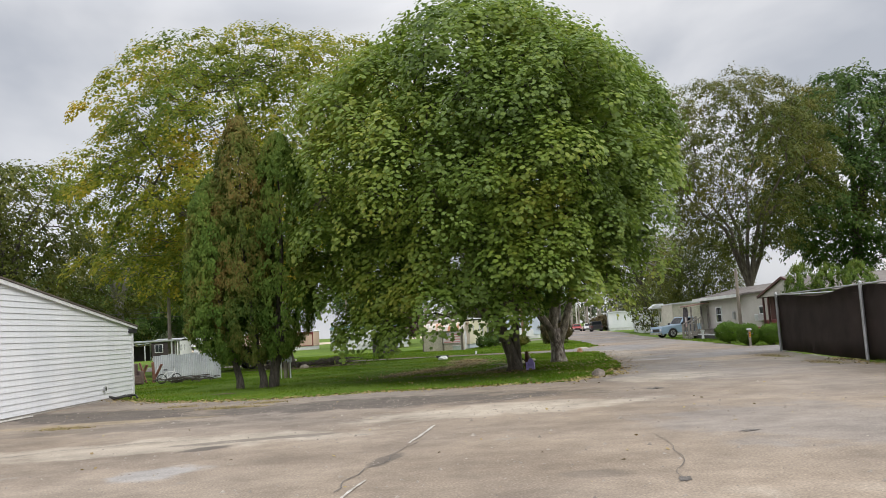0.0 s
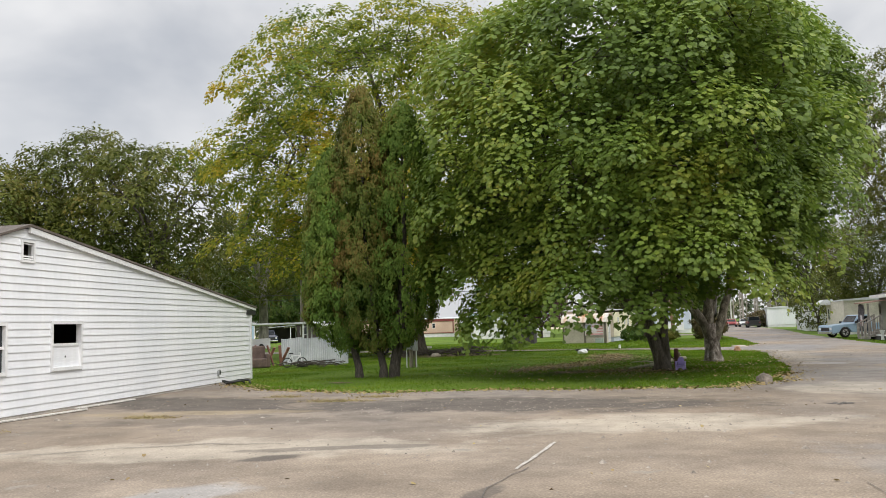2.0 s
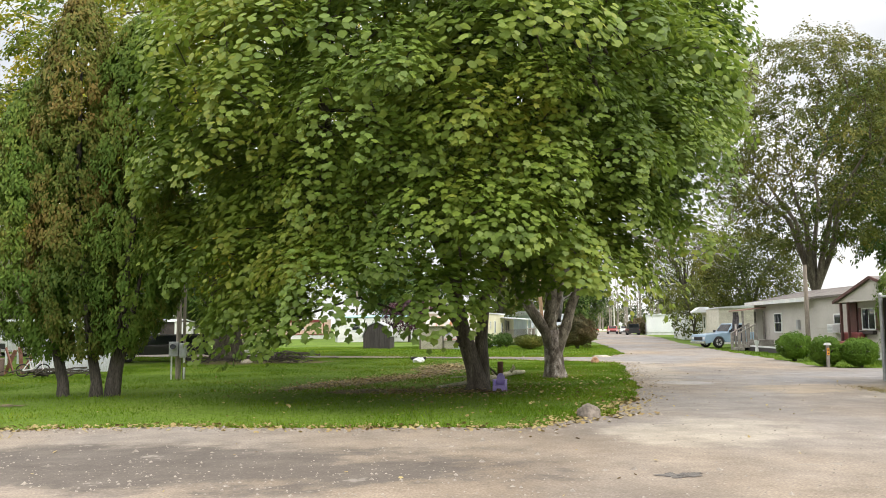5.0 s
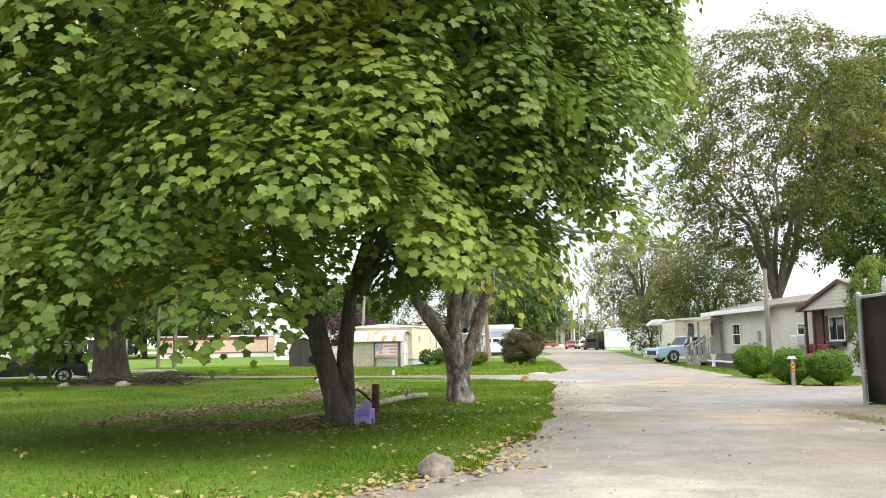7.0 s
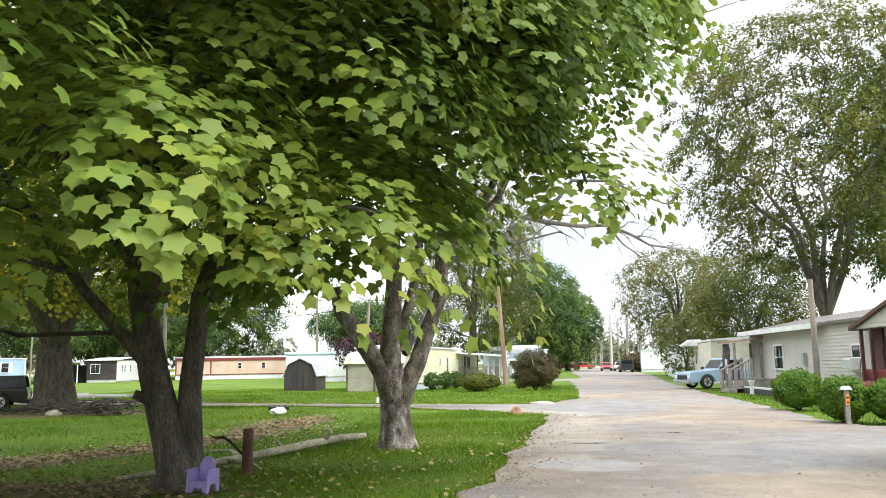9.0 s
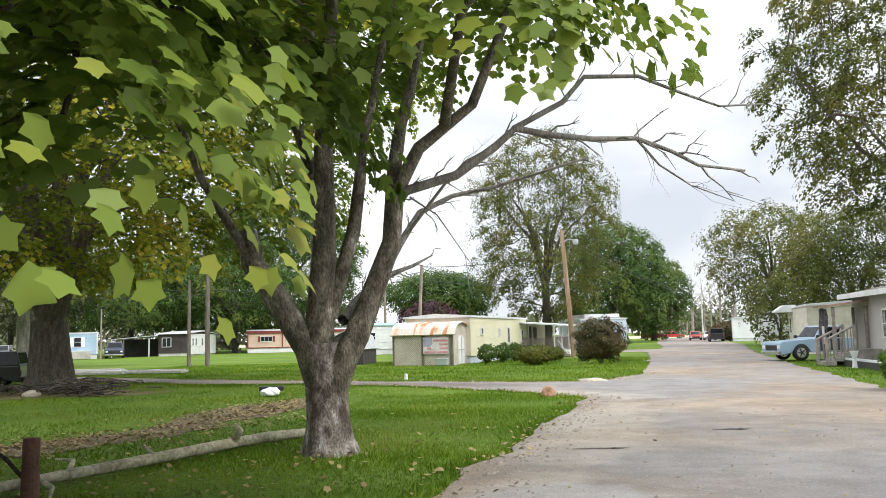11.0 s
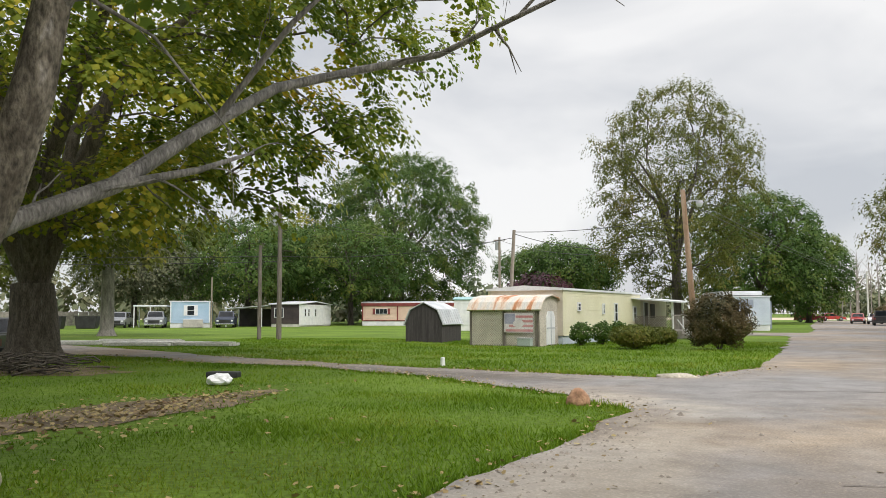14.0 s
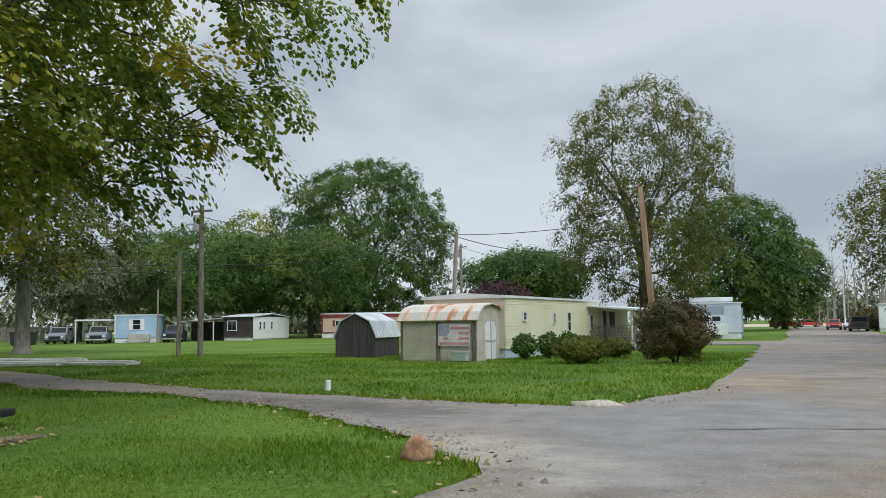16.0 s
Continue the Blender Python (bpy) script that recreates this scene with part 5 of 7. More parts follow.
tree("shade_tree", "tall bare-stemmed tree with thin olive foliage", 25.8, 70.0, 20.6, 7.6, 6.0, 0.42, M_OLIVE, M_BARK_BROWN, 41, clumps=430, per=150, size=0.165, limbs=11, fork=3.6, inner=0.55, pad=(0.8, 0.5), lobes=0.22, top_bias=1.25, twig=0.014)
tree("shade_tree", "dark dense tree behind the tan house", 39.5, 80.0, 23.2, 8.6, 5.0, 0.5, M_DEEP, M_BARK_DARK, 42, clumps=330, per=190, size=0.28, limbs=10, inner=0.4, pad=(1.2, 0.8))
tree("shade_tree", "tall thinning tree beside the light pole", 5.6, 112.0, 21.5, 7.2, 3.0, 0.45, M_OLIVE, M_BARK_DARK, 43, clumps=330, per=170, size=0.18, pad=(1.0, 0.95), limbs=14, fork=6.0, inner=0.55, lobes=0.25)
tree("shade_tree", "dense dark green tree", 13.0, 156.0, 17.5, 8.5, 2.0, 0.5, M_DEEP, M_BARK_DARK, 44, clumps=260, per=150, size=0.32, limbs=8, inner=0.4, pad=(1.5, 0.8))
tree("shade_tree", "dense dark green tree", 20.0, 172.0, 14.0, 6.0, 1.5, 0.4, M_DEEP, M_BARK_DARK, 45, clumps=180, per=130, size=0.32, limbs=8, inner=0.4, pad=(1.4, 0.8))
tree("shade_tree", "broad dark tree behind the mobile homes", -37.6, 152.0, 25.0, 12.6, 2.0, 0.7, M_DEEP, M_BARK_DARK, 46, clumps=480, per=200, size=0.29, limbs=10, inner=0.45, pad=(1.4, 1.2))
tree("shade_tree", "yellowing tree behind the mobile homes", -53.0, 146.0, 18.0, 6.0, 2.5, 0.45, M_YELLOW, M_BARK_DARK, 47, clumps=200, per=50, size=0.36, limbs=8, inner=0.45, pad=(1.3, 0.7))
tree("small_tree", "small purple-leaved garden tree", -4.0, 100.5, 4.6, 2.6, 1.2, 0.12, M_PURPLE, M_BARK_DARK, 48, clumps=80, per=40, size=0.22, limbs=6, pad=(0.6, 0.4))
tree("shade_tree", "half-bare tree beside the lane", 27.0, 112.0, 13.2, 5.6, 3.0, 0.35, M_OLIVE, M_BARK_DARK, 49, clumps=200, per=110, size=0.2, pad=(1.0, 0.9), limbs=12, inner=0.5, lobes=0.3)
tree("shade_tree", "olive tree beside the lane", 30.0, 98.0, 10.5, 5.2, 1.5, 0.3, M_OLIVE, M_BARK_DARK, 50, clumps=220, per=150, size=0.18, limbs=8, inner=0.45, pad=(1.0, 0.9))
tree("small_tree", "scraggy light-green tree at a yard's edge", 23.5, 94.0, 5.6, 2.2, 0.5, 0.12, M_OLIVE, M_BARK_DARK, 51, clumps=70, per=45, size=0.2, limbs=7, pad=(0.6, 0.4))
tree("shade_tree", "shade tree with two stems beside the far road", -28.5, 80.5, 13.0, 6.5, 4.6, 0.42, M_OLIVE, M_BARK_GREY, 52, clumps=150, per=120, size=0.24, limbs=10, inner=0.45)
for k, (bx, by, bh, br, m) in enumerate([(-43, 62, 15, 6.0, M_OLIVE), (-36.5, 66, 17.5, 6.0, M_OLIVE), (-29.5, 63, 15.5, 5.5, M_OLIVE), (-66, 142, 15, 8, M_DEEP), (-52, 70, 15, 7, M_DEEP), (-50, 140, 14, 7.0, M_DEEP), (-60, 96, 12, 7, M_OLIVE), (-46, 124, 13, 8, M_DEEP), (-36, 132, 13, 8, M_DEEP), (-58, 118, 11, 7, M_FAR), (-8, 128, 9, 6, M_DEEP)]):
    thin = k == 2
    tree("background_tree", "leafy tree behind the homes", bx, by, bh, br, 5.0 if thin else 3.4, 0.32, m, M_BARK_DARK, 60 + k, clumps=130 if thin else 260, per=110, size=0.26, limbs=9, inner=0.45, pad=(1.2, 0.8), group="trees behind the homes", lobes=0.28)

# far wood
rng = np.random.default_rng(80)
n_far = 230
fx = rng.uniform(-330, 420, n_far)
fy = np.where(fx < -30, rng.uniform(150, 240, n_far), rng.uniform(335, 390, n_far))
fh = rng.uniform(7, 15, n_far) * np.where(fx < -30, 0.8, 1.15)
pc, oc = [], []
for x, y, h in zip(fx, fy, fh):
    c, o = shell(rng, 22, (x, y, h * 0.5), (h * 0.5, h * 0.4, h * 0.5), 0.3)
    pc.append(c)
    oc.append(o)
p, nrm, al, sz = clump_leaves(rng, np.concatenate(pc), np.concatenate(oc), 9, 1.6, (2.4, 1.5))
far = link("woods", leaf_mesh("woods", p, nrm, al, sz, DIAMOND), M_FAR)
tagged(far, "wood along the horizon, its leaf colours paled for haze", "woods", kind="stuff")
g = Geo()
for k in range(26):
    x = rng.uniform(20, 60)
    y = rng.uniform(215, 330)
    h = rng.uniform(12, 22)
    g.tube([(x, y, 0), (x + 0.2, y, h * 0.5), (x + rng.uniform(-1, 1), y, h)], (0.22, 0.14, 0.03), 5)
    for _ in range(9):
        z = h * rng.uniform(0.35, 0.95)
        w = rng.uniform(0, 6.28)
        L = (h - z) * rng.uniform(0.25, 0.5)
        g.tube([(x, y, z), (x + L * math.cos(w), y + L * math.sin(w), z + L * 1.4)], (0.07, 0.015), 4)
bare_wood = link("bare_trees", g.mesh("bare_trees"), M_BARK_GREY)
tagged(bare_wood, "thin bare trees beyond the lane's end", "woods", kind="stuff")


def bush(name, label, x, y, r, h, material, seed, n=5200, size=0.09, squash=1.0, boxy=0.0, group="", lumps=0.16):
    """A clipped or loose bush: stems and a shell of leaves."""
    rng = np.random.default_rng(seed)
    t = thing(name, x, y, label=label, category="bush", group=group)
    g = Geo()
    for k in range(7):
        w = k * 0.9
        g.tube([(0.05 * math.cos(w), 0.05 * math.sin(w), -0.05), (0.3 * r * math.cos(w), 0.3 * r * math.sin(w), h * 0.4), (0.6 * r * math.cos(w), 0.6 * r * math.sin(w), h * 0.75)], (0.03, 0.02, 0.008), 5)
    link("stems", g.mesh("stems"), M_BARK_DARK, t)
    d = unit(rng, n)
    d = np.sign(d) * np.abs(d) ** (1 - boxy)
    d = d / np.linalg.norm(d, axis=1, keepdims=True) ** (1 - boxy * 0.7)
    lump = np.array([noise.noise(Vector(q) * 2.2 + Vector((seed, 0, 0))) for q in d])
    q = d * (rng.uniform(0.55, 1.0, n) ** 0.5 * (1 + lumps * lump))[:, None]
    p = np.stack([q[:, 0] * r, q[:, 1] * r * squash, h * 0.52 + q[:, 2] * h * 0.5], 1)
    link("foliage", leaf_mesh("foliage", p, d + rng.normal(size=(n, 3)) * 0.5, np.array([0, 0, 0.6]) + rng.normal(size=(n, 3)), size * rng.uniform(0.6, 1.3, n), OVAL_LEAF), material, t)
    return t


bush("boxwood_bush", "clipped round dark green boxwood bush", 17.0, 49.4, 0.7, 1.15, M_BOX, 1, 11000, 0.065, 1.0, 0.25, "boxwoods by the lane")
bush("boxwood_bush", "clipped round dark green boxwood bush", 16.3, 44.3, 0.56, 1.05, M_BOX, 2, 9000, 0.06, 1.0, 0.25, "boxwoods by the lane")
bush("boxwood_bush", "clipped round dark green boxwood bush", 17.25, 43.8, 0.62, 1.0, M_BOX, 3, 9000, 0.06, 1.0, 0.25, "boxwoods by the lane")
bush("russet_bush", "loose russet-brown bush on a bare stem", 10.25, 70.6, 1.22, 2.1, M_RUST, 4, 17000, 0.085, lumps=0.5)
bush("low_shrub", "low spreading green shrub", 7.05, 70.2, 1.05, 0.9, M_OLIVE, 5, 3500, 0.12)
bush("low_shrub", "low spreading green shrub", 7.6, 75.0, 0.8, 0.75, M_OLIVE, 6, 2600, 0.12)
for k, (x, y) in enumerate([(4.4, 72.9), (5.1, 74.2), (5.6, 75.8)]):
    bush("flower_shrub", "leggy dark green garden shrub", x, y, 0.5, 1.0, M_DEEP, 7 + k, 900, 0.12, group="shrubs by the yellow home")
bush("hedge_bush", "large dark rounded bush", 28.0, 146.0, 2.6, 2.6, M_RUST, 12, 3000, 0.3)


# ---- tan house across the lane ----
M_REDPOST = mat("oxblood_paint", (0.075, 0.03, 0.028), (0.125, 0.055, 0.048), scale=2, rough=0.7, bump=0.1)
M_ROOFTAN = mat("grey_brown_shingle", (0.13, 0.115, 0.105), (0.2, 0.18, 0.165), scale=1.5, rough=0.9, bump=0.5, fine=20)
th = thing("tan_house", 20.6, 66.15, 0, -90, "tan lap-sided ranch house with a low eave", "house", "tan house by the lane")
# local x runs along the lane, local y away from it
bm = bmesh.new()
lap_wall(bm, (13.6, 0), (13.6, 6.5), 0.35, 2.7, 0.13)
lap_wall(bm, (0, 0), (13.6, 0), 0.35, 2.74, 0.13)
box(bm, 0.001, 13.599, 0.001, 6.5, 0.34, 2.73)
part("wall", bm, M_TAN, th)
part("skirting", boxes((0.03, 13.57, 0.03, 6.4, -0.1, 0.345)), M_TRIM, th)
part("roof", prism([(-0.4, 2.66), (3.2, 3.35), (6.9, 2.66), (6.9, 2.78), (3.2, 3.47), (-0.4, 2.78)], -0.5, 9.7), M_ROOFTAN, th)
part("fascia", boxes((-0.5, 9.7, -0.44, -0.401, 2.6, 2.8)), M_TRIM, th)
part("upper_roof", prism([(-0.2, 2.72), (3.0, 3.5), (6.6, 2.72), (6.6, 2.82), (3.0, 3.62), (-0.2, 2.82)], 9.701, 13.8), M_ROOFTAN, th)
wall_window(th, (4.3, -0.03, 1.0), 0, 1.2, 1.1, label="white sash window")
aw = wall_window(th, (12.4, -0.03, 1.0), 0, 0.8, 0.95, label="white sash window with an air conditioner")
ac = part("air_conditioner", bevel(boxes((12.08, 12.72, -0.42, -0.09, 1.06, 1.46)), 0.02), M_TRIM, th, "white window air conditioner")
for k in range(5):
    part("louvre", boxes((12.12, 12.68, -0.435, -0.421, 1.1 + 0.065 * k, 1.13 + 0.065 * k)), M_ROOFG, ac)
part("gas_meter", bevel(boxes((8.5, 8.8, -0.28, -0.03, 0.55, 0.9)), 0.04), M_GREY, th, "grey gas meter with pipes")
part("electric_box", boxes((7.35, 7.6, -0.16, -0.025, 1.2, 1.7)), M_GREY, th)
gh = thing("gabled_wing", 20.6, 52.52, 0, -90, "tan gabled house wing with maroon trim and a porch", "house", "tan house by the lane")
bm = bmesh.new()
lap_wall(bm, (0, 0), (6.75, 0), 0.35, 2.5, 0.13)
lap_wall(bm, (6.75, 0), (6.75, 7), 0.35, 2.5, 0.13)
box(bm, 0.001, 6.749, 0.001, 7.0, 0.3, 2.5)
part("wall", bm, M_TAN, gh)
part("skirting", boxes((0.02, 6.74, 0.02, 6.9, -0.1, 0.299)), M_TRIM, gh)
bm = bmesh.new()
z = 2.42
while z < 3.2:
    zt = z + 0.13
    a, b = (z - 2.42) / 0.86, min((zt - 2.42) / 0.86, 1)
    vs = [bm.verts.new(p) for p in ((6.9 * a / 2, -0.52, z), (6.9 - 6.9 * a / 2, -0.52, z), (6.9 - 6.9 * b / 2, -0.505, zt), (6.9 * b / 2, -0.505, zt), (6.9 * a / 2, -0.5, z), (6.9 - 6.9 * a / 2, -0.5, z))]
    bm.faces.new(vs[:4])
    bm.faces.new((vs[1], vs[0], vs[4], vs[5]))
    z = zt
part("gable_siding", bm, M_TAN, gh)
part("gable_back", prism([(0, 2.4), (6.9, 2.4), (3.45, 3.27)], -0.5, -0.42, "y"), M_TAN, gh)
part("roof", prism([(-0.35, 2.36), (3.45, 3.3), (7.25, 2.36), (7.25, 2.48), (3.45, 3.42), (-0.35, 2.48)], -0.56, 7.2, "y"), M_ROOFTAN, gh)
part("gable_trim", prism([(-0.35, 2.36), (3.45, 3.3), (7.25, 2.36), (7.25, 2.48), (3.45, 3.42), (-0.35, 2.48)], -0.62, -0.565, "y"), M_REDPOST, gh, "oxblood gable trim")
for u in (0.95, 0.2):
    part("porch_post", boxes((u - 0.05, u + 0.05, -0.5, -0.4, 0.3, 2.4)), M_REDPOST, gh, "oxblood porch post")
part("porch_panel", boxes((0.25, 0.9, -0.1, -0.04, 0.3, 2.4)), M_REDPOST, gh)
part("porch_deck", boxes((-0.45, 2.35, -1.4, -0.03, 0.18, 0.3)), M_DECK, gh)
wall_window(gh, (2.0, -0.03, 1.2), 0, 1.3, 0.95, panes=2, shutter=M_REDPOST, across=True, label="white bay window with oxblood shutters")
part("window_box", bevel(boxes((1.35, 2.65, -0.2, -0.03, 1.02, 1.17)), 0.02), M_DBROWN, gh)
so = thing("porch_sofa", 20.05, 51.7, 0.3, -90, "dark maroon porch sofa", "sofa")
part("seat", bevel(boxes((-0.9, 0.9, -0.35, 0.35, 0.02, 0.42)), 0.08), M_MAROON, so)
part("backrest", bevel(boxes((-0.9, 0.9, 0.2, 0.45, 0.43, 0.8)), 0.08), M_MAROON, so)
# entrance steps with railing, draped arbour
st = thing("entrance_steps", 19.7, 63.6, 0, -90, "grey wooden steps with slatted railings", "steps")
for k in range(3):
    part("tread", boxes((-0.75, 0.75, -1.1 + 0.32 * k, -0.75 + 0.32 * k, 0.16 * k, 0.16 * k + 0.15)), M_DECK, st)
part("landing", boxes((-0.75, 0.75, -0.13, 1.5, 0.0, 0.6)), M_DECK, st)
for s in (-0.72, 0.72):
    part("railing_post", boxes((s - 0.05, s + 0.05, -1.1, -1.0, 0, 1.0)), M_DECK, st)
    part("railing_post", boxes((s - 0.05, s + 0.05, -0.1, 0.0, 0.6, 1.55)), M_DECK, st)
    bm = bmesh.new()
    cyl(bm, (s, -1.05, 0.98), (s, -0.05, 1.5), 0.05, n=6)
    part("handrail", bm, M_DECK, st)
    for k in range(7):
        yy = -0.95 + 0.13 * k
        part("baluster", boxes((s - 0.02, s + 0.02, yy - 0.02, yy + 0.02, 0.15 + 0.5 * (yy + 1.05), 1.0 + 0.52 * (yy + 1.05))), M_DECK, st)
M_CLOTH = mat("dark_patterned_cloth", (0.10, 0.09, 0.10), (0.22, 0.20, 0.22), scale=5, rough=0.9, bump=0.2, fine=20, fine_amount=0.6)
ar = thing("porch_arbour", 19.9, 65.0, 0, -90, "dark arbour draped with cloth and a small flag", "arbour")
for s in (-0.8, 0.8):
    for w in (-0.6, 0.6):
        part("post", boxes((s - 0.05, s + 0.05, w - 0.05, w + 0.05, 0.0, 2.25)), M_DECK, ar)
part("roof", prism([(-0.9, 2.25), (0.9, 2.45), (0.9, 2.52), (-0.9, 2.32)], -1.0, 1.0), mat("reddish_porch_roof", (0.22, 0.13, 0.10), (0.32, 0.2, 0.16), rough=0.8), ar)
bm = bmesh.new()
rr = np.random.default_rng(9)
grid = [[bm.verts.new((-0.85 + 0.17 * i, -0.66 - 0.1 * abs(math.sin(i * 1.7 + j * 0.3)), 2.2 - 0.17 * j)) for i in range(8)] for j in range(9)]
for j in range(8):
    for i in range(7):
        if not (j > 4 and i in (2, 3, 4)):
            bm.faces.new((grid[j][i], grid[j][i + 1], grid[j + 1][i + 1], grid[j + 1][i]))
bmesh.ops.solidify(bm, geom=list(bm.faces), thickness=0.02)
part("drape", bm, M_CLOTH, ar, "dark ragged cloth drape")
sf = part("flag", boxes((-0.2, 0.15, -0.8, -0.78, 0.8, 1.5)), M_FLAGW, ar, "small faded striped flag")
for k in range(3):
    part("stripe", boxes((-0.19 + 0.11 * k, -0.14 + 0.11 * k, -0.81, -0.801, 0.82, 1.2)), M_FLAGR, sf)
pl = thing("lawn_edging", 19.3, 60.2, 0, -90, "low white board edging on dark blocks", "edging")
part("board", boxes((-3.6, 4.4, -0.05, 0.05, 0.22, 0.3)), M_TRIM, pl)
part("blocks", boxes((-3.6, 4.4, -0.08, 0.08, -0.05, 0.219)), M_CHARCOAL, pl)
dq = thing("yard_ornament", 19.0, 60.8, 0, 0, "small white urn in the yard", "urn")
bm = cyl(bmesh.new(), (0, 0, 0), (0, 0, 0.3), 0.1, 0.07)
cyl(bm, (0, 0, 0.3), (0, 0, 0.6), 0.06, 0.16)
part("urn", bevel(bm, 0.01, 1), M_TRIM, dq)

# marker post
mp = thing("marker_post", 16.15, 43.75, 0, 0, "weathered wooden marker post with an orange number plate", "post")
part("post", bevel(boxes((-0.05, 0.05, -0.05, 0.05, -0.1, 0.76)), 0.01), M_DECK, mp)
part("cap", prism([(-0.11, 0.76), (0.11, 0.76), (0.06, 0.84), (-0.06, 0.84)], -0.1, 0.1, "y"), M_TRIM, mp)
pt = part("number_plate", boxes((-0.04, 0.04, -0.064, -0.051, 0.42, 0.66)), mat("orange_reflector", (0.75, 0.28, 0.03), (0.85, 0.38, 0.06), rough=0.4, bump=0), mp, "orange plate with dark bars")
part("bar", boxes((-0.025, 0.025, -0.067, -0.0645, 0.46, 0.50)), M_BLACK, pt)
part("bar", boxes((-0.025, 0.025, -0.067, -0.0645, 0.57, 0.61)), M_BLACK, pt)

# screened fence
M_SCREEN = mat("brown_privacy_mesh", (0.045, 0.032, 0.03), (0.075, 0.055, 0.05), scale=1.2, rough=0.8, bump=0.3, fine=60, fine_amount=0.2)
fe = thing("screened_fence", 0, 0, label="chain-link fence covered with brown privacy mesh", category="fence")
FP = [(14.85, 36.7), (13.75, 27.6), (13.2, 20.5), (12.8, 13.5), (12.4, 6.5)]
for x, y in FP:
    po = part("post", cyl(bmesh.new(), (x, y, -0.1), (x, y, 2.26), 0.05), M_GREY, fe, "galvanised fence post")
    part("cap", cyl(bmesh.new(), (x, y, 2.26), (x, y, 2.31), 0.06, 0.02), M_GREY, po)
for (xa, ya), (xb, yb) in zip(FP, FP[1:]):
    bm = bmesh.new()
    n = 14
    rows = []
    for k in range(n + 1):
        u = k / n
        x, y = xa + (xb - xa) * u, ya + (yb - ya) * u
        sagz = 2.16 - 0.12 * math.sin(math.pi * u) ** 2 + 0.03 * math.sin(9 * u)
        rows.append([bm.verts.new((x + 0.06 + 0.05 * math.sin(7 * u + j) * (0 < k < n), y, 0.04 + (sagz - 0.04) * j / 4)) for j in range(5)])
    for k in range(n):
        for j in range(4):
            bm.faces.new((rows[k][j], rows[k + 1][j], rows[k + 1][j + 1], rows[k][j + 1]))
    bmesh.ops.solidify(bm, geom=list(bm.faces), thickness=0.012)
    part("mesh_panel", bm, M_SCREEN, fe, smooth=True)
    bm = cyl(bmesh.new(), (xa, ya, 2.2), (xb, yb, 2.2), 0.025, n=7)
    part("top_rail", bm, M_GREY, fe)
part("mesh_panel", boxes((14.9, 22.0, 36.66, 36.68, 0.05, 2.15)), M_SCREEN, fe)
part("top_rail", cyl(bmesh.new(), (14.85, 36.67, 2.2), (22, 36.67, 2.2), 0.025, n=7), M_GREY, fe)
rb = thing("neighbour_house", 24.0, 43.5, 0, -90, "pale house with a light metal roof behind the fence", "house")
bm = bmesh.new()
lap_wall(bm, (0, 0), (9, 0), 0.0, 2.7, 0.2)
box(bm, 0.001, 9, 0.001, 5, -0.1, 2.7)
part("wall", bm, M_SLATE, rb)
part("roof", prism([(-0.3, 2.66), (2.5, 3.3), (5.3, 2.66), (5.3, 2.78), (2.5, 3.42), (-0.3, 2.78)], -0.3, 9.3), M_ROOFW, rb)


# ---- vehicles ----
def wheel(parent, x, y, r, rim=None):
    t = part("wheel", bmesh.ops and cyl(bmesh.new(), (x, y - 0.1, r), (x, y + 0.1, r), r * 0.62, n=16), rim or M_CHROME, parent)
    bm = bmesh.new()
    n = 20
    ring = []
    for k in range(n):
        a = 2 * math.pi * k / n
        ring.append([bm.verts.new((x + q * math.cos(a), y + w, r + q * math.sin(a))) for q, w in ((r * 0.63, -0.11), (r * 0.94, -0.115), (r, -0.08), (r, 0.08), (r * 0.94, 0.115), (r * 0.63, 0.11))])
    for k in range(n):
        j = (k + 1) % n
        for i in range(5):
            bm.faces.new((ring[k][i], ring[k][i + 1], ring[j][i + 1], ring[j][i]))
    part("tyre", bm, M_RUBBER, t, smooth=True)
    for s in (-0.105, 0.105):
        for k in range(5):
            a = 2 * math.pi * k / 5
            part("spoke", cyl(bmesh.new(), (x, y + s, r), (x + 0.56 * r * math.cos(a), y + s, r + 0.56 * r * math.sin(a)), 0.035, 0.02, 5), M_BLACK, t)
    return t


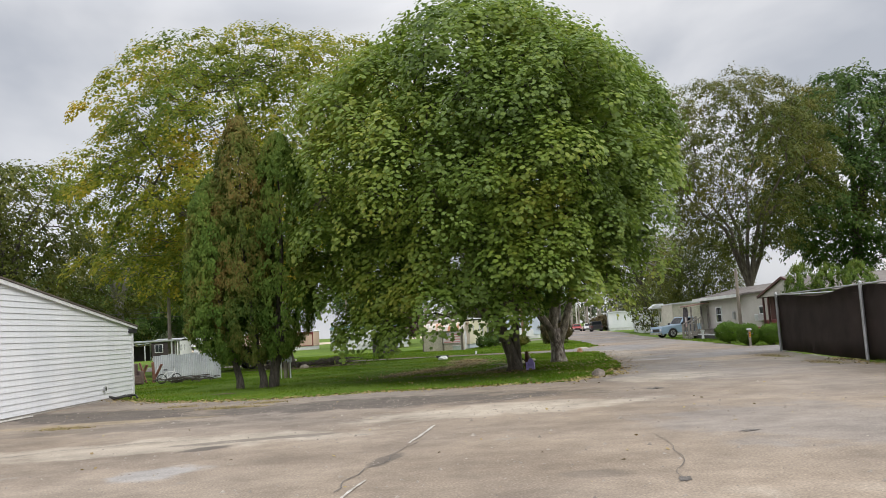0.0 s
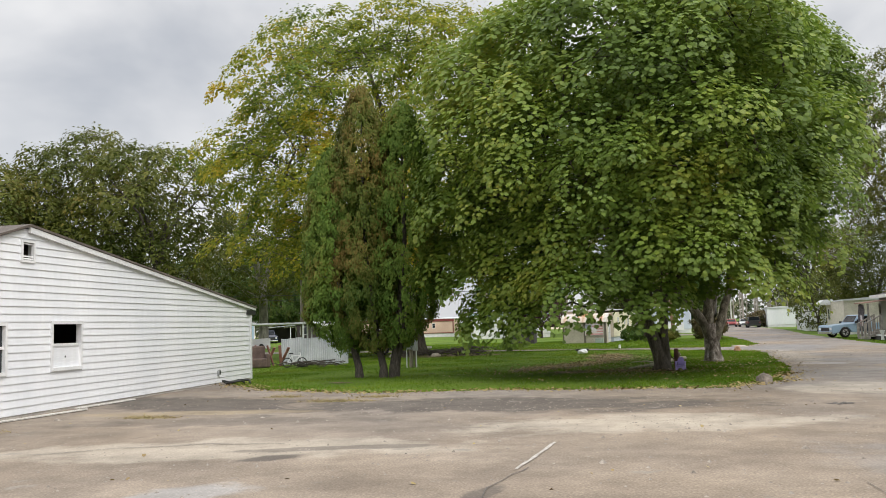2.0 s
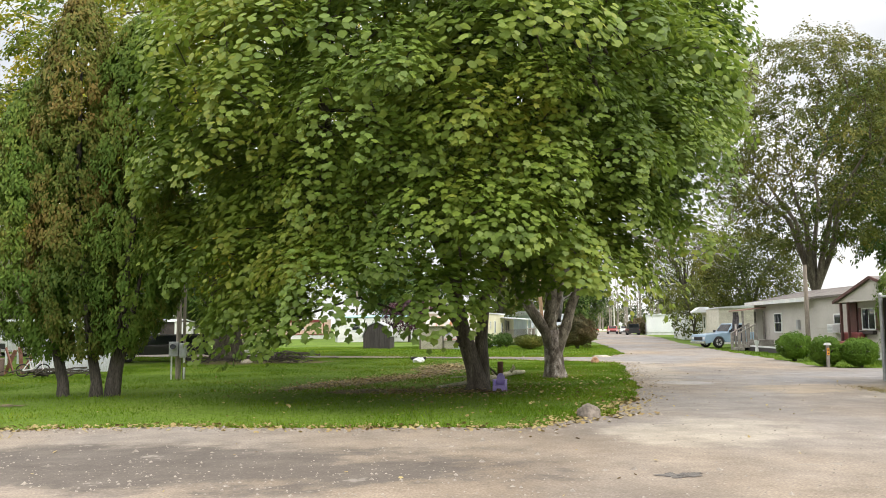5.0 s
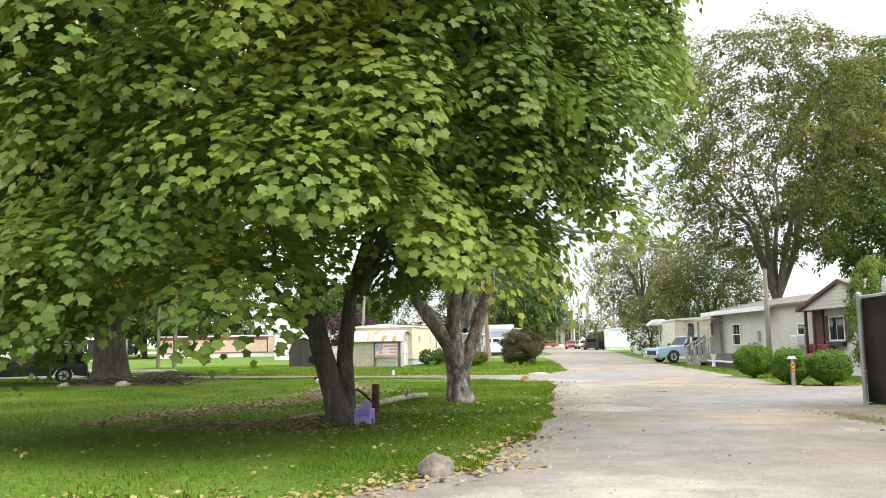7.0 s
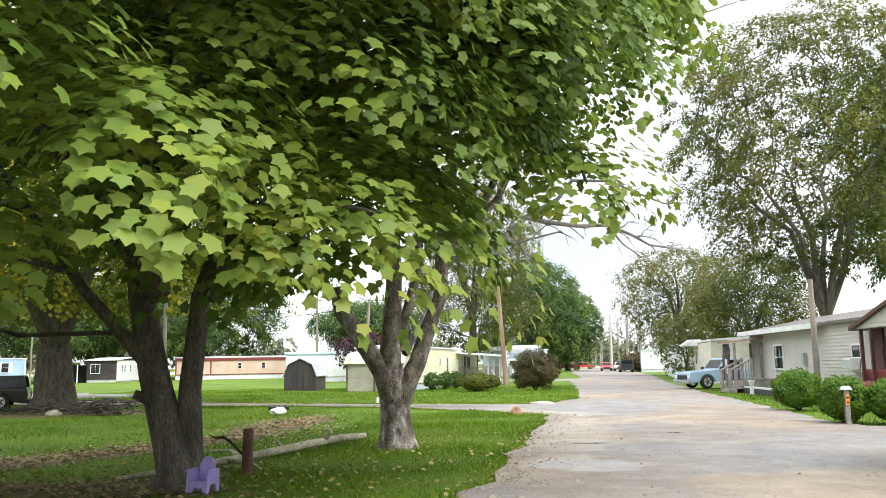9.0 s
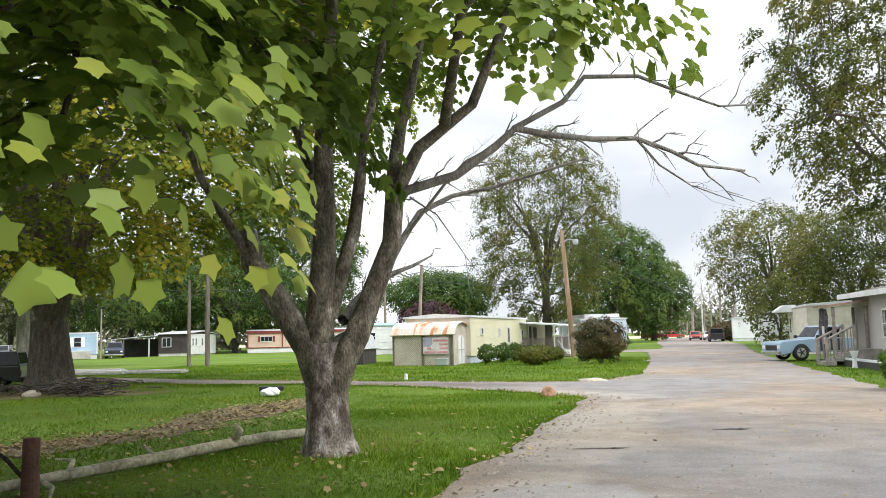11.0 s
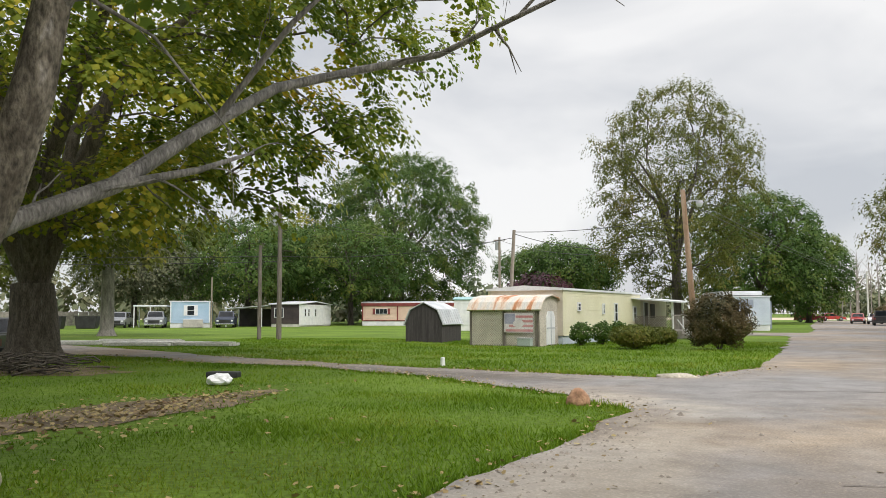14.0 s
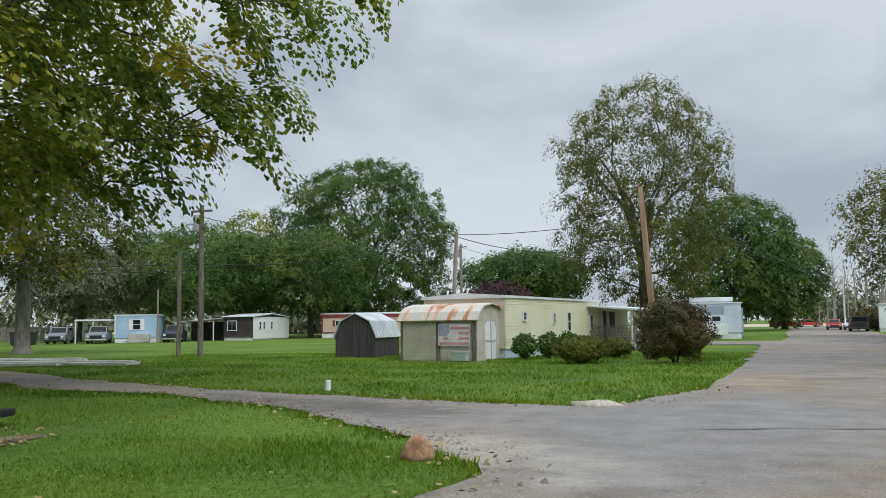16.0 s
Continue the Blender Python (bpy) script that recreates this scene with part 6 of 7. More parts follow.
def vehicle(name, label, category, x, y, rz, paint, kind, L=4.6, W=1.75, H=1.5, r=0.33, group="", rim=None):
    """A car that faces +x, with its own body, glasshouse, wheels and lamps."""
    t = thing(name, x, y, 0, rz, label, category, group)
    hood, belt = H * 0.58, H * 0.62
    f, b = L / 2, -L / 2
    low = r * 0.75
    wf, wb = f - L * 0.19, b + L * 0.2
    def arch(cx):
        return [(cx + r * 1.2 * math.cos(a), r + r * 1.2 * math.sin(a)) for a in [k * math.pi / 8 for k in range(9)]]
    under = [(f, low), *[p for p in arch(wf) if p[1] > low], *[p for p in arch(wb) if p[1] > low], (b, low)]
    if kind == "pickup":
        top = [(b, belt), (b + L * 0.40, belt), (f - L * 0.33, belt), (f - L * 0.30, hood + 0.02), (f - 0.04, hood - 0.04), (f, hood - 0.15)]
        cab = [(b + L * 0.40, belt), (b + L * 0.42, H), (f - L * 0.42, H), (f - L * 0.33, belt)]
    elif kind == "suv":
        top = [(b, belt), (f - L * 0.30, belt), (f - L * 0.27, hood + 0.02), (f - 0.06, hood - 0.06), (f, hood - 0.2)]
        cab = [(b + 0.04, belt), (b + 0.16, H), (f - L * 0.42, H), (f - L * 0.30, belt)]
    else:
        top = [(b, belt - 0.1), (b + L * 0.16, belt), (f - L * 0.30, belt), (f - L * 0.27, hood), (f - 0.08, hood - 0.12), (f, hood - 0.26)]
        cab = [(b + L * 0.13, belt), (b + L * 0.27, H), (f - L * 0.46, H), (f - L * 0.28, belt)]
    body = prism(under + top, -W / 2, W / 2, "y")
    bo = part("body", bevel(body, 0.035, 2), paint, t, smooth=False)
    c = prism(cab, -W / 2 + 0.1, W / 2 - 0.1, "y")
    bmesh.ops.scale(c, vec=(1, 0.88, 1), verts=[v for v in c.verts if v.co.z > H - 0.01])
    part("cabin", bevel(c, 0.03, 2), paint, t)
    ins = [((p[0] - (cab[1][0] + cab[2][0]) / 2) * 0.86 + (cab[1][0] + cab[2][0]) / 2, belt + 0.05 if k in (0, 3) else H - 0.09) for k, p in enumerate(cab)]
    for s in (-1, 1):
        lo, hi = W / 2 - 0.1, (W / 2 - 0.1) * 0.9
        bm = bmesh.new()
        q = [bm.verts.new((px, s * ((hi if pz > belt + 0.1 else lo) + 0.006), pz)) for px, pz in ins]
        bm.faces.new(q)
        bmesh.ops.solidify(bm, geom=list(bm.faces), thickness=0.004)
        part("side_window", bm, M_GLASS, t)
    for (xa, za), (xb, zb), nm in ((cab[3], cab[2], "windscreen"), (cab[0], cab[1], "rear_window")):
        sx = 0.012 if nm == "windscreen" else -0.012
        bm = bmesh.new()
        w0, w1 = W / 2 - 0.2, (W / 2 - 0.2) * 0.88
        pa = (xa + (xb - xa) * 0.12 + sx, za + (zb - za) * 0.12 + 0.008)
        pb = (xa + (xb - xa) * 0.88 + sx, za + (zb - za) * 0.88 + 0.008)
        bm.faces.new([bm.verts.new(p) for p in ((pa[0], -w0, pa[1]), (pa[0], w0, pa[1]), (pb[0], w1, pb[1]), (pb[0], -w1, pb[1]))])
        bmesh.ops.solidify(bm, geom=list(bm.faces), thickness=0.004)
        part(nm, bm, M_GLASS, t)
    for cx in (wf, wb):
        for s in (-1, 1):
            wheel(t, cx, s * (W / 2 - 0.11), r, rim)
    part("bumper", bevel(boxes((f - 0.02, f + 0.09, -W / 2 + 0.02, W / 2 - 0.02, low, low + 0.17)), 0.03), M_CHROME if kind == "pickup" else M_BLACK, t)
    part("rear_bumper", bevel(boxes((b - 0.09, b + 0.02, -W / 2 + 0.02, W / 2 - 0.02, low, low + 0.17)), 0.03), M_CHROME if kind == "pickup" else M_BLACK, t)
    part("grille", boxes((f - 0.005, f + 0.02, -W * 0.28, W * 0.28, low + 0.2, hood - 0.2)), M_BLACK, t)
    for s in (-1, 1):
        part("headlight", bevel(boxes((f - 0.01, f + 0.025, s * W * 0.38 - 0.11, s * W * 0.38 + 0.11, hood - 0.36, hood - 0.2)), 0.01, 1), M_ROOFW, t)
        part("tail_light", boxes((b - 0.02, b + 0.01, s * W * 0.43 - 0.07, s * W * 0.43 + 0.07, belt - 0.34, belt - 0.14)), M_MAROON, t)
        part("mirror", bevel(boxes((f - L * 0.36, f - L * 0.33, s * (W / 2 + 0.06) - 0.07, s * (W / 2 + 0.06) + 0.07, belt + 0.02, belt + 0.16)), 0.015, 1), M_BLACK, t)
    return t


def paint(name, c):
    m = mat(name, tuple(v * 0.9 for v in c), c, scale=0.8, rough=0.3, bump=0.0, fine_amount=0.04)
    m.node_tree.nodes["Principled BSDF"].inputs["Coat Weight"].default_value = 0.4
    return m


P_BLUE, P_RED, P_BLACK, P_SILVER, P_WHITE, P_MAROON, P_NAVY = (paint("car_paint_light_blue", (0.30, 0.42, 0.55)), paint("car_paint_red", (0.45, 0.04, 0.035)), paint("car_paint_black", (0.02, 0.02, 0.022)), paint("car_paint_grey", (0.22, 0.23, 0.25)),
                                                               paint("car_paint_white", (0.7, 0.7, 0.7)), paint("car_paint_maroon", (0.2, 0.03, 0.04)), paint("car_paint_navy", (0.03, 0.04, 0.07)))
pk = vehicle("pickup_truck", "old light blue pickup truck with dark doors and chrome wheels", "truck", 20.3, 69.9, 196, P_BLUE, "pickup", 5.0, 1.8, 1.55, 0.36)
for s in (-1, 1):
    part("door_panel", boxes((-0.35, 0.72, s * 0.902 - 0.006, s * 0.902 + 0.006, 0.42, 0.95)), P_NAVY, pk, "dark blue door")
vehicle("suv", "black sport utility vehicle parked beside the lane", "car", 25.6, 141.5, 85, P_BLACK, "suv", 4.7, 1.85, 1.65, 0.38)
vehicle("red_car", "red sedan on the lane", "car", 25.2, 160.0, 265, P_RED, "sedan", 4.4, 1.75, 1.35)
vehicle("maroon_suv", "maroon sport utility vehicle parked far off", "car", 20.6, 180.0, 355, P_MAROON, "suv", 4.5, 1.8, 1.6)
vehicle("red_car", "red and white car parked far off", "car", 25.5, 200.0, 10, P_RED, "sedan", 4.4, 1.75, 1.35)
vehicle("white_car", "white sedan parked beside the lane", "car", 27.0, 158.0, 265, P_WHITE, "sedan", 4.4, 1.75, 1.35)
vehicle("grey_suv", "grey sport utility vehicle parked on the grass", "car", -51.0, 107.5, 300, P_SILVER, "suv", 4.5, 1.85, 1.65)
vehicle("pickup_truck", "grey pickup truck under the carport", "truck", -47.2, 108.6, 304, P_SILVER, "pickup", 5.0, 1.9, 1.7)
vehicle("pickup_truck", "dark pickup truck beside the brown home", "truck", -41.2, 112.6, 300, P_NAVY, "pickup", 5.0, 1.9, 1.7)
vehicle("dark_car", "black car parked behind the arborvitae", "car", -11.8, 54.5, 205, P_BLACK, "suv", 4.6, 1.8, 1.3)
vehicle("pickup_truck", "white pickup truck parked behind the house", "truck", -24.5, 66.0, 250, P_WHITE, "pickup", 5.0, 1.9, 1.7)


# ---- corner lawn ----
M_LILAC = mat("lilac_plastic", (0.34, 0.27, 0.62), (0.42, 0.34, 0.72), scale=3, rough=0.45, bump=0.03, fine=20, fine_amount=0.05)
ch = thing("toddler_chair", 4.78, 34.2, 0.0, -14, "lilac plastic toddler armchair on the grass", "chair")
part("seat", bevel(boxes((-0.15, 0.15, -0.16, 0.12, 0.13, 0.16)), 0.012), M_LILAC, ch)
part("backrest", bevel(prism([(-0.15, 0.16), (0.15, 0.16), (0.14, 0.36), (0.08, 0.44), (0, 0.46), (-0.08, 0.44), (-0.14, 0.36)], 0.1, 0.14, "y"), 0.01, 1), M_LILAC, ch)
for s in (-1, 1):
    part("side_panel", bevel(prism([(-0.2, 0.0), (-0.14, 0.0), (-0.1, 0.12), (0.04, 0.12), (0.08, 0.0), (0.16, 0.0), (0.16, 0.27), (-0.17, 0.27)], s * 0.185 - 0.022, s * 0.185 + 0.022), 0.008, 1), M_LILAC, ch)
    part("armrest", bevel(boxes((s * 0.185 - 0.04, s * 0.185 + 0.04, -0.2, 0.14, 0.272, 0.3)), 0.012), M_LILAC, ch)
part("front_apron", bevel(prism([(-0.16, 0.0), (-0.11, 0.0), (-0.07, 0.07), (0.07, 0.07), (0.11, 0.0), (0.16, 0.0), (0.16, 0.129), (-0.16, 0.129)], -0.17, -0.145, "y"), 0.004, 1), M_LILAC, ch)

ch.scale = (0.72, 0.74, 0.9)
M_RUSTPOST = mat("rust_brown_wood", (0.10, 0.05, 0.035), (0.17, 0.085, 0.06), scale=4, rough=0.85, bump=0.4, fine=30)
po = thing("old_post", 4.8, 35.9, 0, 0, "short rust-brown wooden post in the grass", "post")
bm = cyl(bmesh.new(), (0, 0, -0.1), (0.01, 0, 0.62), 0.085, 0.075, 12)
part("post", bevel(bm, 0.008, 1), M_RUSTPOST, po)
g = Geo()
g.tube([(-0.07, 0, 0.26), (-0.22, -0.02, 0.42), (-0.36, -0.03, 0.52)], (0.02, 0.022, 0.018), 6)
g.tube([(-0.33, -0.03, 0.50), (-0.5, -0.03, 0.50)], (0.022, 0.014), 6)
link("branch_stub", g.mesh("branch_stub"), M_BARK_DARK, po)
M_LOG = mat("mossy_log_bark", (0.27, 0.25, 0.165), (0.45, 0.42, 0.30), scale=3, rough=0.95, bump=0.8, fine=20, fine_amount=0.4)
lg = thing("fallen_branch", 0, 0, 0, 0, "long mossy fallen branch lying on the lawn", "log")
g = Geo()
g.tube([(3.2, 35.2, 0.02), (4.0, 36.4, 0.06), (4.55, 37.9, 0.08), (5.0, 39.2, 0.10), (5.3, 40.3, 0.10), (5.6, 41.2, 0.06)], (0.03, 0.055, 0.065, 0.07, 0.075, 0.065), 10, 0.1, np.random.default_rng(3))
link("limb", g.mesh("limb"), M_LOG, lg)
g = Geo()
g.tube([(5.1, 39.6, 0.1), (5.25, 39.5, 0.28), (5.22, 39.42, 0.36)], (0.06, 0.05, 0.03), 7)
link("stub", g.mesh("stub"), M_LOG, lg)
g = Geo()
g.tube([(4.7, 38.3, 0.1), (4.58, 38.25, 0.25)], (0.04, 0.02), 6)
link("stub", g.mesh("stub"), M_LOG, lg)
g = Geo()
g.tube([(4.3, 37.2, 0.08), (3.9, 37.9, 0.12), (3.4, 38.3, 0.08)], (0.04, 0.03, 0.012), 6)
g.tube([(4.2, 36.9, 0.06), (4.75, 36.3, 0.10), (5.0, 35.9, 0.05)], (0.035, 0.025, 0.01), 6)
link("side_twig", g.mesh("side_twig"), M_LOG, lg)


def rock(name, label, x, y, r, h, material, seed, flat=1.0, rz=0):
    bm = bmesh.new()
    bmesh.ops.create_icosphere(bm, subdivisions=3, radius=1)
    for v in bm.verts:
        d = 1 + 0.28 * noise.noise(v.co * 1.1 + Vector((seed, 0, 0))) + 0.10 * noise.noise(v.co * 3 + Vector((0, seed, 0)))
        c = v.co * d
        v.co = Vector((c.x * r, c.y * r * flat, max(-0.3, c.z) * h * 0.8 + h * 0.2))
    t = thing(name, x, y, -0.02, rz, label, "rock")
    part("stone", bm, material, t, smooth=True)


rock("boulder", "rounded tan boulder at the lawn's corner", 6.2, 28.3, 0.2, 0.25, M_STONE, 1)
rock("boulder", "orange sandstone boulder at the drive's mouth", 8.8, 49.0, 0.18, 0.27, M_ORANGE, 2, 0.7, 20)
rock("flat_stone", "flat pale limestone slab in the grass", 9.85, 54.95, 0.45, 0.12, M_LIME, 3, 0.4, 8)
rock("boulder", "small grey stone at the tree's foot", -6.5, 51.4, 0.25, 0.2, M_LIME, 4)
rock("boulder", "small white stone at the tree's foot", -9.0, 51.8, 0.2, 0.18, M_LIME, 5)
for k, (x, y, r) in enumerate([(6.42, 22.86, 0.06), (6.55, 22.78, 0.08), (6.62, 22.9, 0.05), (6.48, 22.7, 0.045), (11.85, 41.95, 0.05), (11.97, 41.88, 0.06), (10.1, 39.84, 0.05), (4.22, 11.98, 0.04)]):
    rock("asphalt_chunk", "dark crumbled asphalt chunk in a pothole", x, y, r, r * 0.7, M_DARKROAD, 20 + k, 0.7, 40 * k)
cp = thing("white_bollard", 3.45, 57.6, 0, 0, "small white plastic bollard standing in the grass", "bollard")
part("pipe", bevel(cyl(bmesh.new(), (0, 0, -0.05), (0, 0, 0.2), 0.07, 0.06, 12), 0.01, 1), M_TRIM, cp)
bx = thing("crushed_bin", 1.42, 50.25, 0, 15, "crushed black plastic tray and white bag on the grass", "rubbish")
part("tray", bevel(boxes((-0.32, 0.32, 0.0, 0.3, 0.12, 0.24)), 0.03), M_BLACK, bx)
bm = bmesh.new()
bmesh.ops.create_icosphere(bm, subdivisions=3, radius=0.2)
for v in bm.verts:
    v.co *= 1 + 0.3 * noise.noise(v.co * 9)
    v.co = Vector((v.co.x * 1.3, v.co.y - 0.05, max(0, v.co.z * 0.7 + 0.08)))
part("bag", bm, M_TRIM, bx)


def sticks(name, label, x, y, rx, ry, n, seed, lift=0.3):
    rng = np.random.default_rng(seed)
    t = thing(name, x, y, 0, 0, label, "brushwood")
    for _ in range(n):
        a = rng.uniform(0, 6.28)
        c = np.array([rng.normal() * rx * 0.45, rng.normal() * ry * 0.45, rng.uniform(0.02, lift)])
        L = rng.uniform(0.4, 1.5)
        d = np.array([math.cos(a), math.sin(a), rng.uniform(-0.15, 0.15)]) * L / 2
        r = rng.uniform(0.01, 0.035)
        p = limb_path(rng, c - d, c + d, 0.06, 4)
        for q in p:
            q[2] = max(0.01, q[2])
        g = Geo()
        g.tube(p, (r, r * 0.8, r * 0.6, r * 0.3), 5)
        link("stick", g.mesh("stick"), M_BARK_DARK, t)


sticks("brush_pile", "pile of dead sticks on the lawn", -4.7, 51.4, 1.6, 0.8, 90, 1, 0.4)
sticks("brush_pile", "dead sticks round the old tree's roots", -7.0, 52.4, 2.2, 0.9, 90, 2, 0.25)
sticks("brush_pile", "sticks and scraps on the grass", -10.2, 41.5, 1.4, 0.7, 50, 3, 0.2)

# meter post
me = thing("meter_post", -5.3, 40.0, 0, 0, "wooden utility post with grey meter boxes", "utility post")
part("post", cyl(bmesh.new(), (0, 0, -0.2), (0.03, 0.02, 3.3), 0.085, 0.07, 10), M_POLE, me)
part("post", cyl(bmesh.new(), (0.16, 0.1, -0.2), (0.16, 0.1, 3.2), 0.05, 0.05, 8), M_POLE, me)
part("meter_box", bevel(boxes((-0.22, 0.08, -0.22, -0.09, 0.7, 1.15)), 0.02), M_GREY, me, "grey meter box")
part("meter_box", bevel(boxes((0.1, 0.3, -0.2, -0.06, 0.65, 1.1)), 0.02), M_GREY, me)
part("meter", cyl(bmesh.new(), (-0.07, -0.3, 1.0), (-0.07, -0.221, 1.0), 0.08, n=14), M_GLASS, me, "round glass meter")
for s in (-0.16, 0.24):
    part("conduit", cyl(bmesh.new(), (s, -0.12, -0.1), (s, -0.12, 0.7), 0.025), M_TRIM, me)

# junk yard behind the house
fp = thing("metal_panel_fence", -12.6, 44.4, 0, 3, "pale corrugated metal panel fence", "fence")
for k in range(9):
    bm = bmesh.new()
    prof = [(0.36 * k + 0.045 * i, -0.012 + 0.024 * (i % 2)) for i in range(9)]
    for (a, b), (c, d) in zip(prof, prof[1:]):
        vs = [bm.verts.new(p) for p in ((a, b, 0.0), (c, d, 0.0), (c, d, 1.22 + 0.03 * (k % 3)), (a, b, 1.22 + 0.03 * (k % 3)))]
        bm.faces.new(vs)
    bmesh.ops.remove_doubles(bm, verts=bm.verts, dist=0.001)
    bmesh.ops.solidify(bm, geom=list(bm.faces), thickness=0.004)
    part("panel", bm, M_ROOFG, fp)
part("rail", boxes((0, 3.2, 0.03, 0.09, 1.0, 1.1)), M_DECK, fp)


def bicycle(x, y, rz):
    t = thing("child_bicycle", x, y, 0, rz, "white child's bicycle leaning among junk", "bicycle")
    for k in (-0.32, 0.32):
        bm = bmesh.new()
        n = 18
        for i in range(n):
            a, b = 2 * math.pi * i / n, 2 * math.pi * (i + 1) / n
            cyl(bm, (k + 0.2 * math.cos(a), 0, 0.21 + 0.2 * math.sin(a)), (k + 0.2 * math.cos(b), 0, 0.21 + 0.2 * math.sin(b)), 0.022, n=5, caps=False)
        w = part("wheel", bm, M_RUBBER, t)
        bm = bmesh.new()
        for i in range(6):
            a = math.pi * i / 6
            cyl(bm, (k - 0.19 * math.cos(a), 0, 0.21 - 0.19 * math.sin(a)), (k + 0.19 * math.cos(a), 0, 0.21 + 0.19 * math.sin(a)), 0.004, n=4)
        part("spokes", bm, M_CHROME, w)
    bm = bmesh.new()
    for a, b in (((-0.32, 0, 0.21), (-0.12, 0, 0.5)), ((-0.12, 0, 0.5), (0.24, 0, 0.52)), ((-0.05, 0, 0.24), (0.24, 0, 0.5)), ((-0.05, 0, 0.24), (-0.14, 0, 0.58)), ((-0.32, 0, 0.21), (-0.05, 0, 0.24)), ((0.32, 0, 0.21), (0.22, 0, 0.66))):
        cyl(bm, a, b, 0.02, n=7)
    part("frame", bm, M_TRIM, t)
    part("saddle", bevel(boxes((-0.24, -0.06, -0.06, 0.06, 0.58, 0.63)), 0.02), M_BLACK, t)
    part("handlebar", cyl(bmesh.new(), (0.2, -0.22, 0.7), (0.2, 0.22, 0.7), 0.016, n=7), M_CHROME, t)


bicycle(-10.9, 41.6, 20)
M_REDBROWN = mat("faded_red_brown_wood", (0.22, 0.09, 0.065), (0.34, 0.18, 0.14), scale=3, rough=0.85, bump=0.2)
jr = random.Random(4)
for k in range(7):
    t = thing("scrap_plank", -13.4 + 0.22 * k, 43.0 + 0.2 * (k % 3), 0.0, jr.uniform(-60, 60), "reddish scrap plank leaning in a junk pile", "plank", "junk pile planks")
    part("plank", boxes((-0.06, 0.06, -0.02, 0.02, 0, 1.0)), M_REDBROWN, t, "", pose(0, 0, 0.0, jr.uniform(10, 35), jr.uniform(-20, 20), 0))
# made-up armchair shape that fills in for a heap of dark brown clutter
ac2 = thing("clutter_filler", -12.9, 42.2, 0, 30, "made-up armchair shape standing for dark brown clutter in the junk pile", "armchair")
M_UPH = mat("dark_brown_clutter", (0.09, 0.062, 0.052), (0.15, 0.105, 0.088), scale=4, rough=0.9, bump=0.2)
part("seat", bevel(boxes((-0.4, 0.4, -0.4, 0.35, 0.0, 0.4)), 0.06), M_UPH, ac2)
part("backrest", bevel(boxes((-0.4, 0.4, 0.3, 0.5, 0.35, 0.95)), 0.06), M_UPH, ac2)
for s in (-1, 1):
    part("armrest", bevel(boxes((s * 0.46 - 0.08, s * 0.46 + 0.08, -0.4, 0.4, 0.0, 0.6)), 0.05), M_UPH, ac2)
bb = thing("black_barrel", -13.9, 42.6, 0, 0, "black plastic barrel beside the junk pile", "barrel")
part("barrel", bevel(cyl(bmesh.new(), (0, 0, 0), (0, 0, 0.95), 0.33, n=18), 0.04), M_BLACK, bb)
wb = thing("white_bucket", -10.6, 44.8, 1.24, 0, "upturned white bucket on the panel fence rail", "bucket")
part("bucket", bevel(cyl(bmesh.new(), (0, 0, -0.16), (0, 0, 0.18), 0.17, 0.12, 14), 0.01, 1), M_TRIM, wb)
sd = thing("plywood_shed", -13.72, 36.9, 0, 4, "brown plywood lean-to behind the white house", "shed")
part("wall", boxes((0, 1.9, 0, 1.5, 0.42, 2.0)), M_OSB, sd)
part("base", boxes((-0.03, 1.93, -0.03, 1.53, -0.1, 0.419)), M_LATT, sd)
part("gable", prism([(0, 2.0), (1.9, 2.0), (1.9, 2.3), (0.95, 2.55), (0, 2.3)], -0.02, 1.52, "y"), M_LATT, sd)
part("roof", prism([(-0.15, 2.28), (0.95, 2.57), (2.05, 2.28), (2.05, 2.34), (0.95, 2.63), (-0.15, 2.34)], -0.15, 1.6, "y"), M_SHINGLE, sd)
cpx = thing("white_canopy", -16.0, 52.0, 0, 10, "white metal carport canopy", "carport")
part("roof", bevel(boxes((-2.0, 2.0, -1.5, 1.5, 1.95, 2.05)), 0.02, 1), M_ROOFW, cpx)
for x in (-1.9, 1.9):
    for y in (-1.4, 0.0, 1.4):
        part("post", boxes((x - 0.04, x + 0.04, y - 0.04, y + 0.04, -0.05, 1.95)), M_TRIM, cpx)

# ---- homes across the lawn ----
ph = mobile_home("pink_mobile_home", "salmon mobile home with maroon trim and white skirting", -33.0, 129.0, 16, 15.0, 3.9, 2.75, M_PINK, M_TRIM, M_ROOFW, 0.6, 0.3, rise=0.12)
part("fascia", boxes((-0.1, 14.1, -0.1, -0.03, 2.35, 2.72)), M_MAROON, ph)
for u in (0.0, 4.3, 13.9):
    part("corner_trim", boxes((u, u + 0.16, -0.05, -0.02, 0.56, 2.35)), M_MAROON, ph)
part("base_trim", boxes((0.16, 13.9, -0.05, -0.02, 0.56, 0.66)), M_MAROON, ph)
wall_window(ph, (2.4, -0.03, 1.35), 0, 1.5, 0.7, shutter=M_MAROON, across=True, panes=3)
wall_window(ph, (8.0, -0.03, 1.3), 0, 0.5, 0.8)
wall_window(ph, (11.0, -0.03, 1.3), 0, 0.5, 0.8)
bl = mobile_home("blue_mobile_home", "light blue mobile home with white trim", -46.2, 109.6, 34, 4.1, 12.0, 2.75, M_LBLUE, M_TRIM, M_ROOFW, 0.5, 0.3, rise=0.1)
wall_window(bl, (2.1, -0.03, 1.25), 0, 0.8, 1.1, shutter=M_TRIM)
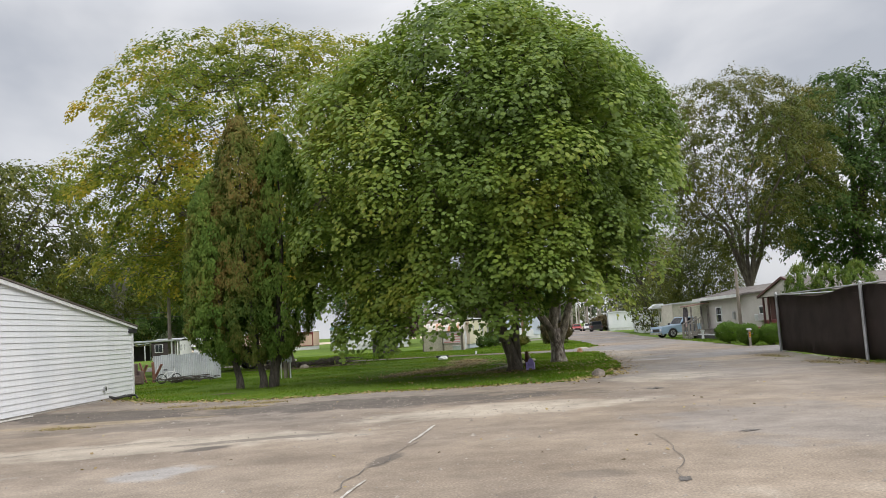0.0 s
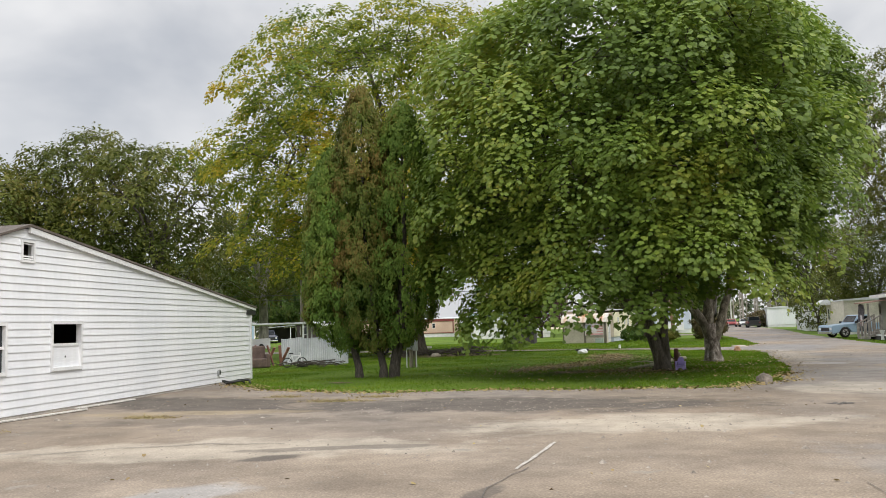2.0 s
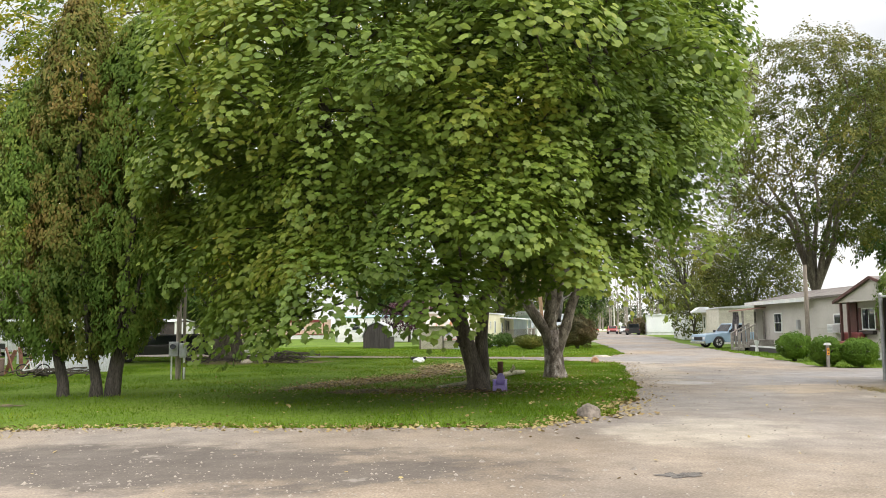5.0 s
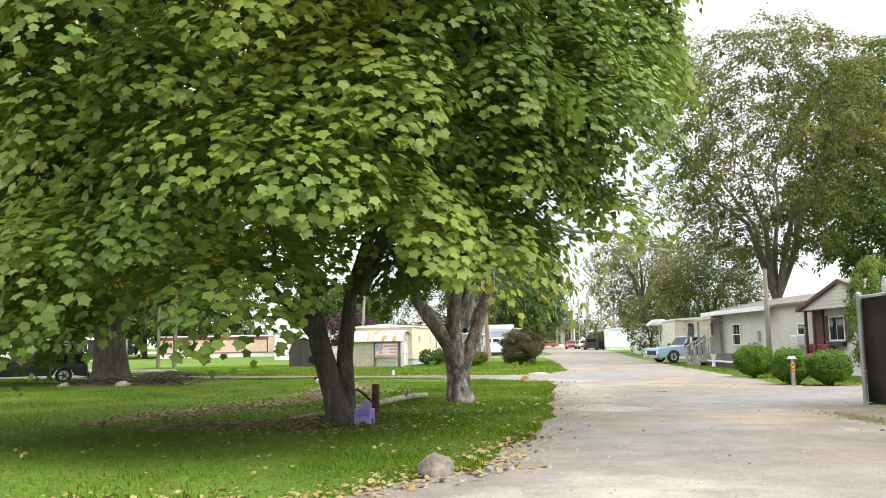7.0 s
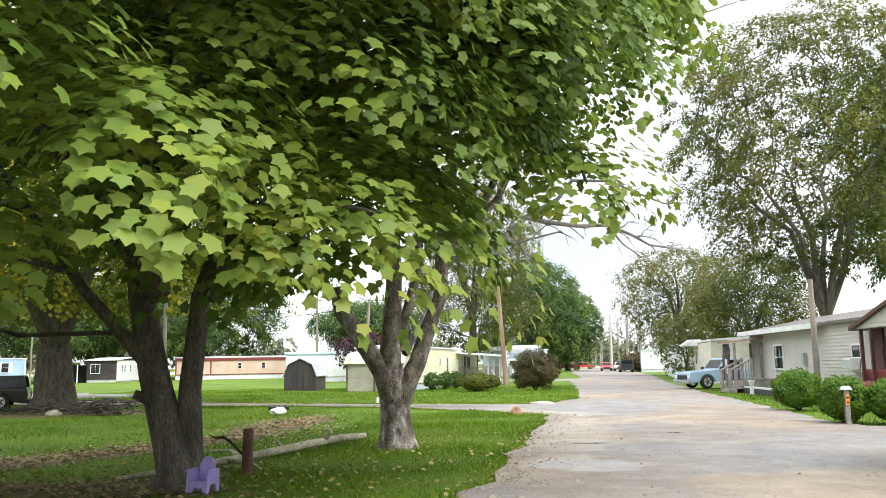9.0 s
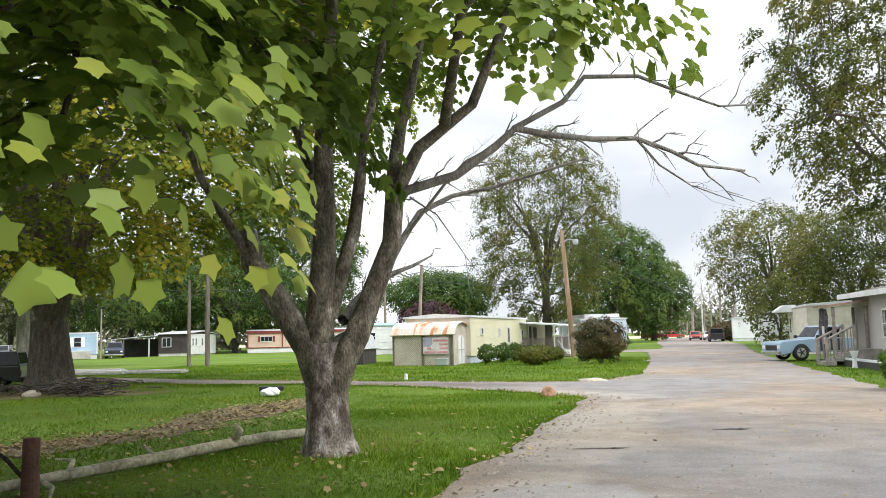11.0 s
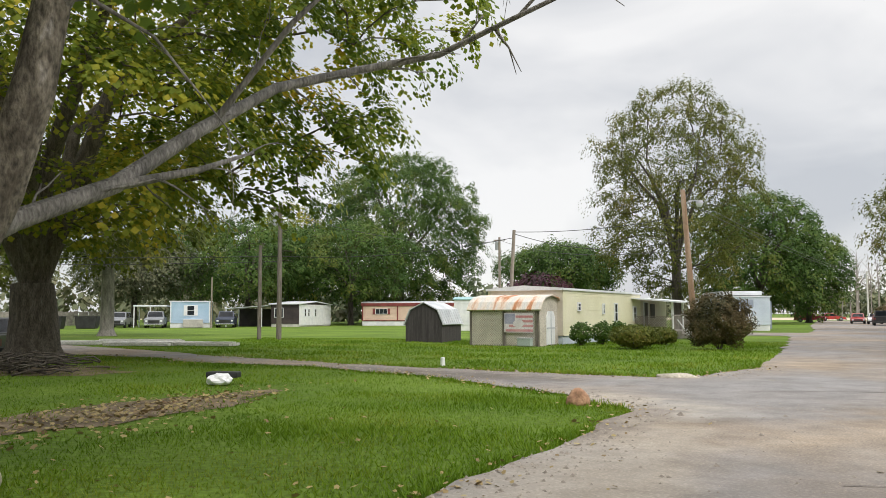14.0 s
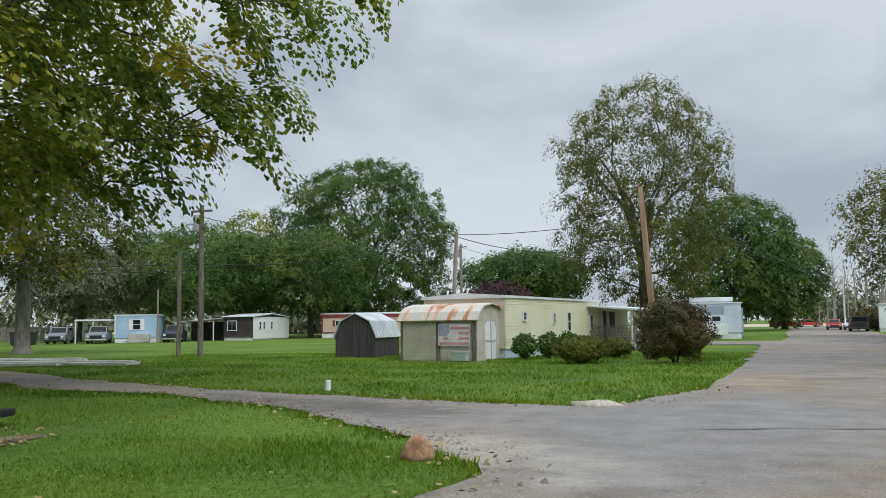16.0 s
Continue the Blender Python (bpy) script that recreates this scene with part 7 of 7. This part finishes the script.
part("front_step", bevel(boxes((1.4, 3.4, -1.2, -0.05, 0.0, 0.85)), 0.02, 1), M_CONCRETE, bl)
for u in (0.0, 3.98):
    part("corner_trim", boxes((u, u + 0.12, -0.06, -0.02, 0.5, 2.7)), M_TRIM, bl)
cr = thing("carport", -46.4, 109.4, 0, 34, "flat carport beside the blue home", "carport")
part("roof", bevel(boxes((-3.4, -0.02, -0.3, 5.0, 2.2, 2.35)), 0.02, 1), M_ROOFW, cr)
for x in (-3.3, -1.7):
    for y in (-0.2, 4.8):
        part("post", boxes((x - 0.05, x + 0.05, y - 0.05, y + 0.05, -0.1, 2.2)), M_TRIM, cr)
bw = mobile_home("brown_mobile_home", "dark brown and white mobile home with an awning", -39.3, 118.4, 6, 3.4, 9.5, 2.5, M_DBROWN, M_PLANK, M_ROOFW, 0.35, 0.3, roof="gable", rise=0.3)
part("side_panel", boxes((3.425, 3.45, 0.0, 9.5, 0.1, 2.48)), M_TRIM, bw, "white long side wall")
for v in (1.6, 2.6, 4.6):
    wall_window(bw, (3.46, v, 1.1), 90, 0.5, 0.9)
wall_window(bw, (1.0, -0.03, 1.0), 0, 1.1, 1.1, across=True)
an = thing("patio_awning", -41.9, 118.0, 0, 8, "white slanted patio awning on posts", "awning")
part("roof", prism([(-2.4, 2.0), (2.4, 2.3), (2.4, 2.36), (-2.4, 2.06)], -1.2, 2.3, "y"), M_ROOFW, an)
for x in (-2.3, 2.0):
    for y in (-1.1, 2.2):
        part("post", boxes((x - 0.05, x + 0.05, y - 0.05, y + 0.05, -0.1, 2.05)), M_TRIM, an)
part("wall", boxes((-2.3, 2.0, 2.21, 2.28, -0.1, 2.0)), M_DBROWN, an)
tl = mobile_home("teal_roofed_home", "low home with a teal metal roof", -12.0, 103.0, 14, 9.0, 4.0, 2.6, M_TRIM, M_TRIM, M_TEAL, 0.5, 0.3, rise=0.2)
wall_window(tl, (2.0, -0.03, 1.2), 0, 0.9, 0.8)
wall_window(tl, (6.0, -0.03, 1.2), 0, 0.9, 0.8)
bh = mobile_home("blue_grey_home", "pale blue-grey mobile home with a slate porch wall", 8.9, 108.2, 13, 4.3, 11.0, 2.75, M_PALEBLUE, M_TRIM, M_ROOFW, 0.5, 0.3, rise=0.12)
part("front_panel", boxes((0.15, 3.0, -0.06, -0.025, 1.9, 2.5)), M_SLATE, bh)
part("lower_panel", boxes((0.15, 3.0, -0.06, -0.025, 0.5, 1.1)), M_SLATE, bh)
for u in (0.7, 1.55, 2.4):
    wall_window(bh, (u, -0.03, 1.28), 0, 0.75, 0.5, panes=1)
part("upper_roof", bevel(boxes((0.8, 4.2, 2.0, 10.0, 2.9, 3.25)), 0.03, 1), M_ROOFW, bh)
part("side_room", boxes((4.33, 5.2, 3.0, 9.0, 0.1, 2.4)), M_SLATE, bh)
wall_window(bh, (4.33, 1.5, 1.3), 90, 0.5, 0.8)
part("porch_box", bevel(boxes((0.3, 2.9, -1.4, -0.07, 0.3, 1.15)), 0.02, 1), M_TRIM, bh)
w1 = mobile_home("white_mobile_home", "cream mobile home with a bowed porch roof", 22.94, 88.45, -96, 9.0, 5.0, 2.75, M_LATT, M_TRIM, M_ROOFW, 0.3, 0.3, rise=0.15)
wall_window(w1, (1.5, -0.03, 1.1), 0, 0.9, 1.1)
part("porch_roof", prism([(-1.0, 2.6), (-0.5, 2.95), (0.2, 2.95), (0.2, 2.5), (-1.0, 2.5)], -0.2, 2.5), M_ROOFW, w1)
w2 = mobile_home("white_mobile_home", "white mobile home with pale shutters", 25.5, 112.4, -98, 12.0, 4.0, 2.8, M_WHITE, M_TRIM, M_ROOFW, 0.4, 0.3, rise=0.15)
wall_window(w2, (3.0, -0.03, 1.2), 0, 0.9, 0.9)
wall_window(w2, (8.0, -0.03, 1.2), 0, 0.9, 0.9)
w3 = mobile_home("white_mobile_home", "white mobile home far down the lane", 29.1, 151.9, -98, 12.0, 4.0, 2.9, M_WHITE, M_TRIM, M_ROOFW, 0.4, 0.3, rise=0.15)
wall_window(w3, (3.0, -0.03, 1.2), 0, 0.9, 0.9)
for x, y, rz in ((-52.8, 100.3, 30), (-50.4, 102.3, 30)):
    t = thing("dumpster", x, y, 0, rz, "black steel dumpster on the grass", "dumpster", "dumpsters")
    part("bin", bevel(prism([(-0.9, 0.0), (0.9, 0.0), (1.05, 1.15), (-1.05, 1.15)], -0.7, 0.7, "y"), 0.03, 1), M_BLACK, t)
    part("lid", bevel(boxes((-1.08, 1.08, -0.74, 0.74, 1.16, 1.23)), 0.02, 1), M_BLACK, t)
lf = thing("board_fence", -75.0, 114.0, 0, 44, "weathered grey board fence", "fence")
for k in range(24):
    part("board", boxes((0.6 * k, 0.6 * k + 0.55, 0, 0.03, 0, 1.7 + 0.05 * (k % 3))), M_DECK, lf)
for x, y, L, rz in ((-14.3, 66.8, 3.2, 8), (-17.0, 70.0, 4.2, 12), (-12.5, 67.5, 5.0, 5), (-19.0, 67.0, 4.0, 10)):
    t = thing("plank_stack", x, y, 0, rz, "low stack of weathered planks on the grass", "lumber", "lumber on the grass")
    for k in range(3):
        part("plank", boxes((-L / 2, L / 2, -0.5 + 0.34 * k, -0.2 + 0.34 * k, 0.0, 0.12 + 0.05 * (k % 2))), M_PLANK, t)


# ---- poles and wires ----
def pole(name, label, x, y, h, r, material, lean=(0, 0), arm=None, transformer=False):
    t = thing(name, x, y, 0, 0, label, "pole")
    part("shaft", cyl(bmesh.new(), (0, 0, -0.3), (lean[0], lean[1], h), r, r * 0.72, 12), material, t)
    if arm:
        g = Geo()
        g.tube([(lean[0], lean[1], h - 0.9), (lean[0] + arm * 0.4, lean[1], h - 0.6), (lean[0] + arm * 0.85, lean[1], h - 0.62)], (0.035, 0.035, 0.03), 7)
        link("arm", g.mesh("arm"), M_GREY, t)
        bm = cyl(bmesh.new(), (lean[0] + arm, lean[1], h - 0.62), (lean[0] + arm, lean[1], h - 0.78), 0.16, 0.2, 14)
        lp = part("lamp_head", bm, M_GREY, t, "grey street lamp head")
        bm = bmesh.new()
        bmesh.ops.create_uvsphere(bm, u_segments=12, v_segments=8, radius=0.16)
        bmesh.ops.translate(bm, verts=bm.verts, vec=(lean[0] + arm, lean[1], h - 0.82))
        part("globe", bm, M_ROOFW, lp, smooth=True)
    if transformer:
        part("transformer", bevel(cyl(bmesh.new(), (lean[0] - 0.28, lean[1], h - 1.3), (lean[0] - 0.28, lean[1], h - 0.5), 0.19, n=14), 0.03), M_GREY, t, "grey transformer can")
        part("crossarm", boxes((lean[0] - 0.6, lean[0] + 0.6, lean[1] - 0.05, lean[1] + 0.05, h - 0.35, h - 0.25)), material, t)
    return t


pole("light_pole", "leaning split wooden pole with a street lamp", 8.75, 82.1, 8.0, 0.17, M_POLE_RED, (-0.5, 0), 0.85)
pole("utility_pole", "weathered leaning wooden utility pole", -0.5, 78.6, 5.8, 0.12, M_POLE, (0.35, 0))
pole("utility_pole", "wooden utility pole with a transformer", -12.3, 118.0, 9.2, 0.16, M_POLE, (0, 0), None, True)
pole("utility_pole", "slim wooden utility pole by the tan house", 19.6, 54.9, 4.3, 0.12, M_POLE, (0.0, 0))
pole("utility_pole", "dark wooden utility pole with a transformer", -13.0, 76.4, 7.6, 0.15, M_WEATHER, (0, 0), None, True)
pole("utility_pole", "short dark wooden pole on the lawn", -14.0, 76.0, 5.2, 0.12, M_WEATHER)
pole("utility_pole", "pale utility pole down the lane", 32.0, 205.0, 9.0, 0.16, M_PLANK, (0, 0), None, True)
pole("utility_pole", "wooden pole beside the blue home", -40.6, 109.0, 5.2, 0.1, M_POLE)
pole("utility_pole", "wooden pole behind the white house", -14.5, 52.5, 5.5, 0.12, M_POLE)


def wire(a, b, sag, r=0.018):
    a, b = Vector(a), Vector(b)
    t = thing("wire", 0, 0, 0, 0, "thin overhead wire slung between poles", "wire", "overhead wires")
    g = Geo()
    n = 14
    g.tube([a + (b - a) * k / n - Vector((0, 0, sag * 4 * (k / n) * (1 - k / n))) for k in range(n + 1)], [r] * (n + 1), 5)
    link("cable", g.mesh("cable"), M_BLACK, t)


wire((-0.15, 78.6, 5.7), (8.3, 82.1, 6.6), 0.25)
wire((-0.15, 78.6, 5.6), (8.4, 82.1, 5.4), 0.7)
wire((-12.3, 118, 8.9), (8.4, 82.1, 4.8), 0.8)
wire((-0.15, 78.6, 5.4), (-13.0, 76.4, 4.6), 0.4)
wire((-13.0, 76.4, 4.3), (-60, 60, 5.5), 0.6)
wire((-13.0, 76.4, 4.6), (-60, 62, 6.3), 0.6)
wire((-12.3, 118, 8.8), (-13.0, 76.4, 7.0), 0.8)
wire((-5.3, 40.0, 3.2), (-14.5, 52.5, 5.2), 0.3)
wire((8.3, 82.1, 7.4), (32.0, 205.0, 8.7), 1.0)
wire((8.3, 82.1, 7.7), (32.0, 205.0, 8.9), 1.0)


# ---- grass, leaves and stones ----
rng = np.random.default_rng(101)
EDGE_NP = [tuple(p) for p in EDGE]


def lawn_points(n, x0, x1, y0, y1):
    p = np.stack([rng.uniform(x0, x1, n), rng.uniform(y0, y1, n)], 1)
    return p[~inside(p, EDGE_NP)]


def bare(p):
    """How bare the soil is at each point, from 0 to 1."""
    def oval(x, y, rx, ry, rz):
        c, q = math.cos(radians(rz)), math.sin(radians(rz))
        u, v = (p[:, 0] - x) * c + (p[:, 1] - y) * q, -(p[:, 0] - x) * q + (p[:, 1] - y) * c
        return np.exp(-((u / rx) ** 4) - (v / ry) ** 2)
    track = np.maximum(oval(1.3, 39.3, 4.6, 0.95, 64), oval(2.8, 46.0, 3.6, 1.0, 88))
    maple_foot = np.exp(-((p[:, 0] - 3.3) / 1.7) ** 2 - ((p[:, 1] - 34.5) / 0.9) ** 2)
    oak_foot = np.exp(-((p[:, 0] + 6.8) / 3.0) ** 2 - ((p[:, 1] - 52.4) / 1.5) ** 2)
    return np.maximum(np.maximum(track, maple_foot), oak_foot)


def grass(name, label, p, height, width):
    keep = rng.uniform(size=len(p)) > 0.86 * bare(p)
    p = p[keep]
    n = len(p)
    c = np.column_stack([p, np.full(n, -0.03)])
    nrm = np.column_stack([rng.normal(size=(n, 2)), np.full(n, 0.25)])
    al = np.column_stack([rng.normal(size=(n, 2)) * 0.45, np.ones(n)])
    patchy = np.array([0.7 + 0.6 * noise.noise(Vector((a * 0.5, b * 0.5, 0))) for a, b in p])
    ob = link(name, leaf_mesh(name, c, nrm, al, height * rng.uniform(0.6, 1.35, n) * patchy.clip(0.45, 1.3), BLADE * np.array([width, 1]), 0.3), M_GRASS)
    return tagged(ob, label, "grass", kind="stuff")


near = np.concatenate([lawn_points(140000, -11, 9.8, 26.5, 56), lawn_points(60000, 4.5, 9.9, 26.5, 50)])
grass("lawn_grass", "short green mown grass with clover", near, 0.075, 1.6)
grass("lawn_grass", "green mown grass beyond the side drive", lawn_points(75000, -16, 13.2, 55, 80), 0.11, 2.6)
grass("lawn_grass", "green grass along the tan house", lawn_points(16000, 16, 21, 43, 70), 0.09, 2.0)
grass("lawn_grass", "green grass round the white house", lawn_points(16000, -16, -8, 32, 50), 0.09, 2.2)
edge_pts = np.array([q for q in EDGE_NP if -11 < q[0] < 14 and 26 < q[1] < 60])
tuft = edge_pts[rng.integers(len(edge_pts), size=26000)] + rng.normal(size=(26000, 2)) * 0.16
grass("verge_grass", "longer tufted grass along the pavement's edge", tuft[~inside(tuft, EDGE_NP)], 0.12, 1.5)


def scatter_leaves(name, label, p, size, z):
    n = len(p)
    c = np.column_stack([p, z + rng.uniform(0, 0.02, n)])
    nrm = np.column_stack([rng.normal(size=(n, 2)) * 0.35, np.ones(n)])
    ob = link(name, leaf_mesh(name, c, nrm, rng.normal(size=(n, 3)), size * rng.uniform(0.5, 1.3, n), MAPLE_LEAF, 0.25), M_LITTER)
    return tagged(ob, label, "fallen leaves", kind="stuff")


e = edge_pts[rng.integers(len(edge_pts), size=1500)] + rng.normal(size=(1500, 2)) * np.array([0.26, 0.26])
scatter_leaves("fallen_leaves", "dry tan leaves drifted along the verge", e, 0.055, 0.012)
q = np.column_stack([rng.normal(4.5, 3.4, 1100), rng.normal(36, 4.0, 1100)])
q = q[~inside(q, EDGE_NP)]
scatter_leaves("fallen_leaves", "dry leaves lying on the lawn", q, 0.055, 0.03)
q = np.column_stack([rng.uniform(-8, 15, 380), rng.uniform(8, 48, 380)])
q = q[inside(q, EDGE_NP)]
scatter_leaves("fallen_leaves", "stray leaves on the asphalt", q, 0.045, 0.006)

front = edge_pts[edge_pts[:, 1] < 32]
e = front[rng.integers(len(front), size=1900)] + rng.normal(size=(1900, 2)) * np.array([0.3, 0.22])
scatter_leaves("fallen_leaves", "yellow leaves caught in the lawn's front edge", e, 0.06, 0.02)
u, v = rng.normal(0, 2.6, 1500), rng.normal(0, 0.55, 1500)
q = np.column_stack([1.3 + u * math.cos(radians(64)) - v * math.sin(radians(64)), 39.3 + u * math.sin(radians(64)) + v * math.cos(radians(64))])
q = np.concatenate([q, np.column_stack([rng.normal(2.8, 0.55, 900), rng.normal(46.0, 1.9, 900)])])
scatter_leaves("fallen_leaves", "bark chips and brown leaves on the bare track", q, 0.06, 0.0)
q = np.column_stack([rng.normal(3.6, 1.3, 700), rng.normal(34.6, 0.8, 700)])
scatter_leaves("fallen_leaves", "brown leaves at the maple's foot", q, 0.06, 0.0)
M_HAY = leaf_mat("dry_grass", [(0.26, 0.20, 0.10), (0.36, 0.29, 0.15), (0.30, 0.30, 0.11)], glow=0.2)
for x, y, rx, ry, n in ((-8.4, 19.4, 0.5, 0.25, 500), (-6.4, 21.6, 0.6, 0.2, 450), (-3.6, 24.7, 0.8, 0.25, 800), (-2.9, 25.7, 0.5, 0.25, 450), (-5.3, 26.0, 0.5, 0.2, 350), (-7.6, 17.8, 0.4, 0.2, 300), (13.3, 33.5, 0.3, 1.2, 700), (12.9, 28.5, 0.3, 1.0, 600)):
    t = thing("dry_grass_tuft", x, y, 0, 0, "flattened tuft of dry tan grass on the asphalt", "grass", "dry tufts on the lot")
    c = np.column_stack([rng.normal(0, rx * 0.5, n), rng.normal(0, ry * 0.5, n), np.full(n, 0.0)])
    nrm = np.column_stack([rng.normal(size=(n, 2)), np.full(n, 0.6)])
    al = np.column_stack([rng.normal(size=(n, 2)), np.full(n, 0.55)])
    tagged(link("blades", leaf_mesh("blades", c, nrm, al, 0.1 * rng.uniform(0.5, 1.4, n), BLADE, 0.4), M_HAY, t), kind="stuff")


# loose stones: low eight-sided pebbles
def pebbles(name, label, p, size, material):
    n = len(p)
    base = np.array([(1, 0, 0), (0, 1, 0), (-1, 0, 0), (0, -1, 0), (0.1, 0.1, 0.75)])
    s = (size * rng.lognormal(0, 0.5, n))[:, None, None]
    a = rng.uniform(0, 6.28, n)
    rot = np.stack([np.stack([np.cos(a), -np.sin(a), 0 * a], 1), np.stack([np.sin(a), np.cos(a), 0 * a], 1), np.stack([0 * a, 0 * a, 1 + 0 * a], 1)], 1)
    v = np.einsum("nij,kj->nki", rot, base) * s * (1 + 0.3 * rng.normal(size=(n, 5, 1)).clip(-1, 1)) + np.column_stack([p, np.zeros(n)])[:, None]
    f = np.array([(0, 1, 4), (1, 2, 4), (2, 3, 4), (3, 0, 4)])
    faces = (f[None] + 5 * np.arange(n)[:, None, None]).reshape(-1, 3)
    m = bpy.data.meshes.new(name)
    m.vertices.add(n * 5)
    m.vertices.foreach_set("co", v.astype(np.float32).ravel())
    m.loops.add(n * 12)
    m.loops.foreach_set("vertex_index", faces.astype(np.int32).ravel())
    m.polygons.add(n * 4)
    m.polygons.foreach_set("loop_start", np.arange(0, n * 12, 3, dtype=np.int32))
    m.update(calc_edges=True)
    return tagged(link(name, m, material), label, "gravel", kind="stuff")


M_PEB = mat("loose_gravel", (0.17, 0.145, 0.12), (0.32, 0.28, 0.235), scale=9, rough=0.9, bump=0.2, fine=30, fine_amount=0.3)
q = np.column_stack([rng.uniform(-9, 16, 14000), rng.uniform(5, 50, 14000)])
q = q[inside(q, EDGE_NP)]
pebbles("loose_gravel", "small loose stones strewn over the asphalt", q, 0.011, M_PEB)
q = edge_pts[rng.integers(len(edge_pts), size=11000)] + rng.normal(size=(11000, 2)) * 0.4
q = q[inside(q, EDGE_NP)]
pebbles("loose_gravel", "pale gravel gathered along the verge", q, 0.016, M_PEB)
q = np.column_stack([rng.normal(2.5, 3.4, 2200), rng.normal(22.0, 1.6, 2200)])
pebbles("loose_gravel", "pale stones spread over the lot before the lawn", q[inside(q, EDGE_NP)], 0.008, M_PEB)
